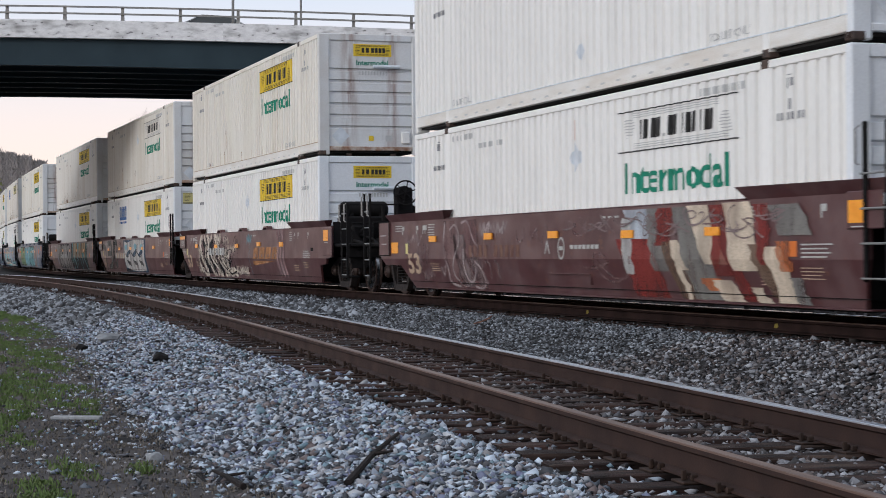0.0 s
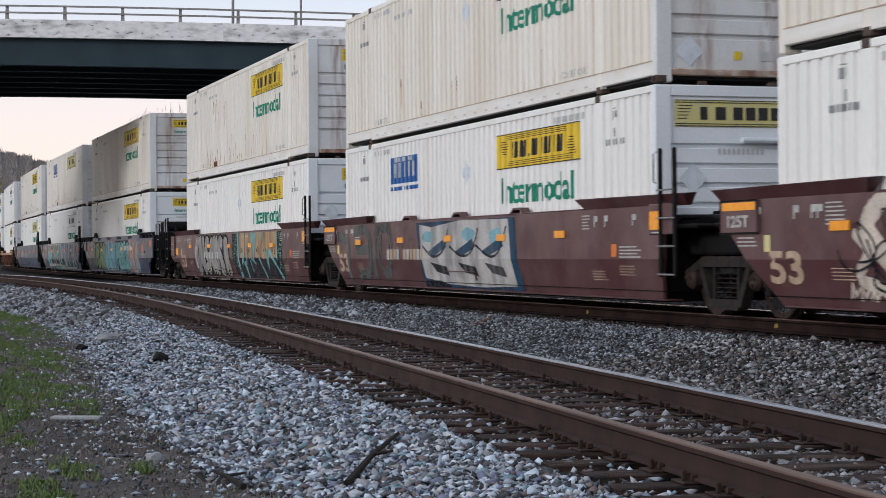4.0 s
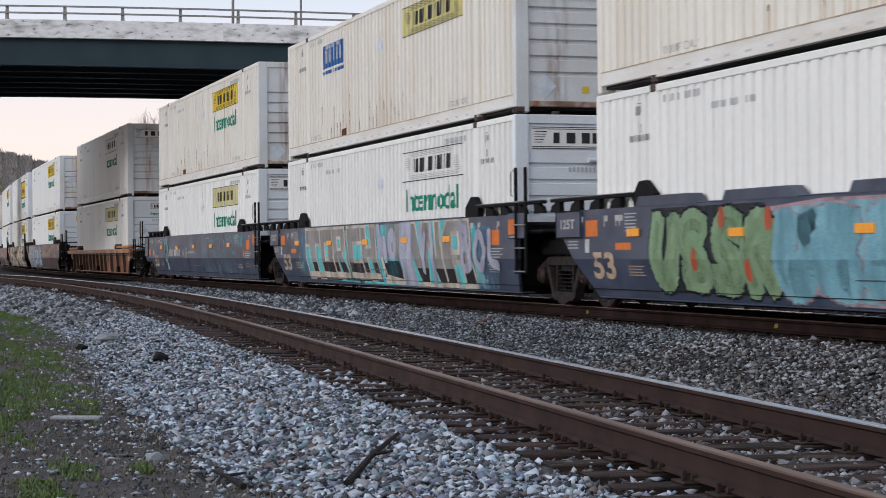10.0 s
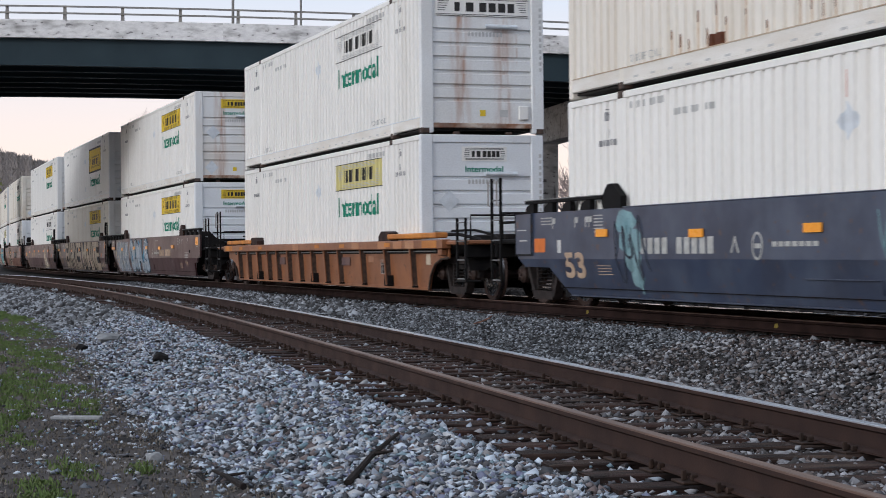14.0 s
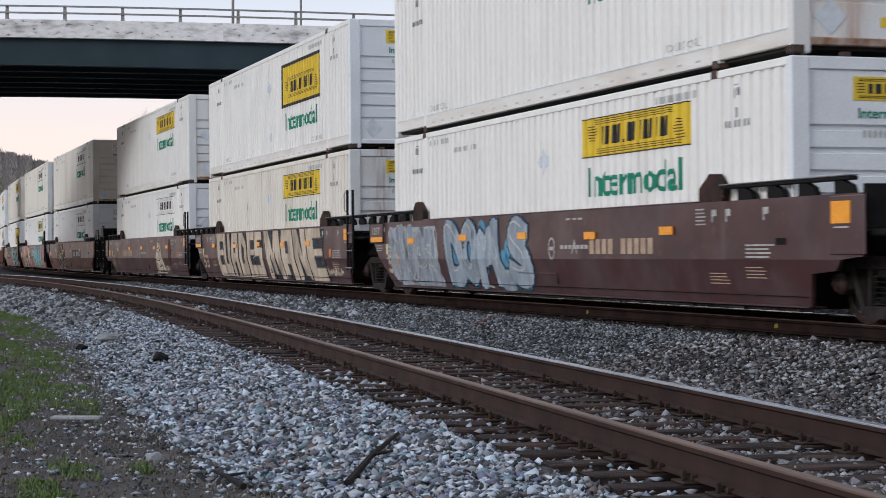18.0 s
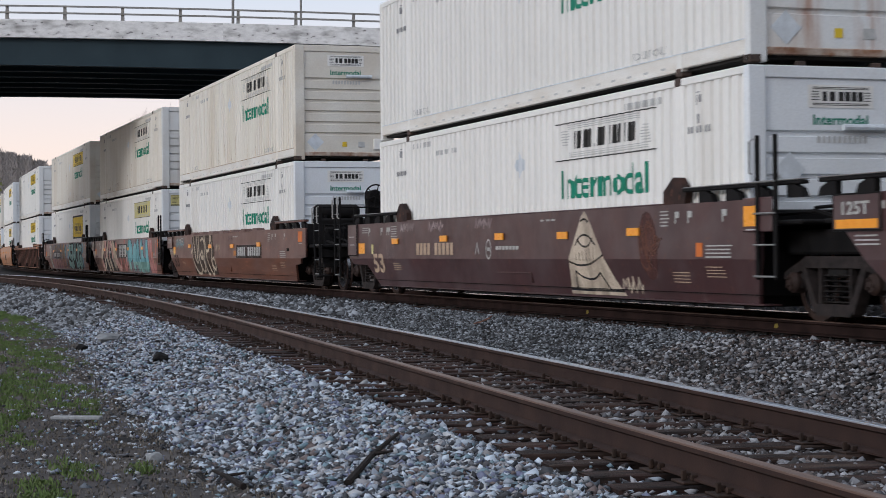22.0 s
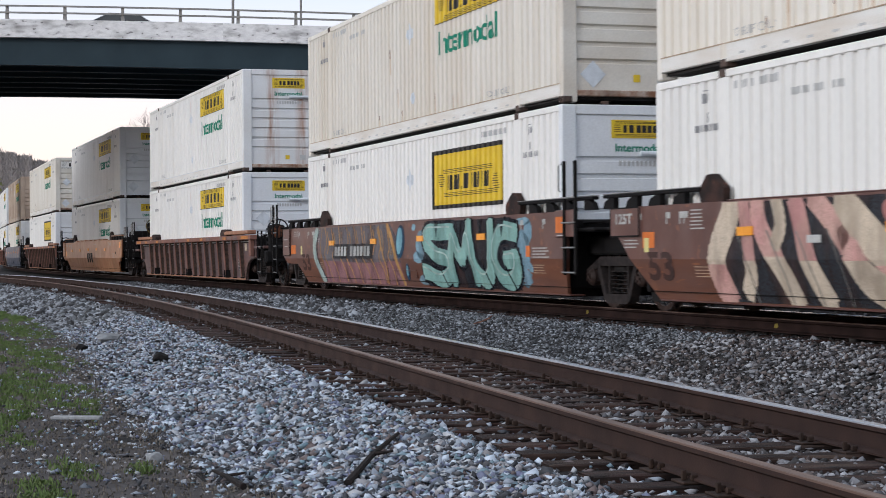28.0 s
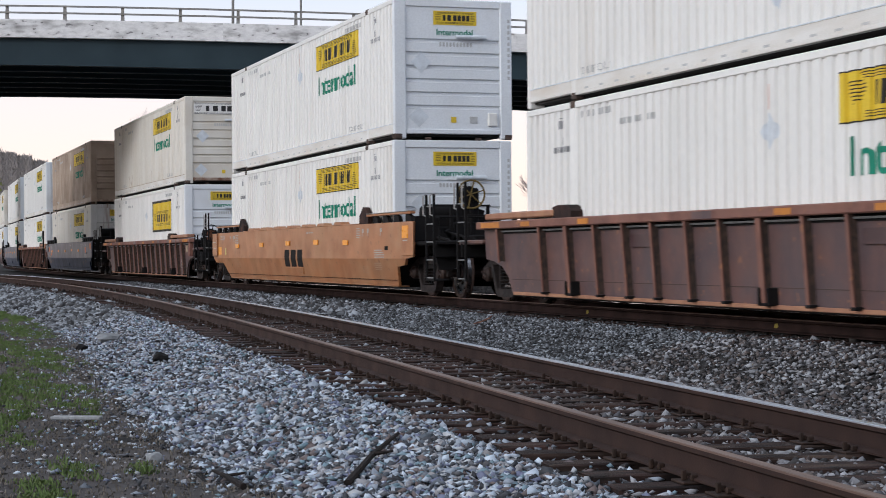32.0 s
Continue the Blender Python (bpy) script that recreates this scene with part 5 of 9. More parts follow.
        for k in range(4):
            x = 1.74 + 0.74 * k
            shape([(x, 0.745), (x + 0.58, 0.745), (x + 0.72, 1.055), (x + 0.14, 1.055)], rust, 0.005, "faded orange logo block")
            shape([(x + 0.26, 0.80), (x + 0.42, 0.80), (x + 0.45, 0.87), (x + 0.29, 0.87)], M["maroon"], 0.0065, "gap in a logo block")
        shape([(1.68, 0.70), (4.48, 0.70), (1.68, 0.565)], rust, 0.005, "faded orange swoosh")
        faded = spray("pale_pink", (0.36, 0.25, 0.25), (0.24, 0.15, 0.15))
        for x in (4.6, 4.9, 5.2):
            line([(x, 1.42), (x + 0.12, 1.0), (x + 0.02, 0.7), (x + 0.22, 0.34)], 0.16, faded, 0.006, "faint pale pink stroke")
        line([(1.15, 1.40), (1.35, 1.1), (1.2, 0.8), (1.42, 0.3)], 0.035, chalk, 0.006, "thin pale line")
        scrawl_word(1.0, 1.6, 1.15, 1.42, 3, 0.06, chalk, 0.006)
    elif kind == "face":
        haze = spray("haze_grey", (0.105, 0.105, 0.098), (0.085, 0.085, 0.082))
        for pts in ([(-8.0, 1.25), (-7.2, 1.2), (-7.1, 0.8), (-7.2, 0.35)], [(-6.6, 1.35), (-5.6, 1.40), (-5.4, 0.9), (-5.5, 0.42), (-6.4, 0.42)], [(-6.5, 0.95), (-5.6, 0.95)], [(-5.2, 0.40), (-4.95, 1.38)], [(-4.7, 1.35), (-4.75, 0.48), (-4.0, 0.46), (-3.95, 1.40), (-4.6, 1.40)]):
            line(pts, 0.22, haze, 0.004, "faded grey-green block stroke", 0.0)
        scrawl_word(-3.75, -2.75, 1.24, 1.45, 4, 0.055, ghost, 0.007)
        scrawl_word(-3.65, -2.45, 0.98, 1.22, 4, 0.055, ghost, 0.007)
        for k in range(11):
            if k != 4:
                shape(rect(-4.20 + 0.22 * k, -4.03 + 0.22 * k, 0.745, 0.95), M["numeral"] if k % 3 else M["white_ink"], 0.008, "cream painted bar")
        shape([(-2.25, 1.46), (3.1, 1.46), (3.3, 0.23), (-1.95, 0.23)], deep_blue, 0.004, "dark blue sprayed ground")
        shape([(-2.05, 1.42), (-1.3, 1.36), (0.3, 1.46), (2.8, 1.44), (3.0, 0.30), (1.2, 0.26), (-0.6, 0.30), (-1.85, 0.40)], spray("bone_white", (0.52, 0.49, 0.46), (0.44, 0.42, 0.40)), 0.007, "white sprayed letters")
        for x, z, rx, rz in ((-1.5, 1.18, 0.32, 0.12), (0.8, 1.2, 0.35, 0.13), (2.2, 1.15, 0.3, 0.14)):
            shape(blob(rng, x, z, rx, rz), pale_blue, 0.010, "blue sprayed patch")
        for x in (-1.5, 0.1, 1.5):
            shape([(x, 0.90), (x + 0.9, 1.12), (x + 1.1, 0.98), (x + 0.3, 0.80)], deep_blue, 0.011, "dark gap between letters")
            shape([(x + 0.1, 0.70), (x + 1.0, 0.62), (x + 1.1, 0.45), (x + 0.4, 0.52)], black, 0.011, "dark gap between letters")
            line([(x - 0.3, 1.0), (x + 0.3, 0.78), (x + 0.9, 0.86), (x + 1.2, 1.3)], 0.045, black, 0.013, "black sprayed outline")
        shape([(-1.9, 0.34), (-1.0, 0.36), (-0.2, 0.24), (-1.95, 0.23)], black, 0.012, "black sprayed shadow")
    elif kind == "teal_drip":
        warm = spray("warm_grey", (0.36, 0.335, 0.31), (0.29, 0.27, 0.25))
        shape([(-5.45, 1.30), (-4.6, 1.46), (-0.7, 1.46), (-0.45, 0.9), (-0.35, 0.30), (-2.0, 0.23), (-4.7, 0.23), (-5.1, 0.6)], spray("soot", (0.016, 0.016, 0.018)), 0.003, "dark sprayed ground")
        shape(ragged(rng, -5.66, -5.15, 0.45, 1.15, 0.15, 0.05), lilac, 0.0035, "pale sprayed fringe")
        lobes(-5.2, -0.45, 7, warm, black, 0.33, 0.24, 1.47, lift=0.005, edge=0.09, lean=0.35)
        for k in range(9):
            x = -4.7 + 0.5 * k
            line([(x, 0.50 - 0.06 * (k % 3)), (x + 0.3, 0.44 - 0.05 * (k % 2)), (x + 0.42, 0.30)], 0.035, black, 0.015, "black sprayed line")
        for k in range(11):
            if k not in (4,):
                shape(rect(-4.02 + 0.245 * k, -3.84 + 0.245 * k, 0.755, 0.955), white, 0.020, "white painted bar")
        moss = spray("moss_black", (0.022, 0.032, 0.028))
        shape([(0.05, 1.46), (0.80, 1.46), (0.95, 0.24), (0.45, 0.30), (0.1, 0.7)], moss, 0.003, "dark speckled panel")
        shape([(5.50, 1.46), (6.15, 1.46), (6.25, 0.5), (6.15, 0.23), (5.55, 0.5)], moss, 0.003, "dark speckled panel")
        flecks = []
        for k in range(110):
            x, z = (rng.uniform(0.12, 0.8), rng.uniform(0.5, 1.44)) if k % 2 else (rng.uniform(5.6, 6.15), rng.uniform(0.5, 1.44))
            flecks.append(rect(x, x + 0.05, z, z + 0.025, 0.02))
        tagged(part("speckle", laid(flecks, 0.006), mint, wagon, "pale green sprayed flecks"), kind="stuff")
        shape([(0.80, 0.785), (5.75, 0.785), (6.10, 0.225), (0.95, 0.225)], spray("night", (0.026, 0.028, 0.034)), 0.0035, "black sprayed lower panel")
        for x0, x1, dip in ((1.05, 1.72, 0.0), (1.78, 2.62, 0.02), (3.02, 3.72, 0.0), (3.80, 4.62, 0.03), (4.66, 5.58, 0.0)):
            shape([(x0, 1.46), (x1, 1.46), (x1 + 0.05, 0.79), (x0 + 0.35 * (x1 - x0), 0.775 - dip), (x0 + 0.02, 0.80)], tan, 0.0045, "tan sprayed letter block")
        for pts, w in (([(0.84, 1.46), (0.88, 0.9), (1.0, 0.4), (1.12, 0.24)], 0.20), ([(1.70, 1.46), (1.72, 1.05), (1.62, 0.80), (1.35, 0.62)], 0.10), ([(1.38, 0.90), (1.62, 0.55), (1.95, 0.62), (2.1, 0.95)], 0.08), ([(1.78, 0.62), (1.85, 0.42), (1.99, 0.24)], 0.14),
                       ([(2.35, 0.85), (2.5, 0.62), (2.62, 0.40)], 0.05), ([(2.62, 0.75), (2.85, 0.70), (3.1, 0.62)], 0.07), ([(3.55, 0.80), (3.8, 0.55), (4.22, 0.23)], 0.085), ([(4.9, 0.90), (5.4, 0.62), (6.02, 0.24)], 0.12), ([(5.60, 1.46), (5.62, 0.80)], 0.10)):
            line(pts, w, teal, 0.008, "teal sprayed drip", 0.01)
        for ring in ([(2.45, 1.46), (3.20, 1.46), (2.98, 0.95), (2.90, 0.70), (2.75, 0.95)], [(3.65, 1.46), (3.9, 1.46), (3.78, 1.1)], [(4.25, 1.0), (4.9, 1.0), (4.75, 0.78), (4.55, 0.45), (4.45, 0.75)]):
            shape(ring, teal, 0.009, "teal sprayed wedge")
        for x, rz in ((1.3, 0.10), (1.45, 0.07), (2.1, 0.12), (2.35, 0.05), (3.25, 0.06), (3.45, 0.13), (4.1, 0.05), (4.35, 0.06), (5.1, 0.07), (5.38, 0.14)):
            shape(leaf(x, 0.98, 0.045, rz), black, 0.010, "black sprayed dot")
        scrawl_word(6.25, 6.75, 0.95, 1.40, 2, 0.05, ghost)
        line([(6.5, 0.95), (6.75, 0.82), (6.6, 0.70), (6.45, 0.80), (6.6, 0.9)], 0.045, ghost, 0.005)
    elif kind == "bubbles":
        fern, dusty = spray("fern", (0.20, 0.30, 0.17), (0.26, 0.35, 0.21)), spray("dusty_pink", (0.40, 0.27, 0.29), (0.33, 0.24, 0.27))
        shape(ragged(rng, -5.7, -2.5, 0.32, 1.46, 0.1, 0.1), spray("night", (0.026, 0.028, 0.034)), 0.003, "black sprayed ground")
        lobes(-5.7, -2.35, 4, fern, black, 0.40, 0.25, 1.46, lift=0.005, edge=0.07, inner=olive)
        for x, z in ((-3.65, 1.30), (-3.0, 0.62), (-4.45, 0.75), (-2.45, 1.25)):
            shape(blob(rng, x, z, 0.09, 0.15), spray("vermilion", (0.50, 0.10, 0.05)), 0.018, "red sprayed accent")
        shape([(-2.45, 1.40), (-1.2, 1.47), (0.5, 1.46), (0.72, 0.6), (0.62, 0.23), (-0.9, 0.24), (-1.9, 0.45), (-2.45, 0.8)], dusty, 0.0035, "pink sprayed rim")
        shape([(-2.36, 1.36), (-1.2, 1.43), (0.4, 1.42), (0.62, 0.6), (0.52, 0.26), (-0.8, 0.28), (-1.8, 0.50), (-2.36, 0.85)], pale_blue, 0.0045, "pale blue sprayed cloud")
        lobes(-2.35, 0.6, 3, pale_blue, dusty, 0.52, 0.26, 1.45, lift=0.006, edge=0.05)
        shape(ragged(rng, 0.7, 4.2, 0.30, 1.46, 0.1, 0.08), spray("night", (0.026, 0.028, 0.034)), 0.003, "black sprayed ground")
        lobes(0.75, 4.25, 5, teal, black, 0.38, 0.24, 1.46, lift=0.005, edge=0.08, inner=spray("deep_teal", (0.13, 0.25, 0.27)))
        shape([(4.2, 1.46), (6.3, 1.46), (6.45, 0.5), (6.4, 0.225), (4.5, 0.23), (4.3, 0.7)], peach, 0.0045, "peach sprayed cloud")
        lobes(4.25, 6.4, 2, peach, dusty, 0.50, 0.24, 1.46, lift=0.006, edge=0.06)
        for x, z in ((4.5, 0.55), (4.45, 1.2), (5.5, 1.28), (5.35, 0.62), (6.0, 0.42)):
            shape(blob(rng, x, z, 0.13, 0.17), pale_blue, 0.019, "pale blue sprayed spot")
        shape(ragged(rng, 6.32, 6.66, 0.24, 1.30, 0.06, 0.05), pale_blue, 0.010, "pale blue sprayed edge")
        for x in (3.1, 3.5, 3.9, 4.35, 4.7):
            shape(rect(x, x + 0.26, 1.06, 1.24), M["grey_ink"], 0.0225, "faded painted bar")
    elif kind == "blocks":
        turquoise = spray("turquoise", (0.17, 0.56, 0.58), (0.13, 0.47, 0.52))
        stone, soot = spray("stone_grey", (0.31, 0.29, 0.28), (0.24, 0.225, 0.215)), spray("soot", (0.016, 0.016, 0.018))
        bone, blue_haze = spray("bone", (0.62, 0.54, 0.45), (0.53, 0.46, 0.39)), spray("blue_haze", (0.12, 0.20, 0.29), (0.08, 0.13, 0.19))
        shape(ragged(rng, -6.15, -5.1, 0.30, 1.40, 0.5, 0.1), blue_haze, 0.0025, "hazy blue sprayed edge")
        shape(ragged(rng, 6.4, 7.4, 0.24, 1.35, 0.3, 0.12), blue_haze, 0.0025, "hazy blue sprayed edge")
        scrawl_word(-6.15, -5.75, 0.30, 0.80, 2, 0.05, chalk, 0.005)
        shape([(-5.4, 1.30), (0.9, 1.46), (6.6, 1.40), (6.9, 0.30), (3.0, 0.225), (-0.2, 0.225), (-5.0, 0.30), (-5.2, 0.8)], turquoise, 0.003, "turquoise sprayed ground")
        shape([(-1.75, 0.9), (-1.5, 0.9), (-0.75, 0.235), (-1.05, 0.225)], soot, 0.0055, "black sprayed diagonal")
        for k, (ch, x0, x1) in enumerate((("T", -5.40, -4.05), ("O", -4.05, -2.98), ("R", -2.96, -1.90), ("C", -1.72, -0.62), ("H", -0.60, 0.52))):
            carved(ch, x0 + 0.05, x1 - 0.04, 0.38, 1.42, stone, turquoise, bone, 0.006 + 0.0008 * (k % 2), lean=0.28, edge=0.07, low=soot, low_z=0.68, rim=soot)
            shape([(x0 + 0.22, 0.34), (x1 + 0.12, 0.34), (x1 + 0.10, 0.45), (x0 + 0.20, 0.47)], bone, 0.0165, "cream sprayed foot")
        line([(0.62, 1.42), (0.75, 1.15), (0.85, 0.85), (1.05, 1.2), (1.2, 0.8)], 0.26, lilac, 0.016, "lilac sprayed stroke")
        shape([(0.95, 0.72), (2.05, 0.72), (2.3, 0.34), (1.05, 0.36)], soot, 0.012, "black sprayed shadow")
        shape([(0.85, 0.80), (1.0, 0.80), (1.1, 0.44), (2.5, 0.33), (2.9, 0.23), (0.95, 0.25)], bone, 0.013, "cream sprayed foot")
        shape([(1.2, 1.46), (2.2, 1.46), (2.15, 0.75), (1.35, 0.80)], stone, 0.010, "grey sprayed letter block")
        shape(leaf(1.65, 1.05, 0.30, 0.34, 0.05), lilac, 0.015, "lilac sprayed ring")
        shape(leaf(1.68, 1.0, 0.07, 0.11, 0.02), stone, 0.017, "grey centre of a ring")
        shape(ragged(rng, 2.14, 2.95, 0.24, 1.48, 0.1, 0.04), lilac, 0.019, "broad lilac sprayed bar")
        for k, (ch, x0, x1) in enumerate((("V", 2.95, 4.05), ("N", 3.75, 4.75), ("A", 4.85, 6.35))):
            carved(ch, x0, x1, 0.32, 1.45, stone, turquoise, bone, 0.006 + 0.0008 * (k % 2), lean=0.25, edge=0.09, low=soot, low_z=0.58, rim=soot)
        for pts in ([(3.5, 1.36), (3.7, 0.9), (3.6, 0.4), (3.8, 1.2)], [(4.1, 1.4), (4.3, 0.8), (4.2, 0.3)], [(5.85, 1.36), (6.0, 0.9), (5.95, 0.55), (6.4, 0.62), (6.35, 0.95), (6.0, 0.98), (6.3, 1.2), (5.9, 1.36)],
                    [(6.75, 1.2), (6.6, 0.85), (6.9, 0.55), (7.15, 0.85), (6.95, 1.2), (6.75, 1.2)], [(7.4, 1.2), (7.35, 0.7), (7.75, 0.65)]):
            line(pts, 0.17, lilac, 0.0195, "lilac sprayed stroke")
        scrawl_word(6.5, 7.1, 0.24, 0.52, 3, 0.05, chalk, 0.012)
    elif kind == "chalk":
        for k, (x, z, rx, rz) in enumerate(((-5.5, 1.30, 0.34, 0.17), (-5.35, 1.02, 0.44, 0.20), (-5.25, 0.74, 0.30, 0.18), (-5.18, 0.50, 0.20, 0.14))):
            shape(blob(rng, x, z, rx, rz), chalk, 0.004 + 0.0004 * k, "pale blue sprayed figure")
        scribble(-5.9, -4.8, 0.40, 1.40, 3, 0.028, spray("slate_line", (0.05, 0.06, 0.085)), 0.010)
        line([(-5.1, 0.45), (-5.06, 0.30)], 0.05, chalk, 0.006)
        for x in (1.1, 3.85):
            for pts in ([(0.05, 0.90), (0.15, 1.28), (0.5, 1.34), (0.62, 0.98), (0.25, 0.92), (0.22, 0.62), (0.42, 0.32), (0.56, 0.55), (0.40, 0.80)], [(0.75, 1.42), (0.72, 0.95), (0.88, 0.48), (1.2, 0.30), (1.42, 0.52), (1.38, 0.95)],
                        [(1.05, 1.18), (1.3, 0.98), (1.6, 1.40), (1.75, 1.0), (1.68, 0.55), (1.78, 0.36)], [(1.55, 1.05), (1.72, 0.86), (2.0, 1.02), (2.2, 0.70), (2.35, 0.40)], [(0.62, 0.70), (0.75, 0.42), (0.85, 0.24)], [(-0.05, 1.3), (-0.02, 1.0), (0.1, 0.8)],
                        [(0.8, 1.44), (1.2, 1.22), (1.5, 1.44)], [(1.75, 1.46), (2.1, 1.28), (2.4, 1.42)]):
                line([(x + u, z) for u, z in pts], 0.034, chalk, 0.005, "thin pale blue outline", 0.015)
            shape(leaf(x + 2.42, 0.42, 0.13, 0.15), chalk, 0.005, "pale blue sprayed dot")
            shape(leaf(x + 2.42, 0.42, 0.09, 0.11), M["slate"], 0.0062, "hollow of a sprayed dot")
        scribble(6.3, 7.1, 1.10, 1.44, 3, 0.06, chalk)
    elif kind == "silver":
        glow = spray("blue_rim", (0.035, 0.085, 0.13), (0.03, 0.06, 0.09))
        frost = spray("frost", (0.36, 0.40, 0.46), (0.28, 0.31, 0.36))
        for x0, x1 in ((-7.6, -6.7), (-6.9, -5.6), (-5.9, -4.9)):
            shape(ragged(rng, x0, x1, 0.24, 1.38, 0.3, 0.12, 9), silver, 0.0035, "silver sprayed ground")
        lobes(-7.75, -4.85, 4, frost, white, 0.20, 0.28, 1.44, lift=0.005, edge=0.06, lean=0.25)
        scribble(-7.8, -4.8, 0.30, 1.40, 4, 0.022, white, 0.020, "white sprayed lines")
        for k in range(4):
            line([(-7.95, 1.02 - 0.09 * k), (-7.65, 0.98 - 0.06 * k)], 0.03, white, 0.012, "white sprayed ray")
        bright = spray("sky_blue", (0.12, 0.33, 0.50), (0.10, 0.28, 0.43))
        for x, z, rx, rz in ((-3.70, 0.85, 0.16, 0.36), (-2.95, 0.88, 0.14, 0.34), (-2.25, 1.32, 0.18, 0.12), (-2.2, 0.75, 0.20, 0.28), (-0.95, 0.88, 0.20, 0.22), (-1.15, 0.72, 0.2, 0.2)):
            shape(leaf(x, z, rx, rz, 0.06), bright, 0.0045, "blue sprayed counter")
        for k, (ch, x0, x1) in enumerate((("D", -4.28, -3.15), ("O", -3.35, -2.45), ("M", -2.58, -1.48), ("L", -1.72, -0.85), ("S", -1.05, 0.05))):
            glyph(ch, x0, x1, 0.25, 1.46, 0.36, silver, glow, 0.006 + 0.0006 * (k % 2), lean=0.22, edge=0.10, shine=white, ph=1.1 * k)
        line([(-2.72, 0.50), (-2.45, 0.42), (-2.2, 0.30), (-1.9, 0.26)], 0.03, white, 0.0195, "white sprayed line")
    elif kind == "cream":
        glow = spray("tan_rim", (0.17, 0.10, 0.075), (0.13, 0.08, 0.06))
        shape([(-5.85, 1.42), (0.25, 1.47), (0.2, 0.9), (0.52, 0.225), (-5.45, 0.23)], slate_grey, 0.003, "slate sprayed ground")
        shape([(0.9, 0.60), (1.3, 1.3), (5.2, 1.40), (6.6, 1.46), (6.5, 0.9), (6.95, 0.225), (0.95, 0.225)], slate_grey, 0.003, "slate sprayed ground")
        for k, (ch, x0, x1) in enumerate((("E", -5.80, -4.72), ("U", -4.86, -3.76), ("A", -3.82, -2.72), ("D", -2.76, -1.60), ("E", -1.68, -0.62), ("S", -0.78, 0.36))):
            carved(ch, x0 + 0.04, x1 - 0.17, 0.29, 1.475, cream, slate_grey, glow, 0.006 + 0.0008 * (k % 2), lean=0.30, edge=0.025, rim=black)
        shape([(-5.55, 0.285), (0.42, 0.265), (0.46, 0.238), (-5.5, 0.255)], cream, 0.012, "cream sprayed base line")
        for k in range(9):
            x = -5.2 + 0.62 * k
            line([(x, 1.02 - 0.25 * (k % 2)), (x + 0.2, 1.06 - 0.25 * (k % 2))], 0.018, white, 0.0195, "white sprayed glint")
        for k, (ch, x0, x1) in enumerate((("M", 0.55, 2.45), ("A", 2.30, 3.85), ("N", 3.70, 5.15), ("E", 5.00, 6.65))):
            carved(ch, x0 + 0.05, x1 - 0.20, 0.235, 1.478, cream, slate_grey, glow, 0.006 + 0.0008 * (k % 2), lean=0.55, edge=0.025, rim=black)
        for x in (1.35, 2.75, 4.45):
            shape([(x, 0.36), (x + 0.5, 0.34), (x + 0.75, 0.225), (x - 0.1, 0.225)], black, 0.020, "black sprayed gap")
        scrawl_word(6.75, 8.05, 0.36, 0.54, 6, 0.05, cream, 0.006)
    elif kind == "cone":
        shape([(2.60, 0.235), (4.62, 0.235), (4.35, 0.45), (3.45, 1.40), (3.32, 1.49), (3.20, 1.40), (2.72, 0.80)], cream, 0.004, "cream sprayed cone")
        for pts in ([(2.62, 0.30), (4.55, 0.30)], [(2.74, 0.72), (3.1, 0.66), (3.6, 0.70), (4.0, 0.82)], [(2.92, 0.58), (3.2, 0.48), (3.6, 0.46), (3.82, 0.56)], [(2.98, 0.98), (3.15, 1.12), (3.45, 1.14), (3.72, 0.98)], [(3.2, 1.34), (3.34, 1.38), (3.48, 1.32)], [(3.05, 1.06), (3.25, 0.95), (3.5, 0.96), (3.62, 1.08)], [(2.92, 0.58), (2.88, 0.32)], [(3.82, 0.56), (4.1, 0.32)]):
            line(pts, 0.030, black, 0.009, "black sprayed line", 0.005)
        for k in range(6):
            line([(3.0 + 0.13 * k, 0.84 + 0.02 * k), (3.02 + 0.13 * k, 0.74)], 0.014, black, 0.0095, "fine black sprayed line", 0.0)
        scrawl_word(4.55, 5.25, 0.28, 0.52, 4, 0.035, cream)
        for x in (-5.95, -4.14, -1.53):
            scrawl_word(x, x + 0.85, 1.29, 1.47, 4, 0.045, spray("pale_scrawl", (0.42, 0.36, 0.35), (0.28, 0.20, 0.20)))
        scrawl_word(-7.0, -6.3, 0.62, 1.15, 3, 0.02, ghost)
        shape(leaf(5.55, 0.95, 0.30, 0.48, 0.05), spray("rust_ghost", (0.085, 0.035, 0.03)), 0.0035, "faint red sprayed figure")
        scribble(5.25, 5.9, 0.6, 1.34, 2, 0.03, spray("rust_line", (0.16, 0.07, 0.045)), 0.006, "faint orange lines")
    elif kind == "loops":
        moss = spray("moss_brown", (0.075, 0.055, 0.042), (0.06, 0.045, 0.036))
        scrawl_word(-7.6, -6.1, 1.08, 1.40, 7, 0.035, chalk)
        shape(ragged(rng, -4.75, -1.35, 0.27, 1.46, 0.35, 0.12, 9), moss, 0.0035, "dark brown sprayed ground")
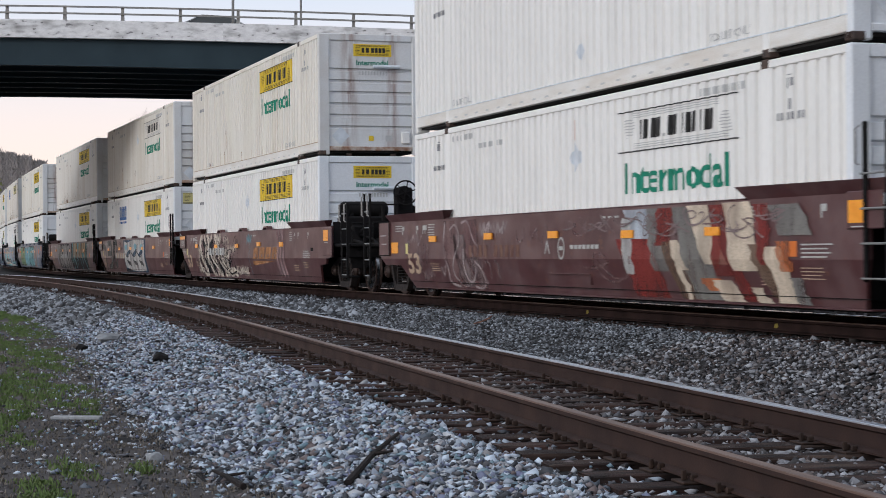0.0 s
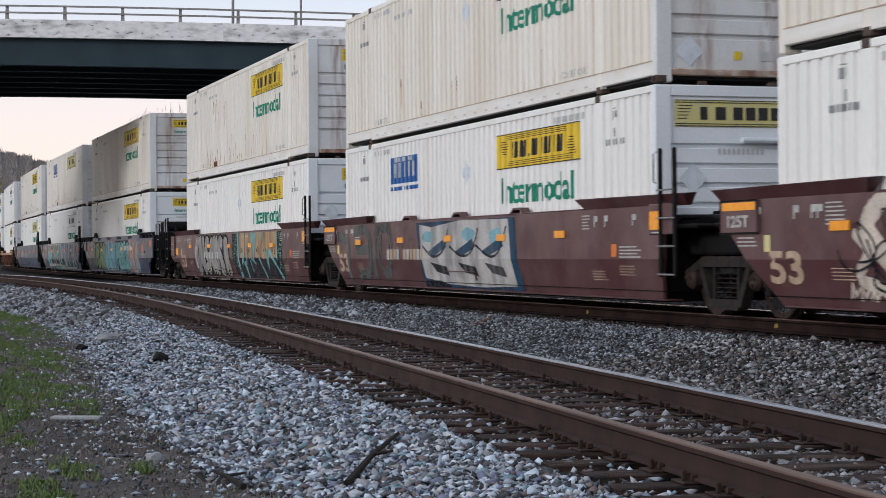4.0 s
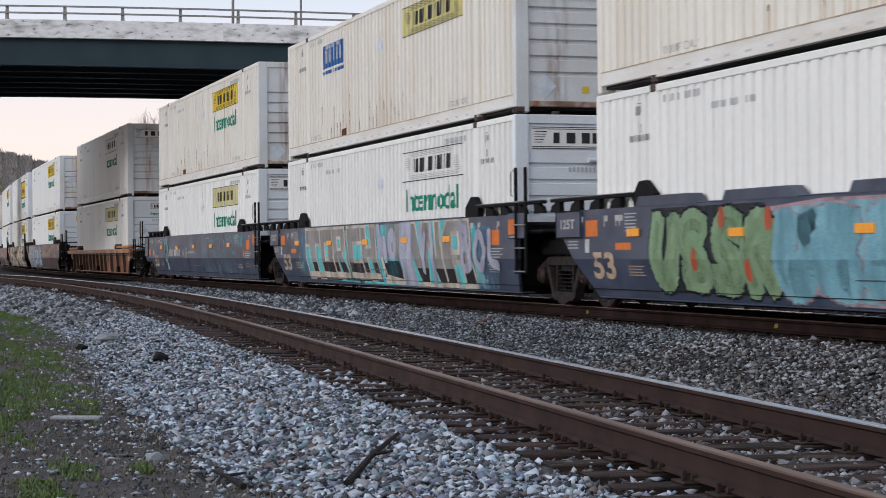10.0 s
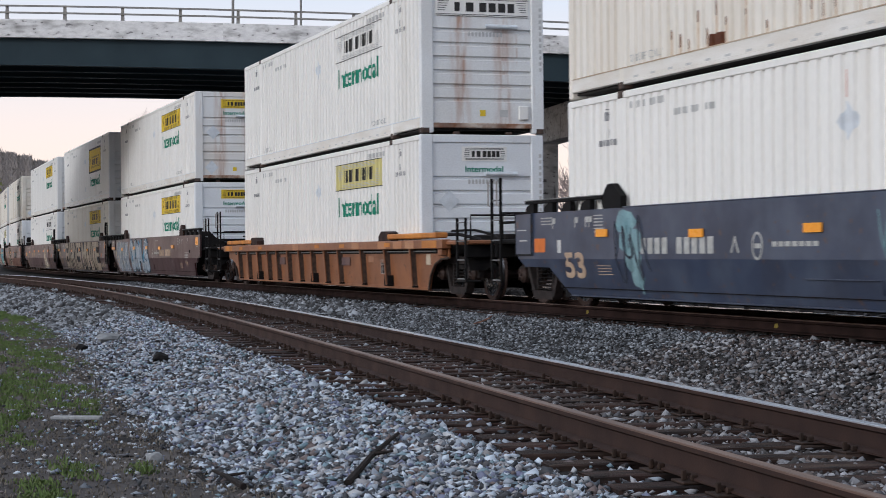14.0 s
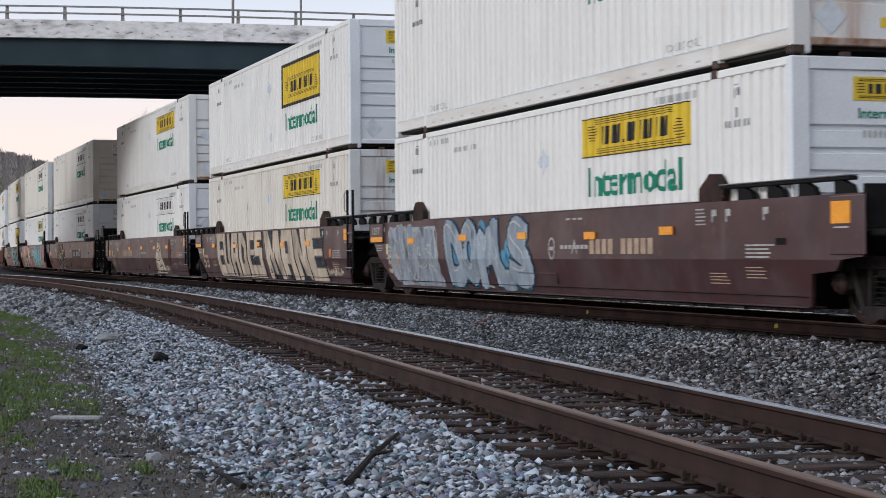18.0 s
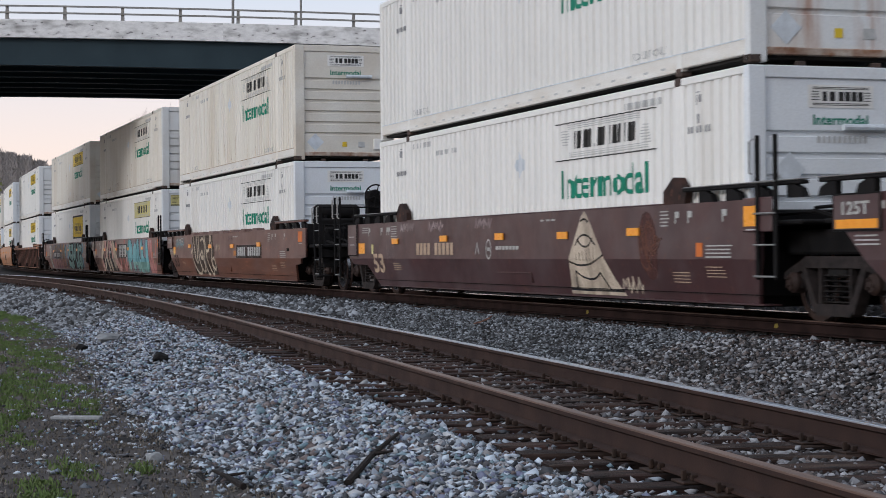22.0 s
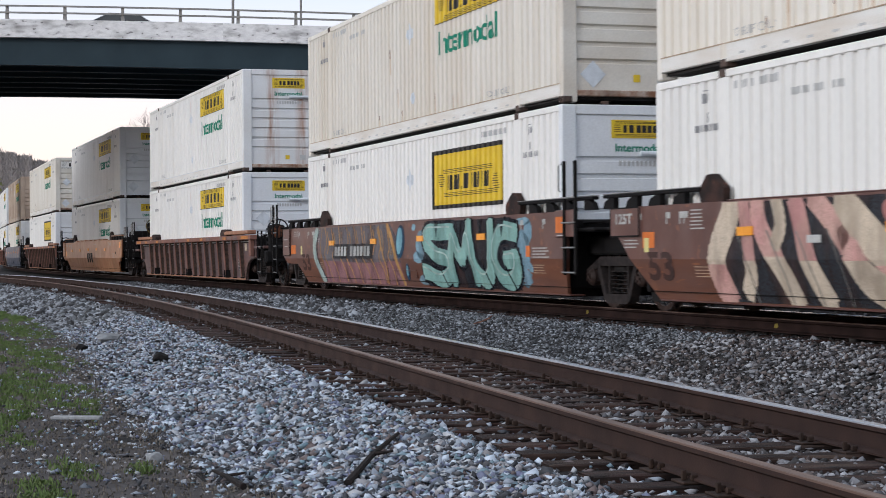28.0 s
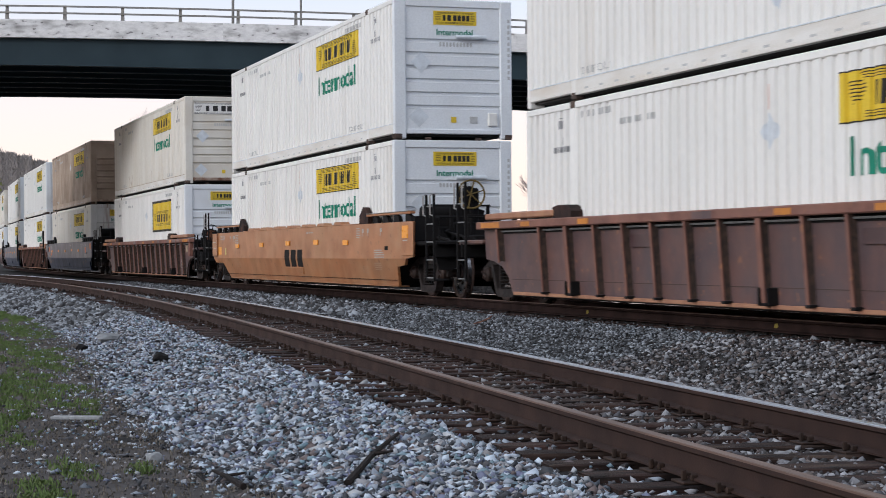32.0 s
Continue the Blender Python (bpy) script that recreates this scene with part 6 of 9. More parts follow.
        for pts in ([(-4.85, 0.95), (-4.55, 1.05), (-4.6, 0.75), (-4.2, 0.32), (-3.6, 0.27), (-3.35, 0.45)], [(-4.5, 1.46), (-4.2, 0.95), (-4.0, 0.62), (-3.75, 0.65), (-3.8, 1.1), (-4.0, 1.44)], [(-3.7, 1.46), (-3.55, 0.95), (-3.4, 0.5), (-3.0, 0.28), (-2.7, 0.45), (-2.85, 0.85), (-3.1, 1.0), (-3.3, 0.85)],
                    [(-3.3, 1.30), (-2.9, 1.40), (-2.6, 1.15), (-2.75, 0.70), (-2.45, 0.3), (-2.2, 0.28)], [(-2.7, 1.44), (-2.35, 0.95), (-2.15, 0.55), (-1.8, 0.25), (-1.5, 0.3), (-1.65, 0.6)], [(-2.3, 1.0), (-2.0, 0.95), (-1.8, 1.25), (-1.9, 1.44)], [(-1.75, 1.45), (-1.45, 0.95), (-1.65, 0.7), (-1.3, 0.4), (-1.05, 0.5), (-1.15, 0.8), (-1.4, 0.75)]):
            line(pts, 0.085, cream, 0.008, "cream sprayed outline", 0.02)
        shape(leaf(-3.05, 0.78, 0.16, 0.08), cream, 0.010, "cream sprayed spot")
        scrawl_word(-0.95, -0.30, 0.98, 1.20, 4, 0.035, cream)
        scrawl_word(0.9, 1.55, 1.22, 1.42, 3, 0.035, ghost)
        shape([(1.98, 0.77), (5.20, 0.77), (5.20, 1.13), (1.98, 1.13)], spray("faded_black", (0.05, 0.04, 0.038)), 0.004, "worn black number panel")
        for k in range(11):
            if k != 4:
                shape(rect(2.16 + 0.268 * k, 2.36 + 0.268 * k, 0.835, 1.07, 0.02), white, 0.008, "white painted bar")
        shape(rect(1.62, 1.95, 0.84, 0.98), M["amber_worn"], 0.004, "worn amber patch")
    elif kind == "pink":
        night, rose = spray("night", (0.026, 0.028, 0.034)), spray("rose", (0.52, 0.27, 0.25), (0.56, 0.36, 0.30))
        shape([(-5.9, 1.0), (-5.2, 1.47), (-2.0, 1.47), (-1.6, 0.8), (-0.8, 0.225), (-5.75, 0.23)], night, 0.003, "black sprayed ground")
        for k, pts in enumerate(([(-5.55, 1.40), (-5.75, 1.0), (-5.85, 0.6), (-5.75, 0.26)], [(-5.1, 1.46), (-5.15, 1.0), (-5.0, 0.62), (-5.1, 0.42)], [(-4.75, 1.46), (-4.7, 1.1), (-4.45, 0.75), (-4.05, 0.26)], [(-4.35, 1.45), (-4.15, 1.15), (-4.3, 0.95)],
                                 [(-3.95, 1.46), (-3.7, 1.05), (-3.45, 0.6), (-3.3, 0.26)], [(-3.5, 1.46), (-3.15, 1.15), (-2.8, 0.9), (-2.95, 1.2)], [(-2.75, 1.46), (-2.4, 1.15), (-2.0, 0.8), (-1.5, 0.5), (-0.95, 0.25)], [(-2.7, 0.85), (-2.5, 0.6), (-2.2, 0.42)])):
            w = (0.40, 0.24, 0.30, 0.22, 0.30, 0.26, 0.40, 0.34)[k]
            bent = fat([supple(pts, 0.07, pts[0][0])], w * 1.15)
            stroke = part("graffiti_stroke", laid(bent, 0.006 + 0.0008 * k), rose if k % 3 else cream, wagon, "rose sprayed stroke")
            part("stroke_foot", laid(bent, 0.0092 + 0.0008 * k, hi=0.70 + 0.05 * (k % 3)), cream if k % 3 else rose, stroke)
        for x in (-5.35, -4.55, -3.85, -3.2):
            line([(x, 1.1), (x + 0.3, 0.7), (x + 0.45, 0.24)], 0.03, grey, 0.0175, "grey sprayed line")
        shape(rect(-3.62, -3.30, 0.96, 1.05), white, 0.019, "white paint patch")
        shape(leaf(-1.75, 1.22, 0.26, 0.20, 0.15), pink, 0.012, "pink sprayed lobe")
        shape([(-1.45, 0.77), (1.25, 0.77), (1.15, 1.32), (-1.45, 1.32)], spray("dark_grey", (0.05, 0.045, 0.045)), 0.0045, "dark grey logo panel")
        for x in (-1.0, -0.32, 0.36):
            shape([(x, 1.14), (x + 0.62, 1.14), (x + 0.62, 1.27), (x, 1.27)], white, 0.008, "white logo block")
            shape([(x + 0.16, 0.82), (x + 0.46, 0.82), (x + 0.46, 1.14), (x + 0.16, 1.14)], white, 0.0085, "white logo block")
            for k in range(4):
                shape([(x + 0.46, 0.90 + 0.055 * k), (x + 0.82, 0.90 + 0.055 * k), (x + 0.82, 0.918 + 0.055 * k), (x + 0.46, 0.918 + 0.055 * k)], white, 0.008, "thin white logo stripe")
        for x, z, rx, rz in ((-0.62, 0.55, 0.17, 0.24), (0.25, 0.66, 0.16, 0.13), (0.50, 1.40, 0.16, 0.10), (-0.35, 0.32, 0.2, 0.08), (0.55, 0.40, 0.34, 0.18), (0.95, 0.60, 0.28, 0.2), (7.55, 0.42, 0.22, 0.20), (6.9, 1.2, 0.16, 0.2), (7.9, 1.1, 0.14, 0.28)):
            shape(leaf(x, z, rx, rz, -0.10), pink, 0.010, "pink sprayed blob")
        shape(ragged(rng, 6.0, 7.0, 0.23, 1.46, 0.5, 0.12), pink, 0.0045, "pink sprayed ground")
        shape(ragged(rng, 0.9, 1.9, 0.23, 0.80, 0.1, 0.08), peach, 0.0045, "peach sprayed ground")
        aqua = spray("aqua", (0.23, 0.48, 0.52), (0.20, 0.42, 0.46))
        shape([(1.5, 1.47), (5.9, 1.47), (6.4, 0.225), (1.6, 0.225)], spray("mauve_grey", (0.22, 0.19, 0.21), (0.28, 0.22, 0.22)), 0.0035, "mauve sprayed shade")
        for k, (ch, x0, x1) in enumerate((("P", 1.35, 2.75), ("A", 2.45, 3.95), ("L", 3.75, 4.95), ("U", 4.55, 6.30))):
            glyph(ch, x0, x1, 0.23, 1.475, 0.50, aqua, deep_blue, 0.006 + 0.0006 * (k % 2), lean=0.25, edge=0.045, ph=1.7 * k, low=mint, low_z=0.62)
        for x, z in ((1.05, 1.0), (1.15, 0.72), (4.6, 0.45)):
            shape(blob(rng, x, z, 0.12, 0.10), chalk, 0.018, "blue sprayed spot")
    elif kind == "mint":
        dusk, mauve = spray("dusk_grey", (0.13, 0.125, 0.14), (0.16, 0.14, 0.15)), spray("mauve", (0.26, 0.13, 0.15), (0.31, 0.16, 0.165))
        flame, pale = spray("flame_orange", (0.50, 0.28, 0.09), (0.43, 0.24, 0.09)), spray("pale_mint", (0.40, 0.46, 0.41), (0.33, 0.42, 0.40))
        shape([(-6.2, 1.46), (-0.6, 1.47), (0.0, 1.1), (0.1, 0.68), (-5.9, 0.68), (-6.3, 1.0)], dusk, 0.003, "dusk grey sprayed ground")
        shape([(-5.95, 0.72), (-4.5, 0.70), (-2.5, 0.66), (-0.5, 0.72), (0.05, 0.70), (0.25, 0.225), (-5.9, 0.225), (-6.05, 0.5)], mauve, 0.0045, "mauve sprayed lower ground")
        for k in range(9):
            x, h = -5.75 + 0.62 * k, 0.10 * (k % 3)
            line([(x, 1.45), (x + 0.18, 1.12 - h), (x - 0.02, 0.85), (x + 0.3, 0.55), (x + 0.38, 0.25)], 0.05, flame, 0.008, "orange sprayed flame line", 0.04)
            line([(x + 0.2, 1.35), (x + 0.36, 1.1 - h), (x + 0.26, 0.86)], 0.04, flame, 0.0095, "orange sprayed flame line", 0.03)
        line([(-6.0, 1.44), (-6.15, 1.0), (-5.85, 0.62), (-5.95, 0.4)], 0.05, flame, 0.0095, "orange sprayed flame line", 0.04)
        line([(-0.75, 1.44), (-0.35, 1.1), (-0.2, 0.75), (0.1, 0.26)], 0.15, flame, 0.010, "orange sprayed flame line", 0.03)
        line([(-1.5, 1.40), (-1.2, 0.95), (-0.9, 0.6), (-0.95, 0.26)], 0.07, flame, 0.010, "orange sprayed flame line", 0.04)
        line([(-6.45, 1.42), (-6.75, 1.05), (-6.55, 0.62), (-6.12, 0.26)], 0.26, pale, 0.006, "pale mint sprayed curve")
        line([(-6.28, 1.42), (-6.5, 1.05), (-6.32, 0.6), (-5.95, 0.26)], 0.05, deep_blue, 0.0055, "blue rim of a sprayed curve")
        shape(leaf(0.10, 1.10, 0.30, 0.34, -0.05), deep_blue, 0.005, "dark rim of a sprayed drop")
        shape(leaf(0.05, 1.12, 0.20, 0.27, -0.05), pale_blue, 0.007, "pale blue sprayed drop")
        shape(leaf(0.45, 0.50, 0.14, 0.17, -0.03), deep_blue, 0.005, "dark rim of a sprayed drop")
        shape(leaf(0.43, 0.52, 0.07, 0.11, -0.03), pale_blue, 0.007, "pale blue sprayed drop")
        shape([(-5.0, 0.765), (-1.88, 0.765), (-1.86, 1.085), (-4.95, 1.085)], spray("panel_black", (0.03, 0.03, 0.034)), 0.017, "black number panel")
        for k in range(11):
            if k != 4:
                shape(rect(-4.86 + 0.262 * k, -4.67 + 0.262 * k, 0.82, 1.03, 0.03), white, 0.021, "white painted bar")
        cloud = spray("cloud_blue", (0.24, 0.38, 0.46), (0.19, 0.32, 0.40))
        for x, z, rx, rz in ((1.55, 1.05, 0.42, 0.32), (1.25, 0.78, 0.30, 0.12), (1.0, 1.38, 0.14, 0.07), (1.45, 0.35, 0.35, 0.1), (6.75, 0.9, 0.45, 0.35), (7.1, 1.2, 0.2, 0.2), (6.8, 0.45, 0.35, 0.16), (7.15, 0.62, 0.12, 0.08), (6.9, 1.38, 0.3, 0.07)):
            shape(blob(rng, x, z, rx, rz), cloud, 0.0035, "pale blue sprayed cloud")
        shape(ragged(rng, 1.6, 6.4, 0.24, 1.46, 0.1, 0.15), black, 0.0045, "black sprayed ground")
        for k, (ch, x0, x1) in enumerate((("S", 1.40, 3.50), ("M", 3.05, 4.55), ("U", 4.20, 5.55), ("G", 5.30, 6.80))):
            glyph(ch, x0, x1, 0.23, 1.475, 0.31, mint, black, 0.006 + 0.0006 * (k % 2), lean=0.2, edge=0.13, ph=1.3 * k, shine=spray("mint_shine", (0.46, 0.56, 0.52)))
        for x in (2.3, 3.6, 4.7, 5.8):
            shape([(x, 1.46), (x + 0.25, 1.46), (x + 0.12, 1.12)], black, 0.019, "black sprayed notch")
            line([(x + 0.25, 0.62), (x + 0.4, 0.42), (x + 0.55, 0.26)], 0.05, black, 0.0195, "black sprayed line")


def ladder(x0, x1, z0, z1):
    s = Shape()
    for x in (x0, x1):
        s.box(x - 0.022, x + 0.022, -1.50, -1.46, z0, z1)
    return s


def well_wagon(index, kind, paint, joint_front, joint_back, art, rng):
    """One unit of the train; its origin lies on the rail tops, midway between its trucks. +x is the way it goes."""
    tone = {"maroon": "maroon", "maroon_brown": "faded maroon", "slate": "slate grey", "oxide": "oxide brown", "orange": "weathered orange", "rib_brown": "rusty brown", "rib_orange": "rusty orange"}[paint]
    look_ = {"plated": "smooth sides, plated shoulders", "open": "smooth sides, open guides", "smooth": "smooth sides, hooded lugs", "ribbed": "ribbed sides"}[kind]
    w = empty("well_wagon", f"{tone} well wagon with {look_}" + ("" if art == "none" else " and graffiti"), "railway wagon", "wagons of the train")
    P = M[paint]
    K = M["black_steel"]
    back = Matrix.Scale(-1, 4, (0, 1, 0))
    for far in (False, True):
        at = pose(0, 0, 0, 0, 0, 180) if far else None
        if kind == "ribbed":
            edge = M["rust_edge"] if paint == "rib_brown" else P
            low = paint == "rib_orange"
            c0, c1 = (0.95, 1.125) if low else (1.275, 1.405)
            sort = "low" if low else "high"
            part("side_sheet", shared("ribbed_side_" + sort, lambda: ribbed_side(c0)), P, w, at=at)
            part("top_chord", shared("ribbed_chord_" + sort, lambda: Shape().box(-9.97, 9.97, SIDE_Y - 0.02, SIDE_Y + 0.18, c0, c1, 0.015)), edge, w, "rust-orange top chord", at=at)
            part("bottom_chord", shared("ribbed_base", lambda: Shape().box(-8.66, 8.60, SIDE_Y + 0.20, SIDE_Y + 0.32, 0.135, 0.16, 0.01)), K, w, at=at)
            if not far:
                xs_ribs = (-8.2, -7.0, -5.8, -4.6, -3.55, -2.37, -1.17, 0.05, 1.27, 2.47, 4.34, 6.13, 7.9) if low else (-9.04, -7.12, -6.02, -4.93, -3.89, -2.94, -1.88, -0.92, 0.12, 1.18, 2.16, 3.22, 4.19, 5.20, 6.20, 7.28, 8.33)
                for k, x in enumerate(xs_ribs):
                    foot = 0.22 if abs(x) < 8.6 else 0.70
                    wide = 0.058 if k % 6 == 2 else 0.030
                    st = part("rib", shared(f"rib_{sort}_{foot}_{wide}", lambda: rib(c0, foot, wide)), edge, w, at=pose(x, 0, 0))
                    # the web's dark colour holds both grime and the flange's shade
                    part("rib_web", shared(f"rib_web_{sort}_{foot}_{wide}", lambda: rib(c0, foot + 0.02, wide * 0.75, 0.028, 0.17)), M["casting"], st, "web of the rib, dark with grime and painted flange shade")
                    if foot < 0.5:
                        part("rib_toe", shared(f"rib_toe_{sort}_{wide}", lambda: Shape().box(-wide - 0.01, wide + 0.03, SIDE_Y + 0.07, SIDE_Y + 0.20, 0.195, 0.235, 0.008)), K, st, "dark welded toe")
                part("lash_rod", shared("lash_rod_" + sort, lambda: Shape().tube([(-9.0, SIDE_Y + 0.10, c0 - 0.045), (9.3, SIDE_Y + 0.10, c0 - 0.045)], 0.016, 6)), M["rung"], w, "scuffed grey rod under the chord")
                # flat black strip on the sheet, in place of the chord's shade
                part("rod_recess", shared("rod_shade_strip_" + sort, lambda: Shape().box(-9.0, 9.3, SIDE_Y + 0.122, SIDE_Y + 0.136, c0 - 0.085, c0 - 0.004)), K, w, "black strip painting the shade behind the rod")
                part("foot_seam", shared("foot_seam_" + sort, lambda: Shape().box(-8.75, 8.75, SIDE_Y + 0.176, SIDE_Y + 0.196, 0.415, 0.425)), M["casting"], w, "weld seam near the foot of the side")
                part("foot_edge", shared("foot_edge_" + sort, lambda: Shape().box(-8.66, 8.60, SIDE_Y + 0.172, SIDE_Y + 0.19, 0.155, 0.21, 0.006)), M["rust_pale"] if not low else edge, w, "rust-rubbed lower edge")
                for x in ((-5.8, 0.05, 6.13) if low else (-6.02, 0.12, 6.20)):
                    part("jacking_pad", shared("jacking_pad_" + sort, lambda: Shape().box(-0.07, -0.035, SIDE_Y + 0.04, SIDE_Y + 0.2, 0.20, 0.42, 0.01).box(0.16, 0.20, SIDE_Y + 0.04, SIDE_Y + 0.2, 0.20, 0.42, 0.01).box(0.0, 0.17, SIDE_Y + 0.10, SIDE_Y + 0.2, 0.24, 0.28, 0.01)), K, w, at=pose(x, 0, 0))
                dp = part("data_panel", shared("data_panel", lambda: Shape().box(7.70, 7.98, SIDE_Y + 0.150, SIDE_Y + 0.172, 0.44, 0.74, 0.004)), M["truck_dust"], w, "dark data grid with pale lines", at=pose(-2.2 if low else 0, 0, 0))
                grid = Shape()
                for z in (0.445, 0.52, 0.56, 0.64, 0.728):
                    grid.box(7.705, 7.975, SIDE_Y + 0.145, SIDE_Y + 0.149, z, z + 0.012)
                for x in (7.705, 7.80, 7.963):
                    grid.box(x, x + 0.012, SIDE_Y + 0.1405, SIDE_Y + 0.1445, 0.445, 0.74)
                tagged(part("grid_lines", shared("grid_lines", lambda: grid), M["handle"], dp, "pale painted lines"), kind="stuff")
                part("orange_mark", shared("orange_mark_" + sort, lambda: Shape().box(8.02, 8.18, SIDE_Y + 0.148, SIDE_Y + 0.172, 0.42, 0.74)), M["rust_pale"], w, "faded orange repaint", at=pose(-2.2 if low else 0, 0, 0))
                part("faded_notice", shared("faded_notice_" + sort, lambda: Shape().box(6.78, 7.14, SIDE_Y + 0.142, SIDE_Y + 0.172, 0.68, 0.86)), M["rust_pale"], w, "faded notice panel", at=pose(-2.2 if low else 0, 0, 0))
                part("pale_patch", shared("pale_patch_" + sort, lambda: Shape().box(8.62, 8.86, SIDE_Y + 0.130, SIDE_Y + 0.160, c0 - 0.30, c0 - 0.10)), M["seam_rust"], w, "pale scuffed patch")
                part("end_post", shared("end_post_" + sort, lambda: Shape().box(9.66, 9.86, SIDE_Y + 0.012, SIDE_Y + 0.13, 0.82, c0 - 0.004, 0.012)), edge, w, "rust-scuffed end post")
                part("arch_lip", shared("arch_lip", lambda: Shape().tube([(8.66, SIDE_Y + 0.16, 0.17), (8.84, SIDE_Y + 0.15, 0.46), (9.10, SIDE_Y + 0.14, 0.65), (9.50, SIDE_Y + 0.13, 0.75), (9.93, SIDE_Y + 0.13, 0.775)], 0.022, 6)), M["casting"], w, "dark lip round the wheel arch")
                for x in ((-1.3, 4.1, 6.1, 7.2, 8.0)):
                    part("chord_repaint", shared("chord_repaint_" + sort, lambda: Shape().box(-0.28, 0.28, SIDE_Y - 0.023, SIDE_Y - 0.018, c0 + 0.012, c1 - 0.018)), M["rib_brown"] if not low else M["orange"], w, "dull repainted patch on the chord", at=pose(x, 0, 0))
                for x in (-3.4, 2.74):
                    part("number_patch", shared("number_patch_" + sort, lambda: Shape().box(-0.42, 0.42, SIDE_Y + 0.118, SIDE_Y + 0.14, c0 - 0.34, c0 - 0.16)), M["maroon_brown"] if paint == "rib_brown" else M["rib_brown"], w, "repainted number patch", at=pose(x, 0, 0))
                for e in (-1, 1):
                    part("chord_patch", shared("chord_patch_" + sort, lambda: Shape().box(-0.45, 0.45, SIDE_Y - 0.024, SIDE_Y - 0.018, c0 + 0.02, c1 - 0.02)), M["amber_worn"], w, "worn amber chord patch", at=pose(9.25 * e, 0, 0))
            # low box beams on the chord towards both ends, each with a stub at its inner end
            for e in (-1, 1):
                bm_at = (at or Matrix()) @ (pose(0, 0, 0) if e > 0 else Matrix.Scale(-1, 4, (1, 0, 0)))
                part("shoulder_beam", shared("shoulder_beam_" + sort + str(e), lambda: Shape().box(min(e * 6.45, e * 9.55), max(e * 6.45, e * 9.55), SIDE_Y - 0.005, SIDE_Y + 0.26, c1 + 0.03, c1 + 0.135, 0.02)), M["amber_worn"] if low else M["rust_pale"], w, "worn box beam on the chord", at=at)
                part("guide_stub", shared("guide_stub_" + sort + str(e), lambda: Shape().prism([(e * 5.75, c1), (e * 6.5, c1), (e * 6.5, c1 + 0.17), (e * 6.3, c1 + 0.20), (e * 5.95, c1 + 0.20), (e * 5.75, c1 + 0.10)], SIDE_Y + 0.02, SIDE_Y + 0.24)), M["guide_rust"], w, "dark hollow guide stub", at=at)
        else:
            mirror = back if far else None
            for upper in (True, False):
                part("upper_plate" if upper else "lower_plate", shared(f"side_plate_{joint_front}_{joint_back}_{upper}", lambda: side_plate(joint_front, joint_back, upper)), M["oxide_rust"] if paint == "oxide" and not upper else P, w, at=mirror)
            part("top_chord", shared("plated_chord", lambda: Shape().box(-5.6, 5.9, SIDE_Y + 0.004, SIDE_Y + 0.16, 1.502, 1.52, 0.006)), P, w, at=mirror)
            part("bottom_chord", shared("plated_base", lambda: Shape().box(-7.78, 8.60, BASE_Y - 0.004, BASE_Y + 0.25, SILL_Z - 0.022, SILL_Z - 0.002, 0.006)), P, w, at=mirror)
            if not far:
                part("sill_seam", shared("sill_seam", lambda: Shape().add([(x, wall_y(z) - o, z) for o in (0.0, 0.026) for x, z in ((-7.92, 0.322), (8.64, 0.322), (8.645, 0.331), (-7.935, 0.331))],
                                                                           [(0, 1, 2, 3), (7, 6, 5, 4), (0, 4, 5, 1), (1, 5, 6, 2), (2, 6, 7, 3), (3, 7, 4, 0)])), K, w, "dark weld seam above the sill")
                part("hatch_ledge", shared("hatch_ledge", lambda: Shape().box(-0.55, 1.05, wall_y(0.54) - 0.028, wall_y(0.54), 0.532, 0.542).box(1.03, 1.05, wall_y(0.45) - 0.028, wall_y(0.45) + 0.02, 0.38, 0.53)), P, w, "raised edge of a side hatch")
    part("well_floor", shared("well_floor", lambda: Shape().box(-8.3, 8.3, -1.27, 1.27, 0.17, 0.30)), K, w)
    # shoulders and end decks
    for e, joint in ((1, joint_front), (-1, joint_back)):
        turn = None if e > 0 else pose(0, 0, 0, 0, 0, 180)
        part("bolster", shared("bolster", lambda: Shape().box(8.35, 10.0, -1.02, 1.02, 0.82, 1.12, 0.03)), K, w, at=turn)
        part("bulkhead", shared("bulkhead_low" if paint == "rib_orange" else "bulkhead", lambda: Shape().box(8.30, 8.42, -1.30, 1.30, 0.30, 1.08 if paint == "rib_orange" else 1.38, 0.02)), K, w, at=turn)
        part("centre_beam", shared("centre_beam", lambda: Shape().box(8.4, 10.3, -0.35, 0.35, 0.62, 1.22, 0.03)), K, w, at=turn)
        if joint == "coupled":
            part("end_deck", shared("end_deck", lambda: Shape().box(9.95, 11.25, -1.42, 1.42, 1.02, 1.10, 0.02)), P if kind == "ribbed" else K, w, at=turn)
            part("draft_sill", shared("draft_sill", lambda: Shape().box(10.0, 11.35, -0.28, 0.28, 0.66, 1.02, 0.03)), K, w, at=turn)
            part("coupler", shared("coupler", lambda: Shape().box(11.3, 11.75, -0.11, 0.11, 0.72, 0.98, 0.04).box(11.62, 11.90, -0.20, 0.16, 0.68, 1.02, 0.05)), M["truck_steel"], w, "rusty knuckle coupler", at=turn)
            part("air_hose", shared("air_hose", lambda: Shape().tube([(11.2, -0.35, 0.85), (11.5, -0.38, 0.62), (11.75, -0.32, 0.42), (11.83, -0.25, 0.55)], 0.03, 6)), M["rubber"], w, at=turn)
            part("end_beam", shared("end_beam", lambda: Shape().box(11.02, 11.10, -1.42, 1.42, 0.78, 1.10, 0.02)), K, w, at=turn)
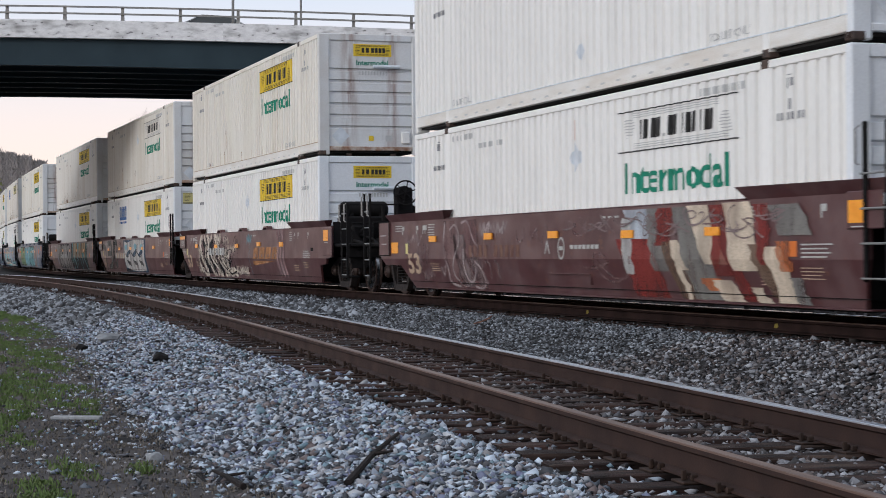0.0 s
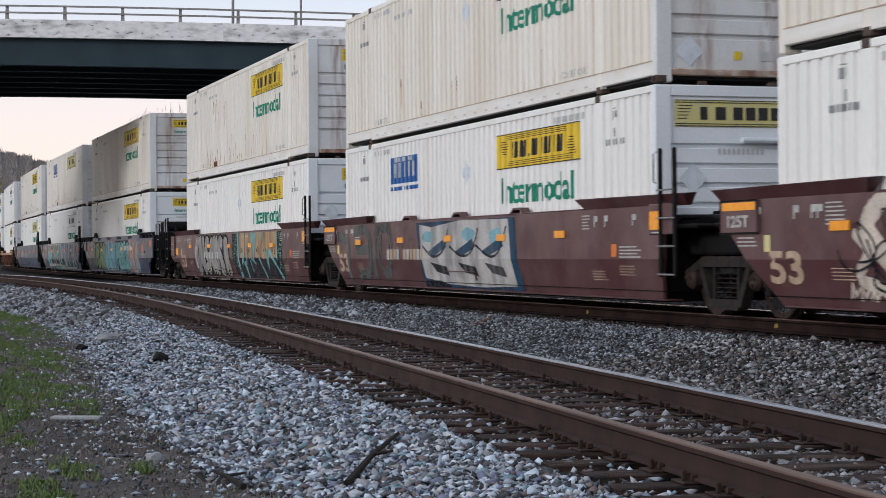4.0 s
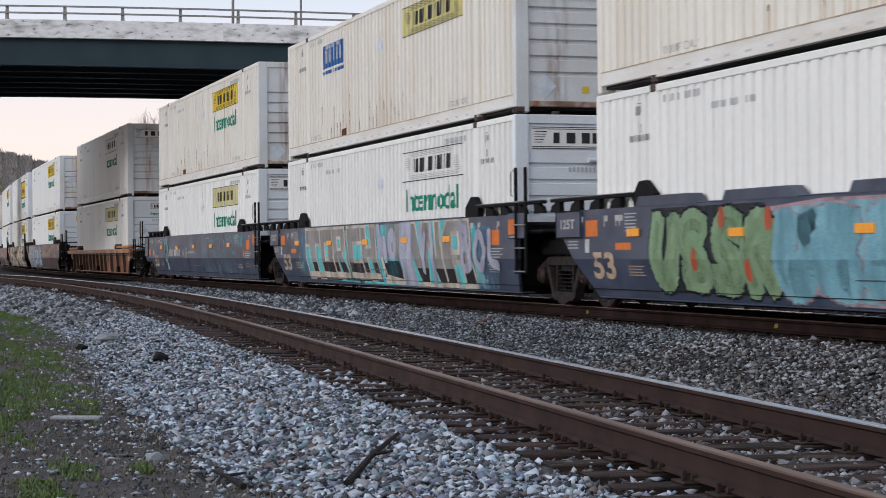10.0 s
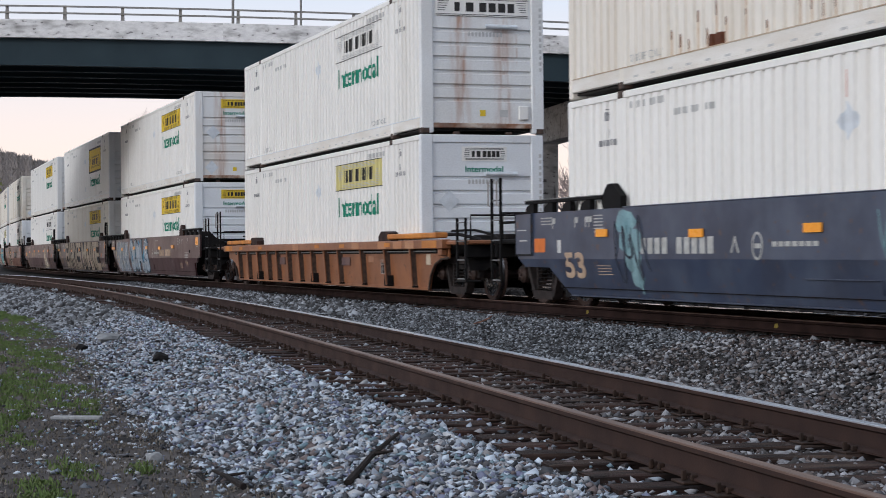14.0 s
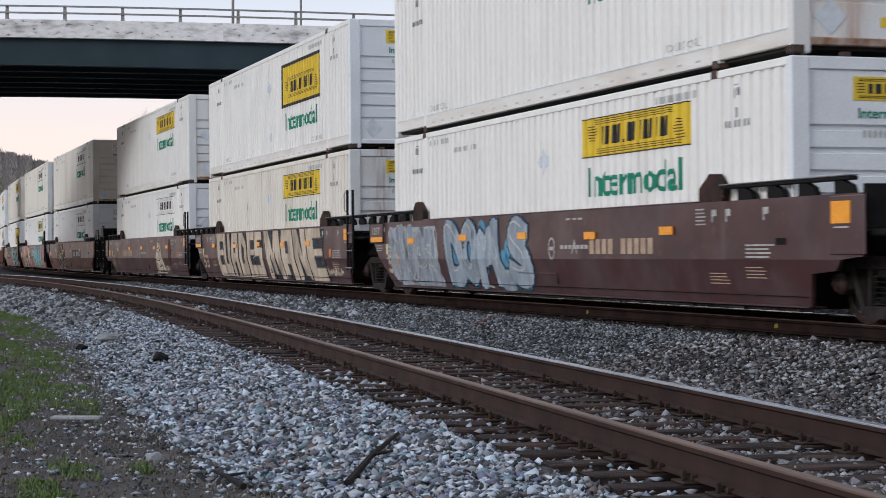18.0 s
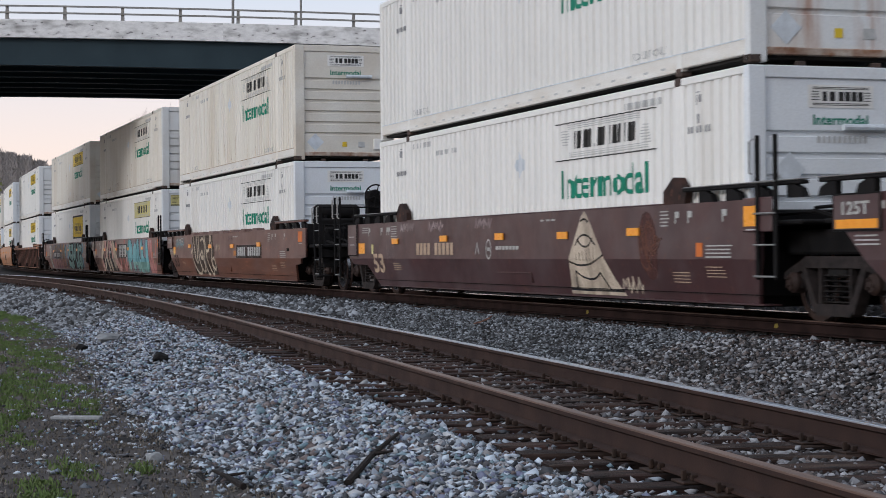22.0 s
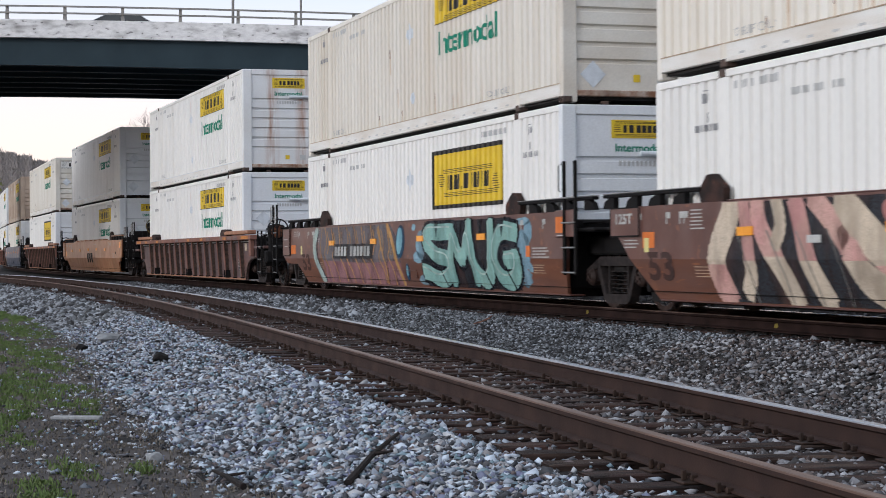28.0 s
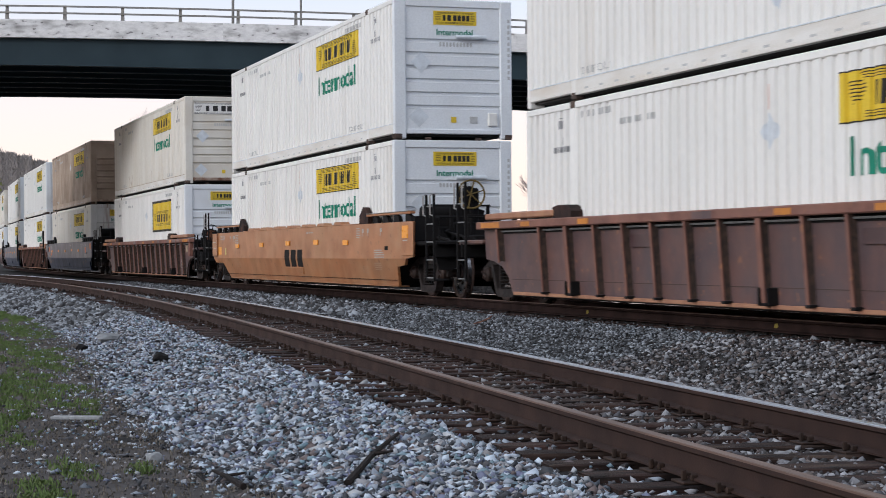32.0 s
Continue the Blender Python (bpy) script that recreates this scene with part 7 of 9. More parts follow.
            for k, (y0, z0, r0) in enumerate(((-1.15, 1.22, 0.035), (-0.8, 1.30, 0.025), (0.55, 1.24, 0.04), (1.0, 1.34, 0.025), (0.2, 1.45, 0.03))):
                part("pipe", shared(f"deck_pipe_{k}", lambda: Shape().tube([(8.5, y0, z0), (9.6, y0 * 0.9, z0), (10.4, y0 * 0.8, z0 - 0.1), (11.1, y0 * 0.8, z0 - 0.3)], r0, 6)), K, w, at=turn)
            part("step", shared("end_step", lambda: Shape().box(10.75, 11.26, -1.50, -1.20, 0.34, 0.38, 0.01)), K, w, at=turn)
            if kind != "ribbed":
                part("bracket", shared("end_bracket", lambda: Shape().prism([(-1.45, 1.12), (-0.7, 1.12), (-1.2, 1.6), (-1.45, 1.6)], 9.9, 9.97, "x")), K, w, at=turn)
            part("bracket", shared("end_bracket_low", lambda: Shape().prism([(-1.4, 0.98), (-0.5, 0.98), (-1.0, 0.55), (-1.3, 0.55)], 10.9, 10.98, "x")), K, w, at=turn)
            part("deck_rail", shared("deck_rail", lambda: Shape().tube([(11.0, -1.3, 1.1), (11.0, -1.3, 1.55), (11.0, 1.3, 1.55), (11.0, 1.3, 1.1)], 0.02, 6)), K, w, at=turn)
        else:
            for k, (y0, z0, r0) in enumerate(((-1.1, 1.32, 0.03), (-0.6, 1.40, 0.025), (0.7, 1.36, 0.03))):
                part("pipe", shared(f"art_pipe_{k}", lambda: Shape().tube([(8.5, y0, z0), (9.2, y0 * 0.9, z0 + 0.02), (9.75, y0 * 0.7, z0 - 0.15)], r0, 6)), K, w, at=turn)
            part("end_deck", shared("art_deck", lambda: Shape().box(8.4, 9.55, -1.40, 1.40, 1.18, 1.24, 0.02)), K, w, at=turn)
        # container guides and shoulder rails
        for sgn in (-1, 1):
            if kind == "plated":
                nm = "shoulder_plate_near" if sgn < 0 else "shoulder_plate_far"
                part("shoulder_plate", shared(nm, lambda: Shape().add([(5.9, sgn * 1.42, 1.49), (9.3, sgn * 1.42, 1.49), (9.4, sgn * 1.52, 1.645), (5.7, sgn * 1.52, 1.665), (5.9, sgn * 1.34, 1.49), (9.3, sgn * 1.34, 1.49), (9.4, sgn * 1.32, 1.655), (5.7, sgn * 1.31, 1.675)],
                                                                                  [(0, 1, 2, 3), (7, 6, 5, 4), (0, 3, 7, 4), (1, 5, 6, 2), (3, 2, 6, 7), (0, 4, 5, 1)])), P, w, at=turn)
            elif kind != "ribbed":
                nm = "guide_near" if sgn < 0 else "guide_far"
                part("container_guide", shared(nm, lambda: Shape().prism([(5.86, 1.50), (6.50, 1.50), (6.56, 1.66), (6.34, 1.86), (6.16, 1.87), (5.86, 1.68)], sgn * 1.36 - 0.05, sgn * 1.36 + 0.05)), K if paint == "slate" else M["guide_rust"], w, "dark guide plate", at=turn)
                nm2 = "shoulder_rail_near" if sgn < 0 else "shoulder_rail_far"
                part("shoulder_rail", shared(nm2, lambda: Shape().box(6.5, 9.6, sgn * 1.38 - 0.06, sgn * 1.38 + 0.06, 1.655, 1.70, 0.01)), P if kind == "smooth" else K, w, at=turn)
                part("rail_cap", shared("rail_cap_near" if sgn < 0 else "rail_cap_far", lambda: Shape().box(6.5, 9.6, sgn * 1.38 - 0.064, sgn * 1.38 + 0.064, 1.703, 1.718, 0.005)), M["rung"], w, "scuffed pale rail edge", at=turn)
                for x in (7.0, 7.75, 8.5, 9.3):
                    nm3 = "shoulder_bracket_near" if sgn < 0 else "shoulder_bracket_far"
                    part("shoulder_bracket", shared(nm3, lambda: Shape().prism([(-0.05, 1.50), (0.34, 1.50), (0.28, 1.60), (0.10, 1.66), (-0.05, 1.66)], sgn * 1.38 - 0.04, sgn * 1.38 + 0.04)), K, w, at=(turn or Matrix()) @ pose(x, 0, 0))
    # near-side ladders and posts
    if joint_front == "art":
        part("grab_post", shared("grab_post_a", lambda: Shape().box(8.71, 8.77, -1.56, -1.51, 0.52, 2.27, 0.012)), K, w)
        part("grab_post", shared("grab_post_b", lambda: Shape().box(9.15, 9.21, -1.56, -1.51, 0.52, 2.26, 0.012)), K, w)
        for z in (0.56, 0.94, 1.32, 1.70):
            part("rung", shared("rung_art", lambda: Shape().tube([(8.71, -1.575, 0), (9.22, -1.575, 0)], 0.014, 6)), M["rung"], w, at=pose(0, 0, z))
        part("grab_handle", shared("grab_handle_art", lambda: Shape().tube([(8.60, -1.53, 1.80), (8.58, -1.56, 1.82), (8.58, -1.56, 2.20), (8.62, -1.53, 2.23)], 0.013, 6)), M["rung"], w, "pale grab handle")
    else:
        short = kind == "ribbed"
        lad = part("ladder", shared("ladder_front_short" if short else "ladder_front", lambda: ladder(10.78, 11.24, 0.36, 1.50 if short else 1.98)), K, w, at=None)
        for k in range(4 if short else 5):
            part("rung", shared("rung_front", lambda: Shape().tube([(10.78, -1.48, 0), (11.24, -1.48, 0)], 0.014, 6)), M["rung"], lad, at=pose(0, 0, 0.40 + 0.34 * k))
        if not short:
            for x in (10.70, 11.12):
                part("grab_handle", shared("grab_handle_front", lambda: Shape().tube([(0.06, -1.49, 1.58), (0, -1.52, 1.60), (0, -1.52, 1.96), (0.06, -1.49, 1.98)], 0.016, 6)), M["handle"], lad, "white grab handle", at=pose(x, 0, 0))
    if joint_back == "coupled":
        lad = part("ladder", shared("ladder_back", lambda: ladder(-11.05, -10.62, 0.36, 2.14)), K, w)
        for k in range(5):
            part("rung", shared("rung_back", lambda: Shape().tube([(-11.05, -1.48, 0), (-10.62, -1.48, 0)], 0.014, 6)), M["rung"], lad, at=pose(0, 0, 0.40 + 0.34 * k))
        for x in (-11.12, -10.70):
            part("grab_handle", shared("grab_handle_back", lambda: Shape().tube([(0.06, -1.49, 1.66), (0, -1.52, 1.68), (0, -1.52, 2.08), (0.06, -1.49, 2.10)], 0.016, 6)), M["handle"], lad, "white grab handle", at=pose(x, 0, 0))
    if joint_front == "coupled" and paint != "rib_orange" and art != "silver":
        # hand brake stand and air reservoir
        dx, dy, dz = (1.75, -1.43, -0.75) if kind == "ribbed" else (0.0, -0.55, -0.24) if paint == "orange" else (0.0, 0.0, 0.0)
        gear = pose(dx, dy, dz)
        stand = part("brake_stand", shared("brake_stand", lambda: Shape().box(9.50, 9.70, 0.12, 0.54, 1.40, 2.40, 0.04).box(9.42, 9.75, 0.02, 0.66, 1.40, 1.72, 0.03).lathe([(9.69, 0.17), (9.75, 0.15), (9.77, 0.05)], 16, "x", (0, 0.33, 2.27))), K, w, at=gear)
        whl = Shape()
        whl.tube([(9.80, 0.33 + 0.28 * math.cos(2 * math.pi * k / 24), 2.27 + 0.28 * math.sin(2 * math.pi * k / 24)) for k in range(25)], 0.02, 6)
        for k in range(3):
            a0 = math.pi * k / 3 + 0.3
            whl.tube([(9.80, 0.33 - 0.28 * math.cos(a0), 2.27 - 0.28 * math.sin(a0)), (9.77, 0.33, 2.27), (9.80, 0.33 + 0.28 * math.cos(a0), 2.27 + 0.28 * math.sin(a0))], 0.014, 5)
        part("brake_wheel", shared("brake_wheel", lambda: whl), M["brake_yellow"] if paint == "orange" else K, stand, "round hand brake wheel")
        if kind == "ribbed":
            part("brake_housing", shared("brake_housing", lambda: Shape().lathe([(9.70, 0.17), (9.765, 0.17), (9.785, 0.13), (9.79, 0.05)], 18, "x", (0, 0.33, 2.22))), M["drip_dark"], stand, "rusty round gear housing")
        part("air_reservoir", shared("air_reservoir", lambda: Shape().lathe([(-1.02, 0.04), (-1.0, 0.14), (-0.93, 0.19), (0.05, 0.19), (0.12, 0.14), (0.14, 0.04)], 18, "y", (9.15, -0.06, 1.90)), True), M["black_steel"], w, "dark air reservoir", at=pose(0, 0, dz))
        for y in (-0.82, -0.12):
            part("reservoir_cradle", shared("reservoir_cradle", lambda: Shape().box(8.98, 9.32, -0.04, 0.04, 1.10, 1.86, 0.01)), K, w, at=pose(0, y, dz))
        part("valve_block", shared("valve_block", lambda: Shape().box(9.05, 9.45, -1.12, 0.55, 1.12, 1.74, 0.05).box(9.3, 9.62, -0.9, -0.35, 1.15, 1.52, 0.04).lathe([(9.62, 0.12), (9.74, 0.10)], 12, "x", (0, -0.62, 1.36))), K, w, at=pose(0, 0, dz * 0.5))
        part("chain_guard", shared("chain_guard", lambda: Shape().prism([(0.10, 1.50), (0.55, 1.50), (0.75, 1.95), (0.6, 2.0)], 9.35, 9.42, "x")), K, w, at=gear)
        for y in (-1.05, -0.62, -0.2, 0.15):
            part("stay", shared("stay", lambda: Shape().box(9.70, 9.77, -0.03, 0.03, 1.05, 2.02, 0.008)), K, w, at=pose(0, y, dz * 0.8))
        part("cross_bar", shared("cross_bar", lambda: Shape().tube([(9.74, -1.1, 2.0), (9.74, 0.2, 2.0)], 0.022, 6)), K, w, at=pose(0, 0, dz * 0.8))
    if art == "bubbles":
        for x in (-5.3, -2.7, 0.3, 3.3, 6.1):
            part("lug_hood", shared("long_hood", lambda: Shape().prism([(-0.95, 1.50), (0.95, 1.50), (0.75, 1.64), (-0.85, 1.64)], SIDE_Y - 0.01, SIDE_Y + 0.18)), P, w, "sloped lug hood", at=pose(x, 0, 0))
    if kind == "smooth":
        for k in range(7):
            part("lug_hood", shared("lug_hood", lambda: Shape().prism([(-0.35, 1.51), (0.35, 1.51), (0.22, 1.58), (-0.22, 1.58)], SIDE_Y - 0.01, SIDE_Y + 0.2)), P, w, at=pose(-4.6 + 1.5 * k, 0, 0))
    elif art in ("scrawl", "face"):
        for x in (-2.96, 0.07, 3.10):
            part("lug_hood", shared("tab_hood", lambda: Shape().prism([(-0.30, 1.50), (-0.24, 1.50), (-0.08, 1.575), (0.20, 1.575), (0.26, 1.52), (0.32, 1.52), (0.24, 1.61), (-0.10, 1.61)], SIDE_Y + 0.01, SIDE_Y + 0.16)), P, w, "bent lug hood", at=pose(x, 0, 0))
    # markings
    if kind != "ribbed":
        rows, flags = [], []
        for x, z, wd, n in ((-6.62, 1.40, 0.42, 6), (5.95, 1.40, 0.30, 5), (7.30, 0.93, 0.75, 4), (-8.72, 1.40 if joint_back == "coupled" else 1.02, 0.50, 3)):
            for k in range(n):
                rows.append(rect(x, x + wd * rng.uniform(0.75, 1.0), z - 0.048 * k, z + 0.018 - 0.048 * k))
        for x in (1.55, 1.80, 2.02):
            rows.append(rect(x, x + 0.16, 1.36, 1.39))
        for x in (-8.25, -7.35, -6.95, -6.82, 6.40, 6.78, 7.75):
            flags += [rect(x, x + 0.035, 1.24, 1.40), rect(x + 0.037, x + 0.13, 1.315, 1.40)]
        tagged(part("stencil_mark", laid(rows + flags, 0.0035), M["white_ink"], w, "white stencilled marks"), kind="stuff")
        low_rows = [rect(x, x + 0.55 * rng.uniform(0.8, 1.0), z - 0.042 * k, z + 0.012 - 0.042 * k) for x, z in ((-6.55, 0.66), (6.25, 0.58), (7.25, 0.66)) for k in range(4)]
        tagged(part("data_mark", laid(low_rows, 0.0036), M["numeral"], w, "faded cream data lines"), kind="stuff")
        ring = [(0.12 * math.cos(math.pi * k / 10), 0.16 * math.sin(math.pi * k / 10)) for k in range(21)]
        ox, bx0 = {"flames": (0.0, -4.3), "chalk": (-1.64, -4.99), "silver": (0.95, 2.45), "cone": (-0.87, -4.95)}.get(art, (1.3 if kind == "plated" else -0.2, None))
        if art in ("flames", "chalk", "silver", "cone"):
            tagged(part("round_mark", laid(ribbon([(ox + u, 0.93 + v) for u, v in ring], 0.03) + [rect(ox - 0.08, ox + 0.08, 0.90, 0.96)], 0.0042), M["white_ink"], w, "white oval stencil"), kind="stuff")
            part("mark_letter", laid(fat([[(ox - 0.58 + 0.75 * (art == "silver") * 2 - 0.09, 0.86), (ox - 0.58 + 1.5 * (art == "silver"), 1.04), (ox - 0.58 + 1.5 * (art == "silver") + 0.09, 0.86)]], 0.035), 0.0042), M["white_ink"], w, "white stencilled letter A")
            tagged(part("word_mark", laid([rect(ox + 0.36 + 0.16 * k, ox + 0.48 + 0.16 * k, 0.92, 0.98) for k in range(7)], 0.0042), M["white_ink"], w, "small white stencilled marks"), kind="stuff")
        if bx0 is not None:
            for k in range(10):
                if k != 4:
                    part("number_bar", laid([rect(bx0 + 0.225 * k, bx0 + 0.165 + 0.225 * k, 0.84, 1.06) if art != "flames" else rect(bx0 + 0.26 * k, bx0 + 0.16 + 0.26 * k, 0.80, 1.00)], 0.0044), M["white_ink"] if art == "chalk" else M["numeral_faint"] if art == "flames" else M["numeral"], w)
        if paint != "orange":
            me = word_mesh("53", 0.40, 0.78, bold=0.03)
            for v in me.vertices:
                z = 0.47 + v.co.z
                v.co = Vector((v.co.x * 1.02 - (7.80 if paint == "slate" else 7.97), wall_y(z) - 0.006, z))
            part("size_number", me, M["numeral_dark"] if paint == "oxide" else M["numeral"], w, "painted number 53")
        # end panels with their amber patches
        ep = (-9.80, -9.08, 0.82, 1.51) if joint_back == "coupled" else (-9.14, -8.16, 1.08, 1.50)
        pl = part("end_plate", shared(f"end_plate_{joint_back}", lambda: Shape().box(ep[0], ep[1], SIDE_Y - 0.03, SIDE_Y - 0.002, ep[2], ep[3], 0.012)), P, w)
        rim = Shape()
        for x0, x1, z0, z1 in ((ep[0], ep[1], ep[3] - 0.02, ep[3]), (ep[0], ep[1], ep[2], ep[2] + 0.02), (ep[0], ep[0] + 0.02, ep[2] + 0.021, ep[3] - 0.021), (ep[1] - 0.02, ep[1], ep[2] + 0.021, ep[3] - 0.021)):
            rim.box(x0, x1, SIDE_Y - 0.036, SIDE_Y - 0.0305, z0, z1)
        part("plate_rim", shared(f"plate_rim_{joint_back}", lambda: rim), K, pl, "dark panel edge")
        if joint_back == "art":
            zs = (1.16, 1.37) if paint == "maroon" else (1.26, 1.11)
            me = shared("load_word", lambda: word_mesh("125T", 0.15, 0.56, bold=0.03))
            part("load_number", me, M["white_ink"], pl, "white painted load mark 125T", at=pose(-8.94, SIDE_Y - 0.034, zs[0] if paint != "slate" else 1.22))
            if paint in ("maroon", "maroon_brown"):
                part("amber_strip", shared(f"amber_strip_{zs[1]}", lambda: Shape().box(-9.08, -8.22, SIDE_Y - 0.034, SIDE_Y - 0.0305, zs[1], zs[1] + 0.10)), M["reflector"], pl, "amber reflecting strip")
            if paint == "slate":
                part("end_patch", laid([rect(-8.02, -7.58, 1.10, 1.34)], 0.004), M["orange_patch"], w, "orange end patch")
                part("end_patch", laid([rect(-6.95, -6.42, 0.90, 1.00)], 0.004), M["orange_patch"], w, "faded orange patch")
            elif paint == "oxide":
                part("end_patch", laid([rect(-8.10, -7.72, 0.92, 1.14)], 0.004), M["reflector"] if kind == "smooth" else M["orange_patch"], w, "amber end patch")
        else:
            part("end_patch", laid([rect(-9.02, -8.56, 0.87, 1.09)], 0.004), M["orange_patch"] if paint in ("oxide", "slate") else M["reflector"], w, "amber end patch")
            part("chalk_mark", shared("chalk_mark_back", lambda: Shape().box(-9.7, -9.3, SIDE_Y - 0.034, SIDE_Y - 0.031, 1.22, 1.24).box(-9.6, -9.28, SIDE_Y - 0.034, SIDE_Y - 0.031, 1.05, 1.07)), M["grey_ink"], pl, "faint chalk bars")
        part("label", laid([rect(-8.05, -7.90, 0.86, 1.06)], 0.0045), M["pale_yellow"] if paint != "slate" else M["grey_ink"], w, "small pale label")
        fx = (9.32, 10.04, 0.82, 1.48) if joint_front == "coupled" else (8.34, 9.06, 1.10, 1.52)
        fp = part("end_plate", shared(f"end_plate_front_{joint_front}", lambda: Shape().box(fx[0], fx[1], SIDE_Y - 0.03, SIDE_Y - 0.002, fx[2], fx[3], 0.012)), P, w)
        part("end_patch", shared(f"front_patch_{joint_front}", lambda: Shape().box(fx[0] + 0.04, fx[0] + (0.44 if joint_front == "coupled" else 0.34), SIDE_Y - 0.036, SIDE_Y - 0.0305, 1.17, 1.42)), M["orange_patch"] if paint in ("slate", "oxide") else M["reflector"], fp, "amber end patch")
        part("chalk_mark", shared(f"chalk_mark_{joint_front}", lambda: Shape().box(fx[0] + 0.1, fx[0] + 0.4, SIDE_Y - 0.034, SIDE_Y - 0.031, 1.12, 1.135)), M["grey_ink"], fp, "faint chalk bars")
        if paint == "slate":
            part("end_patch", laid([rect(7.42, 7.86, 1.00, 1.26)], 0.004), M["orange_patch"], w, "orange end patch")
        part("label", laid([rect(8.05, 8.30, 0.94, 1.02)] if joint_front == "coupled" else [rect(7.02, 7.2, 0.80, 0.98)], 0.0045), K if joint_front == "coupled" else M["orange_patch"], w, "small label")
        xs = (-5.1, -1.75, 1.45, 4.9) if paint == "oxide" else (-6.3, -3.25, -0.3, 2.5, 5.1)
        zr = 1.125
    else:
        xs, zr = (-7.6, -5.2, 0.8, 3.0, 6.5), (1.03 if paint == "rib_orange" else 1.325)
    for x in xs:
        if kind == "ribbed":
            part("reflector", shared("reflector_low", lambda: Shape().box(-0.2, 0.2, SIDE_Y - 0.026, SIDE_Y - 0.018, -0.04, 0.04)), M["amber_worn"], w, "amber reflector", at=pose(x, 0, zr + 0.01))
        else:
            part("reflector", shared("reflector", lambda: Shape().box(-0.20, 0.20, SIDE_Y - 0.030, SIDE_Y - 0.012, -0.055, 0.055)), M["reflector"], w, "amber reflector", at=pose(x, 0, zr + rng.uniform(-0.02, 0.03)))
    if paint == "orange":
        for k in range(3):
            part("logo_block", laid([rect(-0.75 + 0.66 * k, -0.25 + 0.66 * k, 0.56, 0.98, 0.06)], 0.004), M["truck_steel"], w, "dark logo block")
    if kind != "ribbed":
        graffiti(art, w, rng)
    return w


# ---- trucks ----
def truck_frame(sgn):
    """Cast side frame: arched over two axle boxes, dropped to a spring nest between them."""
    y0, y1 = (sgn * 1.00, sgn * 1.13)
    y0, y1 = min(y0, y1), max(y0, y1)
    s = Shape()
    s.prism([(-1.14, 0.60), (-1.14, 0.52), (-0.62, 0.66), (0.62, 0.66), (1.14, 0.52), (1.14, 0.60), (0.62, 0.80), (-0.62, 0.80)], y0, y1)
    for e in (-1, 1):
        s.prism([(e * 0.74, 0.68), (e * 0.62, 0.68), (e * 0.36, 0.20), (e * 0.44, 0.13)], y0 - 0.01, y1 + 0.01)
        s.prism([(e * 1.14, 0.54), (e * 0.72, 0.60), (e * 0.74, 0.42), (e * 1.10, 0.42)], y0 + 0.025, y1 - 0.025)
        s.prism([(e * 0.36, 0.66), (e * 0.31, 0.66), (e * 0.31, 0.24), (e * 0.36, 0.24)], y0 + 0.02, y1 - 0.03)
    s.prism([(-0.46, 0.20), (-0.37, 0.10), (0.37, 0.10), (0.46, 0.20), (0.38, 0.24), (-0.38, 0.24)], y0 - 0.012, y1 + 0.012)
    return s


def spring_nest(sgn):
    s = Shape()
    for dx in (-0.2, 0.0, 0.2):
        for k in range(6):
            s.lathe([(0.245 + 0.062 * k, 0.048), (0.260 + 0.062 * k, 0.078), (0.275 + 0.062 * k, 0.048)], 10, "z", (dx, sgn * 1.06, 0))
    return s


def wheel_set():
    s = Shape()
    for sgn in (-1, 1):
        y = sgn * 0.72
        prof = [(y - sgn * 0.07, 0.10), (y - sgn * 0.07, 0.16), (y - sgn * 0.02, 0.20), (y + sgn * 0.00, 0.38), (y - sgn * 0.06, 0.40), (y - sgn * 0.06, 0.505), (y - sgn * 0.03, 0.5), (y - sgn * 0.02, 0.484), (y + sgn * 0.07, 0.478), (y + sgn * 0.07, 0.41), (y + sgn * 0.035, 0.39), (y + sgn * 0.03, 0.20), (y + sgn * 0.09, 0.16), (y + sgn * 0.09, 0.08)]
        s.lathe(prof, 28, "y")
    s.lathe([(-1.05, 0.08), (1.05, 0.08)], 12, "y")
    for sgn in (-1, 1):
        s.lathe([(sgn * 1.02, 0.13), (sgn * 1.15, 0.13), (sgn * 1.20, 0.09)], 12, "y")
        for k in range(3):
            a = 2 * math.pi * k / 3
            s.lathe([(sgn * 1.18, 0.022), (sgn * 1.225, 0.022)], 6, "y", (0.055 * math.cos(a), 0, 0.055 * math.sin(a)))
    return s


def truck():
    t = empty("wagon_truck", "dusty cast-steel two-axle wagon truck on the rails", "railway truck", "trucks of the train")
    for sgn in (-1, 1):
        fr = part("side_frame", shared(f"side_frame_{sgn}", lambda: truck_frame(sgn)), M["truck_dust"], t)
        part("spring_nest", shared(f"spring_nest_{sgn}", lambda: spring_nest(sgn), True), M["spring_steel"], fr, "coil springs")
    part("truck_bolster", shared("truck_bolster", lambda: Shape().box(-0.2, 0.2, -1.10, 1.10, 0.55, 0.67, 0.03)), M["truck_steel"], t)
    part("brake_beam", shared("brake_beam", lambda: Shape().box(-0.42, -0.34, -0.8, 0.8, 0.34, 0.44, 0.02).box(0.34, 0.42, -0.8, 0.8, 0.34, 0.44, 0.02)), M["truck_steel"], t)
    for x in (-0.89, 0.89):
        ws = part("wheelset", shared("wheelset", wheel_set, True), M["wheel_steel"], t, "axle with two dark wheels", at=pose(x, 0, 0.484))
        for sgn in (-1, 1):
            part("tread", shared(f"tread_{sgn}", lambda: Shape().lathe([(sgn * 0.715, 0.4815), (sgn * 0.715, 0.4865), (sgn * 0.78, 0.4835), (sgn * 0.78, 0.4785)], 36, "y"), True), M["tread"], ws, "polished wheel tread")
    return t


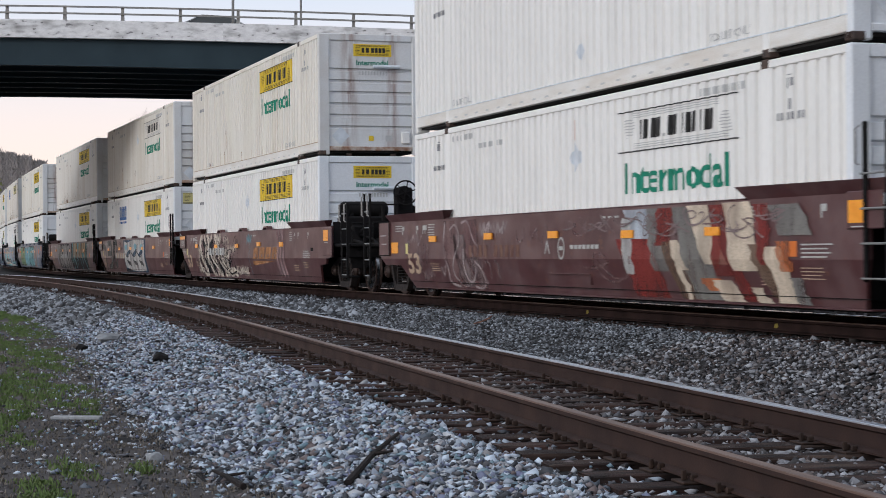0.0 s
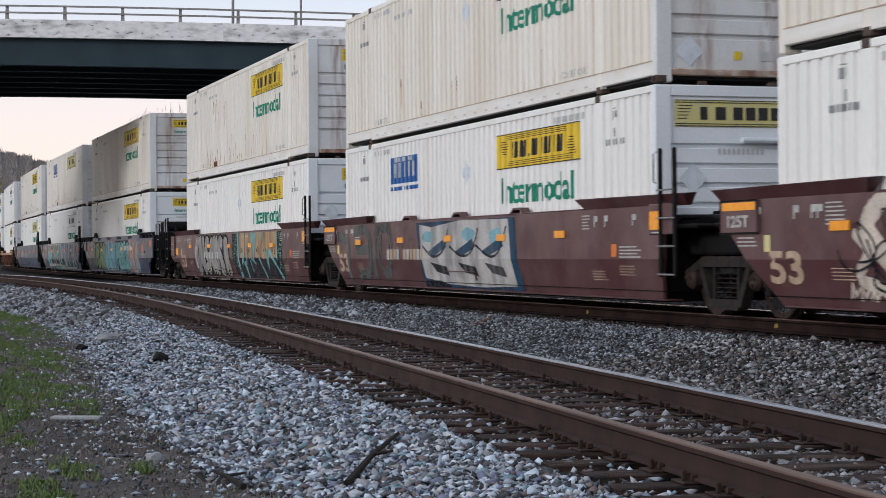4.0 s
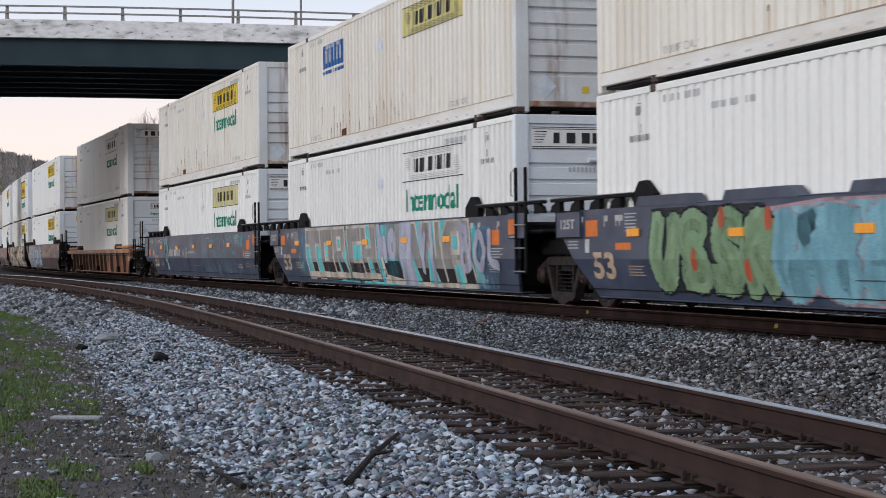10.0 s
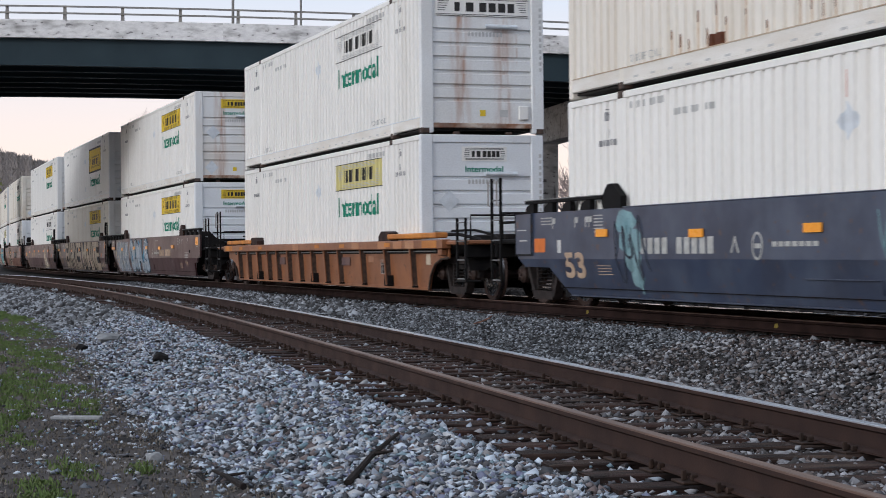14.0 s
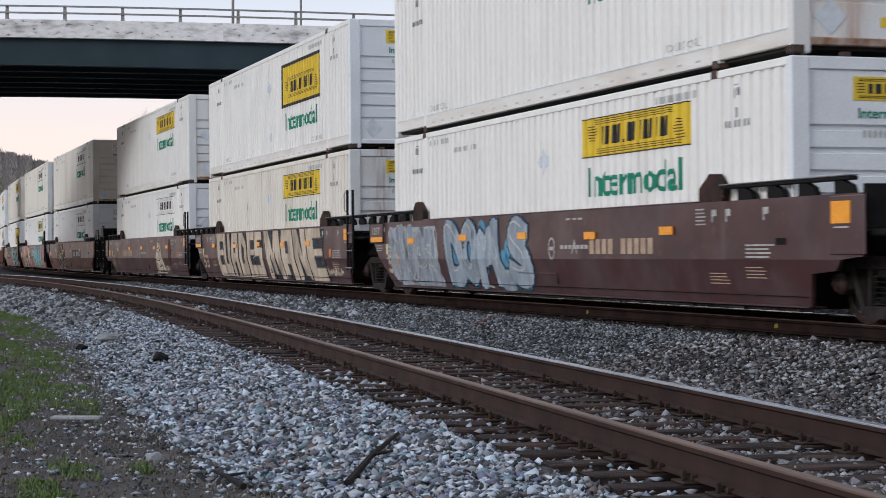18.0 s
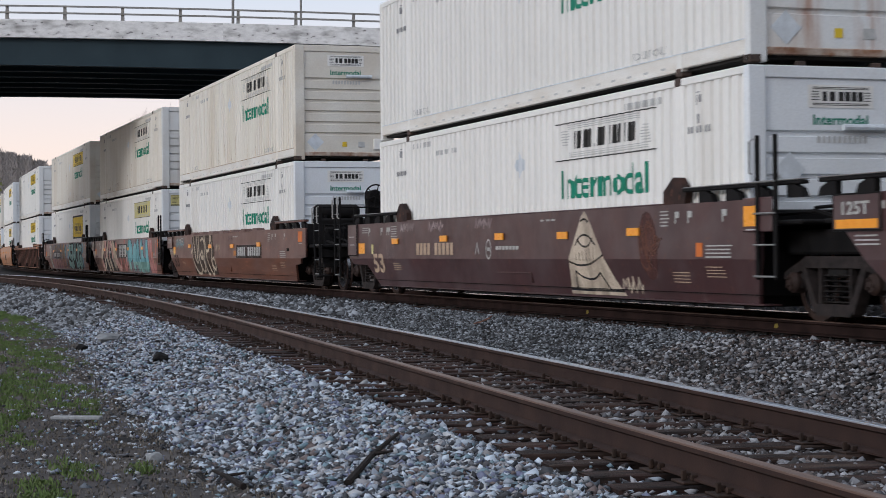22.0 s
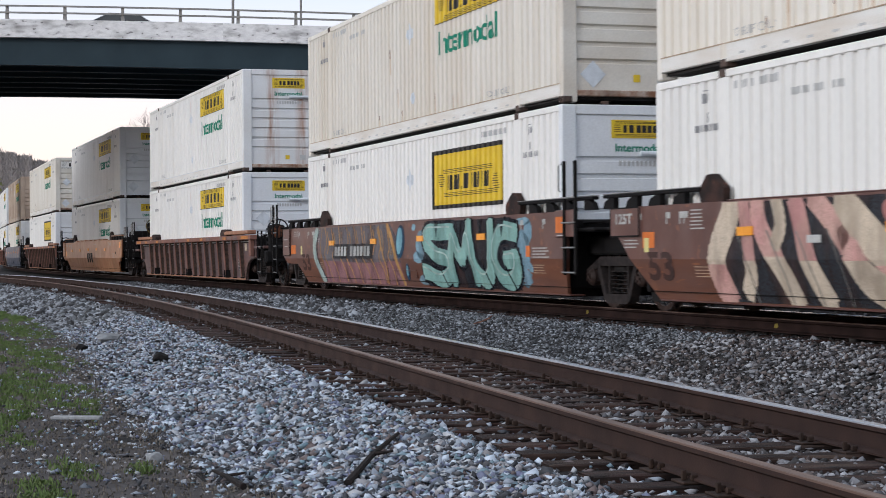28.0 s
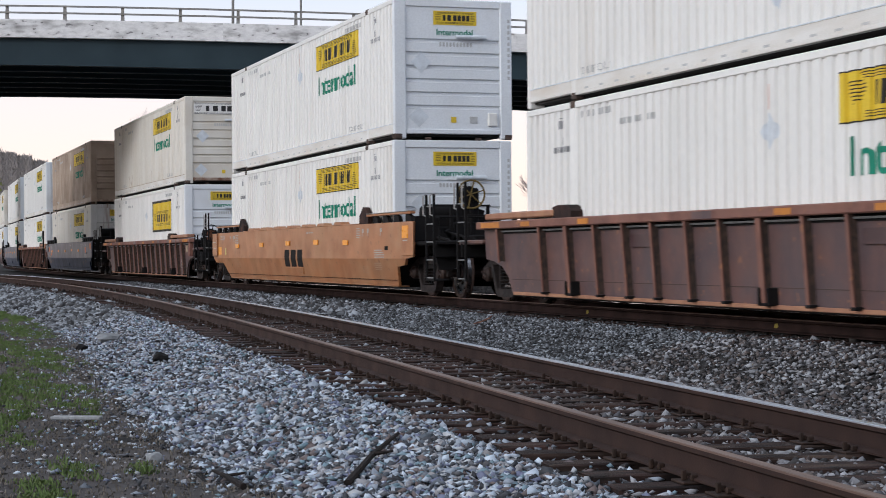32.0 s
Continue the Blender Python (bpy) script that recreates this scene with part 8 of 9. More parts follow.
rng = random.Random(7)
place = FIRST_X
WHEELS = []
prev_joint = "art"
for i, (kind, paint, joint, low, high, art) in enumerate(TRAIN):
    wag = well_wagon(i, kind, paint, prev_joint, joint, art, rng)
    MOVERS.append((wag, place, 9.8))
    for (style, col), z, up in ((low, 0.314, False), (high, 0.314 + CH + 0.03, True)):
        box = container(style, col, up, rng, i)
        MOVERS.append((box, place, 9.8, z))
    ends = [9.8] if i == 0 or prev_joint == "coupled" else []
    ends.append(-9.55 if joint == "coupled" else -9.8)
    for e in ends:
        tk = truck()
        WHEELS += [o for o in tk.children if o.name.startswith("wheelset")]
        MOVERS.append((tk, place + e, 1.0))
    place -= ART if joint == "art" else COUPLED
    prev_joint = joint


# ---- ground, ballast and track ----
def axis(spans):
    out = []
    for a, b, step in spans:
        n = max(1, round((b - a) / step))
        out += [a + (b - a) * k / n for k in range(n)]
    return out + [spans[-1][1]]


def ground_sheet():
    xs = axis([(-2600, -300, 230), (-300, -80, 8), (-80, -45, 1.0), (-45, -6, 0.35), (-6, 60, 3), (60, 2600, 220)])
    ys = axis([(-2600, -60, 220), (-60, -3, 4), (-3, 14.5, 0.22), (14.5, 60, 3), (60, 2600, 220)])
    v = [(x, y, ground_z(x, y)) for x in xs for y in ys]
    n = len(ys)
    f, mi = [], []
    for i in range(len(xs) - 1):
        for j in range(n - 1):
            f.append((i * n + j, (i + 1) * n + j, (i + 1) * n + j + 1, i * n + j + 1))
            cx, cy = (xs[i] + xs[i + 1]) / 2, (ys[j] + ys[j + 1]) / 2
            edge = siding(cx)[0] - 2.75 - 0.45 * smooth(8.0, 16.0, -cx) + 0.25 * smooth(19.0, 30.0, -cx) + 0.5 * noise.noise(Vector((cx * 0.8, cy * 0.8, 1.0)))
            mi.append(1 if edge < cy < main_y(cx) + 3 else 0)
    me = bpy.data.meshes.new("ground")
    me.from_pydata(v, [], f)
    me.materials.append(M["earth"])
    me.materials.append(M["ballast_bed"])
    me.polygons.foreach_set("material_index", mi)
    me.polygons.foreach_set("use_smooth", [True] * len(f))
    ob = new("ground", me)
    return tagged(ob, "gritty earth verge and grey ballast beds under the tracks", "ground", kind="structure")


ground_sheet()

RAIL = [(-0.07, 0.0), (0.07, 0.0), (0.07, 0.012), (0.012, 0.03), (0.012, 0.125), (0.036, 0.14), (0.036, 0.165), (-0.036, 0.165), (-0.036, 0.14), (-0.012, 0.125), (-0.012, 0.03), (-0.07, 0.012)]
HEAD = [(0.037, 0.1652), (0.036, 0.175), (0.031, 0.178), (-0.031, 0.178), (-0.036, 0.175), (-0.037, 0.1652)]


def swept(profile, path, closed=True):
    """A section (across, up) carried along (x, y, z, heading) stations."""
    n = len(profile)
    v, f = [], []
    for x, y, z, h in path:
        for u, w in profile:
            v.append((x - math.sin(h) * u, y + math.cos(h) * u, z + w))
    for i in range(len(path) - 1):
        for k in range(n):
            f.append((i * n + k, i * n + (k + 1) % n, (i + 1) * n + (k + 1) % n, (i + 1) * n + k))
    f.append(tuple(range(n)))
    f.append(tuple((len(path) - 1) * n + k for k in range(n))[::-1])
    return Shape().add(v, f)


def track(name, centre, x0, x1, step, label, head_near, head_far, steel):
    t = tagged(new(name), label, "railway track", kind="structure")
    n = round((x1 - x0) / step)
    for sgn in (-1, 1):
        path = []
        for k in range(n + 1):
            x = x0 + (x1 - x0) * k / n
            y, dy, z = centre(x)
            h = math.atan(dy)
            path.append((x - math.sin(h) * sgn * 0.7525, y + math.cos(h) * sgn * 0.7525, z - 0.178, h))
        r = part("rail", swept(RAIL, path).mesh("rail"), steel, t, "rusty steel rail")
        part("rail_head", swept(HEAD, path).mesh("rail_head"), head_near if sgn < 0 else head_far, r, "worn running surface")
    return t


siding_track = track("track_siding", siding, -110.0, 30.0, 1.0, "rusty single track with timber sleepers in grey ballast", M["rail_head_dull"], M["rail_head"], M["rail_rust"])
main_track = track("track_main", lambda x: (main_y(x), math.tan(main_heading(x)), 0.0), -260.0, 120.0, 2.0, "main line track under the train", M["rail_head_dull"], M["rail_head_bright"], M["rail_dark"])


def tie_mesh(seed):
    r = random.Random(seed)
    bm = bmesh.new()
    bmesh.ops.create_cube(bm, size=1.0)
    for v in bm.verts:
        v.co = Vector((v.co.x * 0.23, v.co.y * 2.6, v.co.z * 0.18 - 0.09))
    bmesh.ops.bevel(bm, geom=bm.edges[:], offset=0.012, segments=1, affect="EDGES")
    for v in bm.verts:
        v.co += Vector((r.uniform(-0.008, 0.008), r.uniform(-0.02, 0.02), r.uniform(-0.008, 0.004)))
    me = bpy.data.meshes.new("tie")
    bm.to_mesh(me)
    bm.free()
    return me


def plate_mesh():
    s = Shape().box(-0.095, 0.095, -0.17, 0.17, 0.0, 0.014, 0.004)
    for dx in (-0.05, 0.05):
        for dy in (-0.092, 0.092):
            s.box(dx - 0.013, dx + 0.013, dy - 0.02, dy + 0.02, 0.014, 0.05, 0.006)
    s.box(-0.012, 0.012, -0.145, -0.118, 0.014, 0.07, 0.005)
    return s


TIES = [tie_mesh(k) for k in range(8)]
for me in TIES:
    me.materials.append(M["tie"])


def lay_ties(t, centre, x0, x1, pitch, plates):
    r = random.Random(11)
    x = x0
    while x < x1:
        y, dy, z = centre(x)
        ob = part("tie", TIES[r.randrange(8)], M["tie"], t)
        ob.matrix_basis = pose(x, y + r.uniform(-0.06, 0.06), z - 0.192 + r.uniform(-0.006, 0.004), 0, 0, math.degrees(math.atan(dy)) + r.uniform(-1.5, 1.5))
        if plates:
            for sgn in (-1, 1):
                part("tie_plate", shared("tie_plate", plate_mesh), M["spike"], ob, at=pose(0, sgn * 0.7525, 0))
        x += pitch + r.uniform(-0.02, 0.02)


lay_ties(siding_track, siding, -62.0, 12.0, 0.52, True)
lay_ties(main_track, lambda x: (main_y(x), 0.0, 0.0), -60.0, -12.0, 0.55, False)

OCTA_V = [(1, 0, 0), (-1, 0, 0), (0, 1, 0), (0, -1, 0), (0, 0, 1), (0, 0, -1)]
OCTA_F = [(0, 2, 4), (2, 1, 4), (1, 3, 4), (3, 0, 4), (2, 0, 5), (1, 2, 5), (3, 1, 5), (0, 3, 5)]
CUBE_V = [(x, y, z) for x in (-0.7, 0.7) for y in (-0.7, 0.7) for z in (-0.7, 0.7)]
CUBE_F = [(0, 1, 3), (0, 3, 2), (4, 6, 7), (4, 7, 5), (0, 4, 5), (0, 5, 1), (2, 3, 7), (2, 7, 6), (0, 2, 6), (0, 6, 4), (1, 5, 7), (1, 7, 3)]


def stones(name, spots, size, base_v, base_f, material, label, seed):
    """Many crushed stones as one mesh; spots: array of x, y, z."""
    g = np.random.default_rng(seed)
    n = len(spots)
    bv = np.array(base_v, dtype=np.float32)
    bf = np.array(base_f, dtype=np.int32)
    k = len(bv)
    sc = size * g.lognormal(0.0, 0.25, (n, 1, 1)) * np.stack([g.uniform(1.0, 2.1, n), g.uniform(0.65, 1.25, n), g.uniform(0.45, 1.0, n)], axis=1)[:, None, :]
    v = (bv[None] * (1 + g.uniform(-0.25, 0.25, (n, k, 3))) + g.uniform(-0.34, 0.34, (n, k, 3))) * sc
    a, b = g.uniform(0, 2 * np.pi, n), g.uniform(-1.4, 1.4, n)
    ca, sa, cb, sb = np.cos(a)[:, None], np.sin(a)[:, None], np.cos(b)[:, None], np.sin(b)[:, None]
    y1, z1 = v[..., 1] * cb - v[..., 2] * sb, v[..., 1] * sb + v[..., 2] * cb
    x2, y2 = v[..., 0] * ca - y1 * sa, v[..., 0] * sa + y1 * ca
    v = np.stack([x2, y2, z1], axis=-1) + np.asarray(spots)[:, None, :]
    f = (bf[None] + (np.arange(n) * k)[:, None, None]).reshape(-1)
    me = bpy.data.meshes.new(name)
    me.vertices.add(n * k)
    me.vertices.foreach_set("co", v.astype(np.float32).reshape(-1))
    me.loops.add(len(f))
    me.loops.foreach_set("vertex_index", f)
    me.polygons.add(len(f) // 3)
    me.polygons.foreach_set("loop_start", np.arange(0, len(f), 3, dtype=np.int32))
    me.update(calc_edges=True)
    me.materials.append(material)
    return tagged(new(name, me), label, "ballast", kind="stuff")


def scatter(count, x0, x1, lo, hi, seed, keep=None):
    """Spots on the ground between two lines y = lo(x), hi(x)."""
    g = random.Random(seed)
    out = []
    for _ in range(count):
        x = g.uniform(x0, x1)
        y = g.uniform(lo(x), hi(x))
        if keep and not keep(x, y, g):
            continue
        out.append((x, y, ground_z(x, y) + g.uniform(-0.046, 0.030)))
    return out


def verge_edge(x):
    return siding(x)[0] - 2.85 - 0.45 * smooth(8.0, 16.0, -x) + 0.25 * smooth(19.0, 30.0, -x) + 0.12 + 0.28 * noise.noise(Vector((x * 0.45, 0.0, 7.0))) + 0.22 * noise.noise(Vector((x * 1.6, 0.0, 3.0)))


def off_rails(x, y, g):
    ys = siding(x)[0]
    if abs(abs(y - ys) - 0.75) < 0.09:
        return False
    if abs(y - ys) < 1.35 and g.random() < (0.86 if y < ys - 0.8 else 0.60 if y < ys + 0.8 else 0.5):
        return False
    return True


def in_plan(x, y):
    """The wedge of ground west of the viewpoint where single stones can be made out."""
    return -x > 1.46 * y and -x < 13.5 * y


def bed(x, y, g):
    return in_plan(x, y) and off_rails(x, y, g)


def mid(x):
    return siding(x)[0] - 0.2


def far_edge(x):
    return min(main_y(x) - 1.0, -x / 1.46)


for x0, x1, n_near, n_far, size, base_v, base_f in ((-20.0, -7.5, 66000, 46000, 0.0225, OCTA_V, OCTA_F), (-34.0, -20.0, 40000, 54000, 0.0190, OCTA_V, OCTA_F), (-72.0, -34.0, 15000, 26000, 0.046, OCTA_V, OCTA_F)):
    stones("ballast", scatter(n_near, x0, x1, verge_edge, mid, int(-x0), bed), size, base_v, base_f, M["ballast"] if x0 > -50 else M["ballast_far"], "crushed pale grey ballast stones of the siding", int(-x0))
    stones("ballast", scatter(n_far, x0, x1, mid, far_edge, int(-x1), bed), size, base_v, base_f, M["ballast_worn"] if x0 > -30 else M["ballast_far"], "crushed brown-grey ballast stones between the tracks", int(-x1))
stones("ballast", scatter(9000, -8.0, 8.0, verge_edge, lambda x: main_y(x) - 1.0, 77, off_rails), 0.034, OCTA_V, OCTA_F, M["ballast"], "ballast stones beside the viewpoint", 77)
stones("tie_litter", scatter(12000, -34.0, -8.5, lambda x: siding(x)[0] - 1.25, lambda x: siding(x)[0] + 1.25, 41, lambda x, y, g: in_plan(x, y) and abs(abs(y - siding(x)[0]) - 0.75) > 0.10), 0.013, OCTA_V, OCTA_F, M["ballast_worn"], "small dirty stones strewn over the sleepers", 41)
stones("ballast_scatter", scatter(16000, -40.0, -8.5, lambda x: verge_edge(x) - 1.8, lambda x: verge_edge(x) + 0.1, 4, lambda x, y, g: in_plan(x, y) and g.random() < 0.14 + 0.80 * smooth(1.4, 0.0, verge_edge(x) - y)), 0.015, OCTA_V, OCTA_F, M["ballast"], "loose stones on the verge", 4)
stones("ballast_under_train", scatter(5500, -45.0, -14.0, lambda x: main_y(x) - 1.2, lambda x: main_y(x) + 2.2, 5), 0.04, CUBE_V, CUBE_F, M["ballast_shade"], "ballast stones of the main line, coloured dark for the train's shade", 5)

stones("ballast_beyond", scatter(10000, -46.0, -12.0, lambda x: main_y(x) + 0.85, lambda x: main_y(x) + 2.6, 6), 0.05, OCTA_V, OCTA_F, M["ballast_worn"], "crushed stones beyond the main line", 6)
# the same shade-dark colour carried on to the ground beyond
stones("shaded_stones", scatter(9000, -75.0, -14.0, lambda x: main_y(x) + 2.4, lambda x: main_y(x) + 9.5, 16), 0.10, OCTA_V, OCTA_F, M["ballast_shade"], "stones beyond the main line, coloured dark as if in shade", 16)


def blades(name, spots, hgt, material, label, seed, per=5):
    g = random.Random(seed)
    v, f = [], []
    for x, y, z in spots:
        for _ in range(per):
            a, lean, h = g.uniform(0, 6.28), g.uniform(0.2, 1.5), hgt * g.uniform(0.4, 1.3)
            bx, by = x + g.uniform(-0.035, 0.035), y + g.uniform(-0.035, 0.035)
            w = 0.004 + 0.004 * g.random()
            dx, dy = math.cos(a), math.sin(a)
            k = len(v)
            v += [(bx - dy * w, by + dx * w, z - 0.01), (bx + dy * w, by - dx * w, z - 0.01), (bx + dx * lean * h * 0.5 + dy * w * 0.7, by + dy * lean * h * 0.5 - dx * w * 0.7, z + h * 0.65), (bx + dx * lean * h, by + dy * lean * h, z + h)]
            f += [(k, k + 1, k + 2), (k, k + 2, k + 3)]
    me = bpy.data.meshes.new(name)
    me.from_pydata(v, [], f)
    me.materials.append(material)
    return tagged(new(name, me), label, "grass", kind="stuff")


PATCHES = [(-42.0, 3.7, 5.0, 0.7), (-35.0, 3.1, 4.5, 0.75), (-27.0, 2.4, 6.0, 0.7), (-19.8, 1.85, 4.2, 0.85), (-12.2, 1.5, 0.9, 0.25), (-11.8, 1.98, 0.7, 0.22), (-11.4, 1.15, 0.7, 0.22), (-15.4, 1.35, 1.3, 0.3)]


def green_patch(x, y, g):
    if verge_edge(x) - y < 0.05 or not (-x > 1.5 * y and -x < 13.5 * y):
        return False
    d = max(1.0 - ((x - px) / rx) ** 2 - ((y - py) / ry) ** 2 for px, py, rx, ry in PATCHES)
    n = noise.noise(Vector((x * 0.9, y * 3.0, 0.0))) + 0.6 * noise.noise(Vector((x * 3.0, y * 7.0, 5.0)))
    return d * 0.78 + 1.25 * n > 0.34 + 0.46 * g.random()


stones("grit", scatter(26000, -34.0, -8.5, lambda x: verge_edge(x) - 2.6, lambda x: verge_edge(x) + 0.2, 31, lambda x, y, g: in_plan(x, y)), 0.0065, OCTA_V, OCTA_F, M["grit"], "fine grit and dead matter on bare earth", 8)
blades("grass", scatter(90000, -48.0, -8.5, lambda x: verge_edge(x) - 3.0, lambda x: verge_edge(x), 21, green_patch), 0.026, M["grass"], "patchy young green grass on the verge", 5, 7)
blades("dry_grass", scatter(34000, -40.0, -8.5, lambda x: verge_edge(x) - 3.0, lambda x: verge_edge(x) + 0.1, 22, lambda x, y, g: -x > 1.5 * y and -x < 13.5 * y), 0.015, M["dry_grass"], "short dead grass on bare earth", 6, 3)


# ---- road bridge ----
FLAT = Vector((AHEAD.x, AHEAD.y, 0)).normalized()
SIDEWAYS = Vector((FLAT.y, -FLAT.x, 0))
DECK_FRONT, DECK_BACK = 65.0, 79.0


def crest(a):
    """Height of the parapet's top along the bridge."""
    if a < -30:
        return max(0.6, crest(-30) + 0.008 * (a + 30))
    if a > 24:
        return max(0.6, crest(24) - 0.075 * (a - 24))
    return 9.03 - 0.042 * a - 0.00085 * a * a


def on_bridge(a, d, z):
    p = SIDEWAYS * a + FLAT * d
    return (p.x, p.y, z)


def bridge_bar(a0, a1, d0, d1, lo, hi, step=2.0):
    """A bar along the bridge between depths d0 and d1, its faces lo and hi under the parapet's top."""
    n = max(1, round((a1 - a0) / step))
    v, f = [], []
    for k in range(n + 1):
        a = a0 + (a1 - a0) * k / n
        z = crest(a)
        v += [on_bridge(a, d0, z + lo), on_bridge(a, d1, z + lo), on_bridge(a, d1, z + hi), on_bridge(a, d0, z + hi)]
    for k in range(n):
        for j in range(4):
            f.append((4 * k + j, 4 * k + (j + 1) % 4, 4 * k + 4 + (j + 1) % 4, 4 * k + 4 + j))
    f += [(0, 1, 2, 3), (4 * n + 3, 4 * n + 2, 4 * n + 1, 4 * n)]
    return Shape().add(v, f)


bridge = tagged(new("road_bridge"), "road bridge of dark green girders with a stained concrete edge", "bridge", kind="structure")
for k in range(5):
    a0, a1 = -46 + 19.0 * k, -46 + 19.0 * (k + 1)
    part("parapet", bridge_bar(a0, a1 - 0.006, DECK_FRONT, DECK_FRONT + 0.35, -0.66, 0.0), M["concrete"], bridge, "stained concrete bridge edge")
    part("parapet", bridge_bar(a0, a1 - 0.006, DECK_BACK - 0.35, DECK_BACK, -0.66, 0.0), M["concrete"], bridge)
part("deck", bridge_bar(-46, 49, DECK_FRONT + 0.352, DECK_BACK - 0.352, -0.62, -0.32), M["asphalt"], bridge)
for k in range(7):
    d = DECK_FRONT + 0.25 + k * 2.2
    web = part("girder", bridge_bar(-46, 49, d, d + 0.05, -1.62, -0.665), M["green_steel"], bridge, "dark green steel girder")
    part("girder_flange", bridge_bar(-46, 49, d - 0.16, d + 0.21, -1.66, -1.622), M["green_steel"], web)
for k in range(30):
    a = -34.9 + 2.11 * k
    z = crest(a)
    for d in (DECK_FRONT + 0.15, DECK_BACK - 0.15):
        s = Shape()
        p0, p1 = Vector(on_bridge(a, d, z)), Vector(on_bridge(a, d, z + 0.52))
        e, g2 = SIDEWAYS * 0.06, FLAT * 0.05
        s.add([p0 - e - g2, p0 + e - g2, p0 + e + g2, p0 - e + g2, p1 - e * 0.8 - g2, p1 + e * 0.8 - g2, p1 + e * 0.8 + g2, p1 - e * 0.8 + g2],
              [(3, 2, 1, 0), (4, 5, 6, 7), (0, 1, 5, 4), (1, 2, 6, 5), (2, 3, 7, 6), (3, 0, 4, 7)])
        part("rail_post", s, M["dull_steel"], bridge)
for d in (DECK_FRONT + 0.08, DECK_BACK - 0.08):
    for h in (0.22, 0.47):
        part("hand_rail", bridge_bar(-46, 49, d - 0.04, d + 0.04, h, h + 0.06), M["dull_steel"], bridge)
for pa, pb, d0, d1 in ((6.62, 4.55, 65.6, 78.4), (-23.0, -25.0, 65.6, 78.4)):
    def along(t):
        return pa + (pb - pa) * t, d0 + (d1 - d0) * t
    v = []
    for t, w in ((0.0, 0.45), (1.0, 0.45)):
        a, d = along(t)
        z = crest(a) - 1.68
        for da, zz in ((-w, z - 1.45), (w, z - 1.45), (w, z), (-w, z)):
            v.append(on_bridge(a + da, d, zz))
    part("pier_cap", Shape().add(v, [(0, 1, 2, 3), (7, 6, 5, 4), (0, 4, 5, 1), (1, 5, 6, 2), (2, 6, 7, 3), (3, 7, 4, 0)]), M["concrete"], bridge, "concrete pier cap")
    for t in (0.05, 0.5, 0.95):
        a, d = along(t)
        p = on_bridge(a, d, 0)
        part("pier_column", Shape().lathe([(-1.2, 0.38), (crest(a) - 3.12, 0.38)], 20, "z", (p[0], p[1], 0)).mesh("pier_column", True), M["concrete"], bridge, "round concrete column")
road = tagged(new("road", bridge_bar(-700, 700, DECK_FRONT + 0.4, DECK_BACK - 0.4, -0.319, -0.30, 10).mesh("road")), "asphalt road carried over the bridge", "road", kind="structure")
road.data.materials.append(M["asphalt"])

for a in (-7.70, -6.24):
    z = crest(a)
    lp = empty("lamp_post", "slim grey steel post on the bridge", "lamp post", "posts on the bridge")
    p = on_bridge(a, DECK_BACK - 0.5 if a > -7 else DECK_FRONT + 0.5, 0)
    part("pole", Shape().tube([(p[0], p[1], z - 0.3), (p[0], p[1], z + 8.0)], 0.055, 8, 0.04), M["dull_steel"], lp)
    part("base", Shape().lathe([(z - 0.31, 0.12), (z - 0.2, 0.12), (z - 0.1, 0.07)], 10, "z", (p[0], p[1], 0)), M["dull_steel"], lp)

# ---- blue building beyond the line ----
hall = empty("metal_building", "blue sheet-metal building with pale lower walls and corner trim", "building", at=pose(-44.1, 25.9, 0, 0, 0, -3.0))
def clad(z0, z1, y0):
    s = Shape()
    v, f = [], []
    n = 110
    for k in range(n + 1):
        x = 0.12 + k * 0.30
        for dx, dy in ((0.0, 0.0), (0.17, 0.0), (0.20, -0.03), (0.27, -0.03)):
            v += [(x + dx, y0 + dy, z0), (x + dx, y0 + dy, z1)]
    m = len(v) // 2
    f = [(2 * i, 2 * i + 2, 2 * i + 3, 2 * i + 1) for i in range(m - 1)]
    return s.add(v, f)
part("lower_wall", clad(-1.1, 2.80, 0.0), M["pale_sheet"], hall, "pale sheet-metal lower wall")
part("upper_wall", clad(2.80, 5.50, -0.02), M["blue_sheet"], hall, "blue ribbed sheet-metal wall")
part("wall_core", Shape().box(0.0, 33.5, 0.05, 14.0, -1.1, 5.45), M["pale_sheet"], hall)
part("corner_trim", Shape().box(-0.06, 0.16, -0.06, 0.16, -1.1, 5.48), M["pale_sheet"], hall, "white corner trim")
part("eave_trim", Shape().box(-0.25, 33.7, -0.25, 0.10, 5.48, 5.68), M["blue_sheet"], hall, "blue eaves trim")
part("roof", Shape().prism([(-0.25, 5.68), (7.0, 6.5), (14.2, 5.68), (14.2, 5.60), (7.0, 6.42), (-0.25, 5.60)], -0.25, 33.7, "x"), M["blue_sheet"], hall, "blue metal roof")


